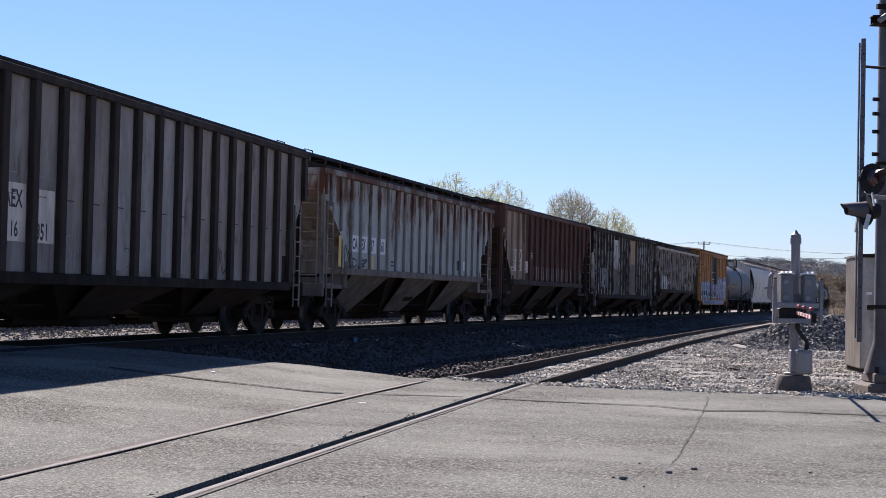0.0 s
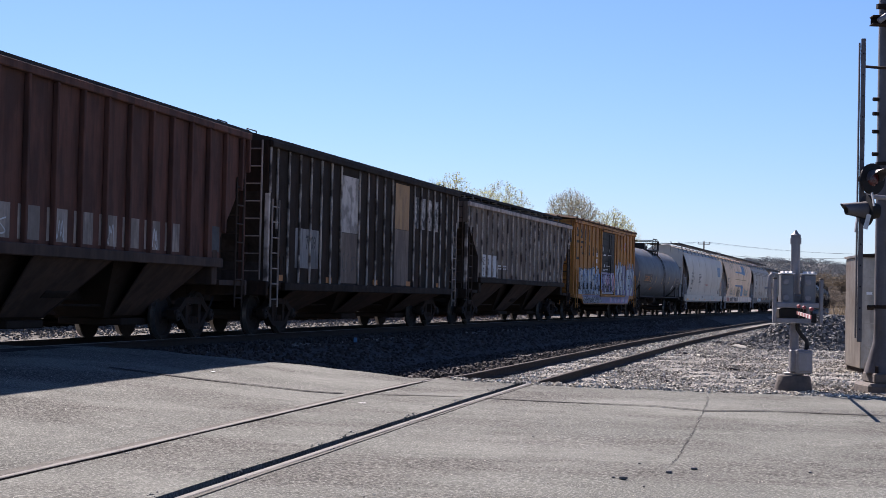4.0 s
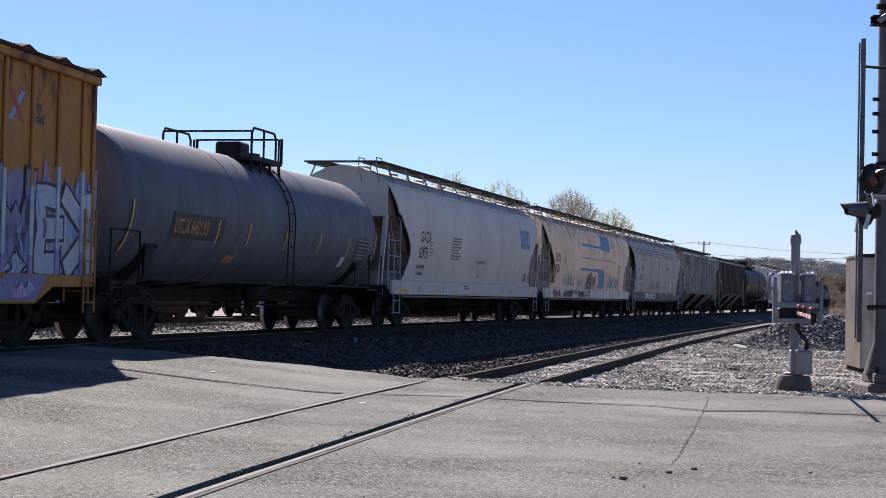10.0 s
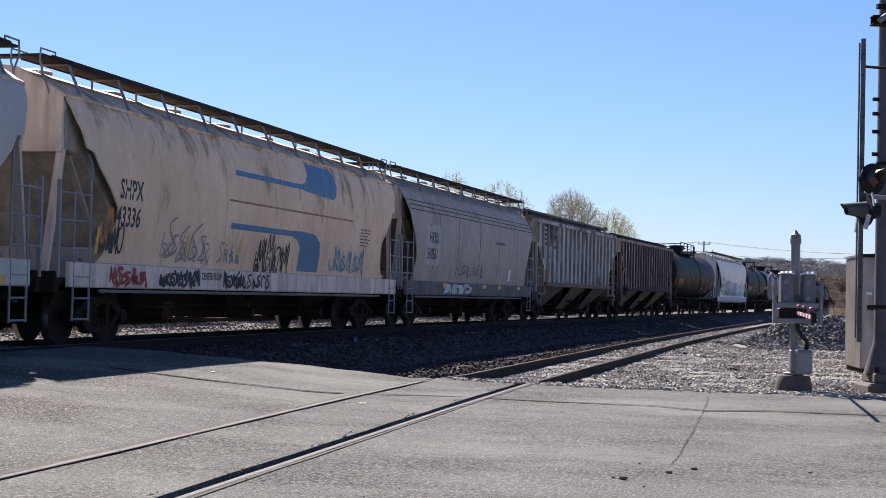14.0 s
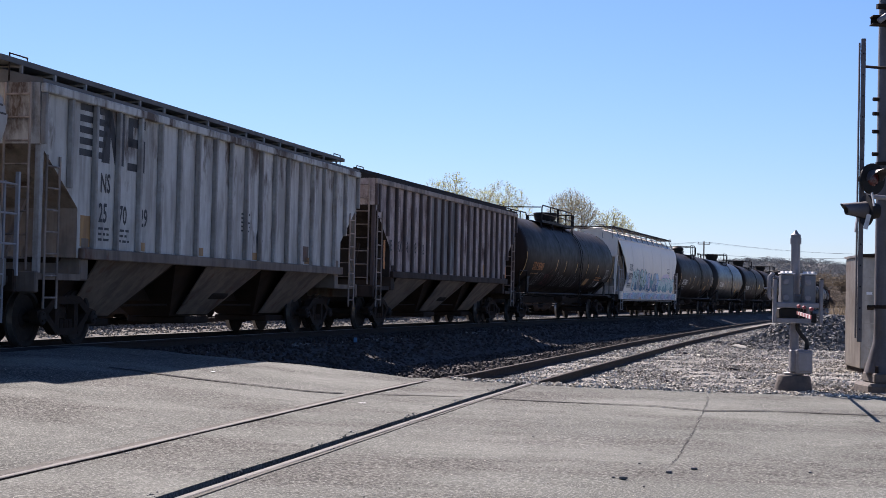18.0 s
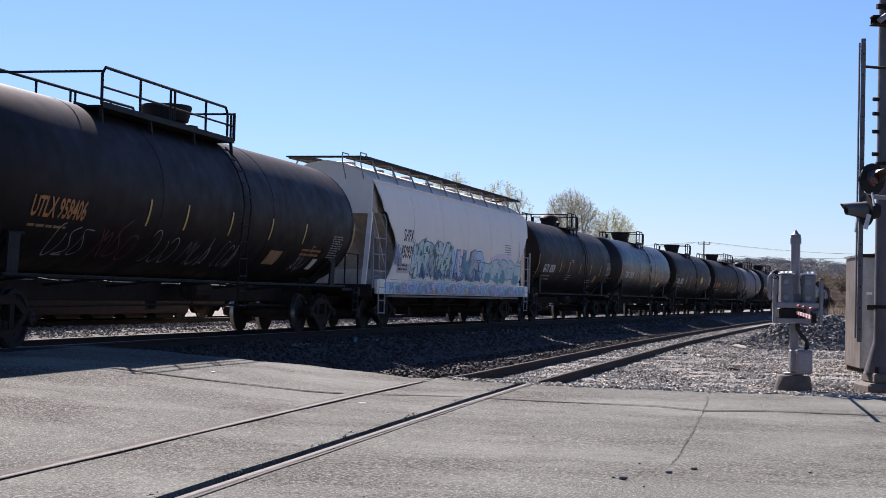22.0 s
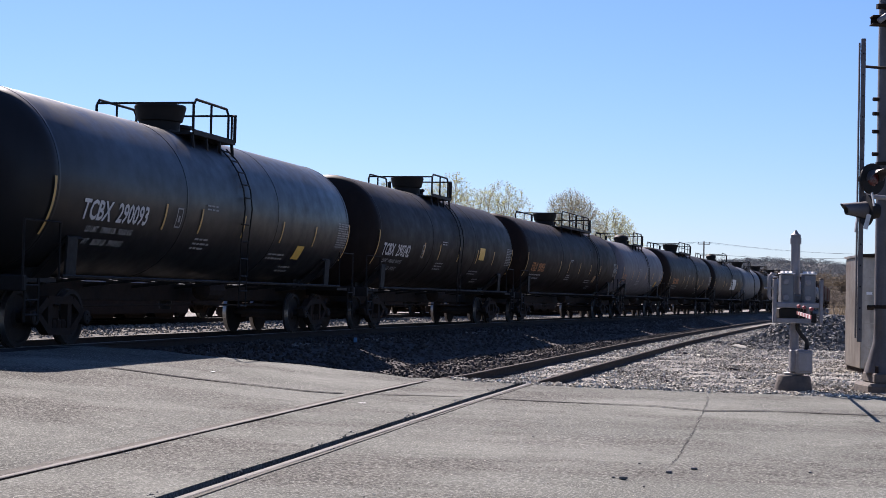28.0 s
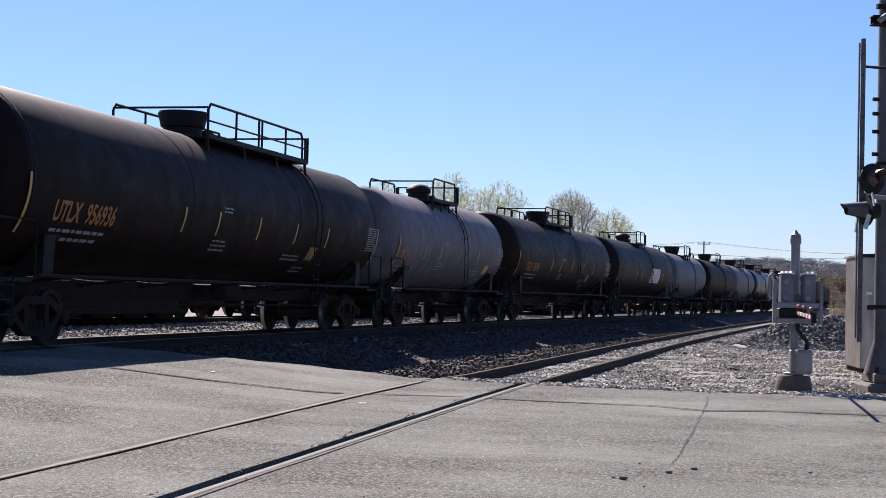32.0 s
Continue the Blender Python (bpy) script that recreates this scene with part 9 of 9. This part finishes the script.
def well_car(s0, s1, label):
    """A low parked flat car on the rear track."""
    half = (s1 - s0) / 2
    x0, y0, h0 = main_at(s0 + 2)
    x1, y1, h1 = main_at(s1 - 2)
    a = Vector((x0 - 8.5 * math.cos(h0), y0 + 8.5 * math.sin(h0), 0))
    b = Vector((x1 - 8.5 * math.cos(h1), y1 + 8.5 * math.sin(h1), 0))
    m = (a + b) / 2
    car = thing("flat_car", label, "freight car", "parked cars", m=pose(m.x, m.y, 0, 0, 0, math.degrees(math.atan2(b.y - a.y, b.x - a.x))))
    part("deck", Geo().box(-half + 0.6, -1.35, 0.72, half - 0.6, 1.35, 0.86, c=0.02), M_UNDER, car)
    for y in (-1.36, 1.28):
        part("well_side", Geo().prism([(-half + 3.3, 0.715), (half - 3.3, 0.715), (half - 3.7, 0.20), (-half + 3.7, 0.20)], y, y + 0.08), M_UNDER, car)
    for x0, x1 in ((-half + 0.6, -half + 3.28), (half - 3.28, half - 0.6)):
        part("end_sill", Geo().box(x0, -1.36, 0.44, x1, -1.29, 0.715), M_UNDER, car)
    for k in range(5):
        x = (k - 2) * 2.1
        part("drop_pan", Geo().prism([(x - 0.8, 0.2), (x + 0.8, 0.2), (x + 0.6, 0.07), (x - 0.6, 0.07)], -1.2, 1.2), M_TRUCK, car)
    n = 7
    for k in range(n):
        x = -half + 0.9 + (2 * half - 1.8) * k / (n - 1)
        part("stake", Geo().beam((x, -1.3, 0.855), (x, -1.3, 1.32), 0.05), M_UNDER, car)
    part("side_rail", Geo().beam((-half + 0.9, -1.3, 1.32), (half - 0.9, -1.3, 1.32), 0.05), M_UNDER, car)
    for x in (-half + 2.0, half - 2.0):
        twin(FIRST_TRUCK[0], car, (x, 0, 0))
    for sgn in (-1, 1):
        part("end_rail", Geo().tube([(sgn * (half - 0.7), -1.3, 0.86), (sgn * (half - 0.7), -1.3, 1.2), (sgn * (half - 0.7), 1.3, 1.2), (sgn * (half - 0.7), 1.3, 0.86)], 0.025, 6), M_UNDER, car)
    return car


for a in (34.0, 54.0, 74.0, 94.0, 114.0):
    well_car(a, a + 18.5, "dark low flat car parked on the rear track")
# ---- motions ----
def motions():
    """The train rolls along the main track towards the viewer; its wheels turn."""
    times = [float(t) for t in np.arange(0.0, 32.01, 1.0)]
    for car, s, half in TRAIN:
        rows = []
        for t in times:
            x0, y0, _ = main_at(s - half * 0.75 - advance(t))
            x1, y1, _ = main_at(s + half * 0.75 - advance(t))
            rows.append((t, pose((x0 + x1) / 2, (y0 + y1) / 2, 0.0, 0, 0, math.degrees(math.atan2(y1 - y0, x1 - x0)))))
        walk(car, rows)
    leaders = [o for o in FIRST_TRUCK[0].children if o.name.startswith("wheelset")]
    steps = [k / 15.0 for k in range(0, 481)]
    for o in leaders:
        x = o.location.x
        walk(o, [(t, pose(x, 0, WHEEL_R, 0, -math.degrees(advance(t) / WHEEL_R), 0)) for t in steps])
    # the other wheelsets of the train turn alike
    for car, s, half in TRAIN:
        for o in car.children_recursive:
            if o.name.startswith("wheelset") and o not in leaders:
                lead = leaders[0] if (o.location.x > 0) == (leaders[0].location.x > 0) else leaders[1]
                o.rotation_mode = "QUATERNION"
                turn = o.animation_data_create()
                turn.action = lead.animation_data.action
                turn.action_slot = lead.animation_data.action_slot


motions()
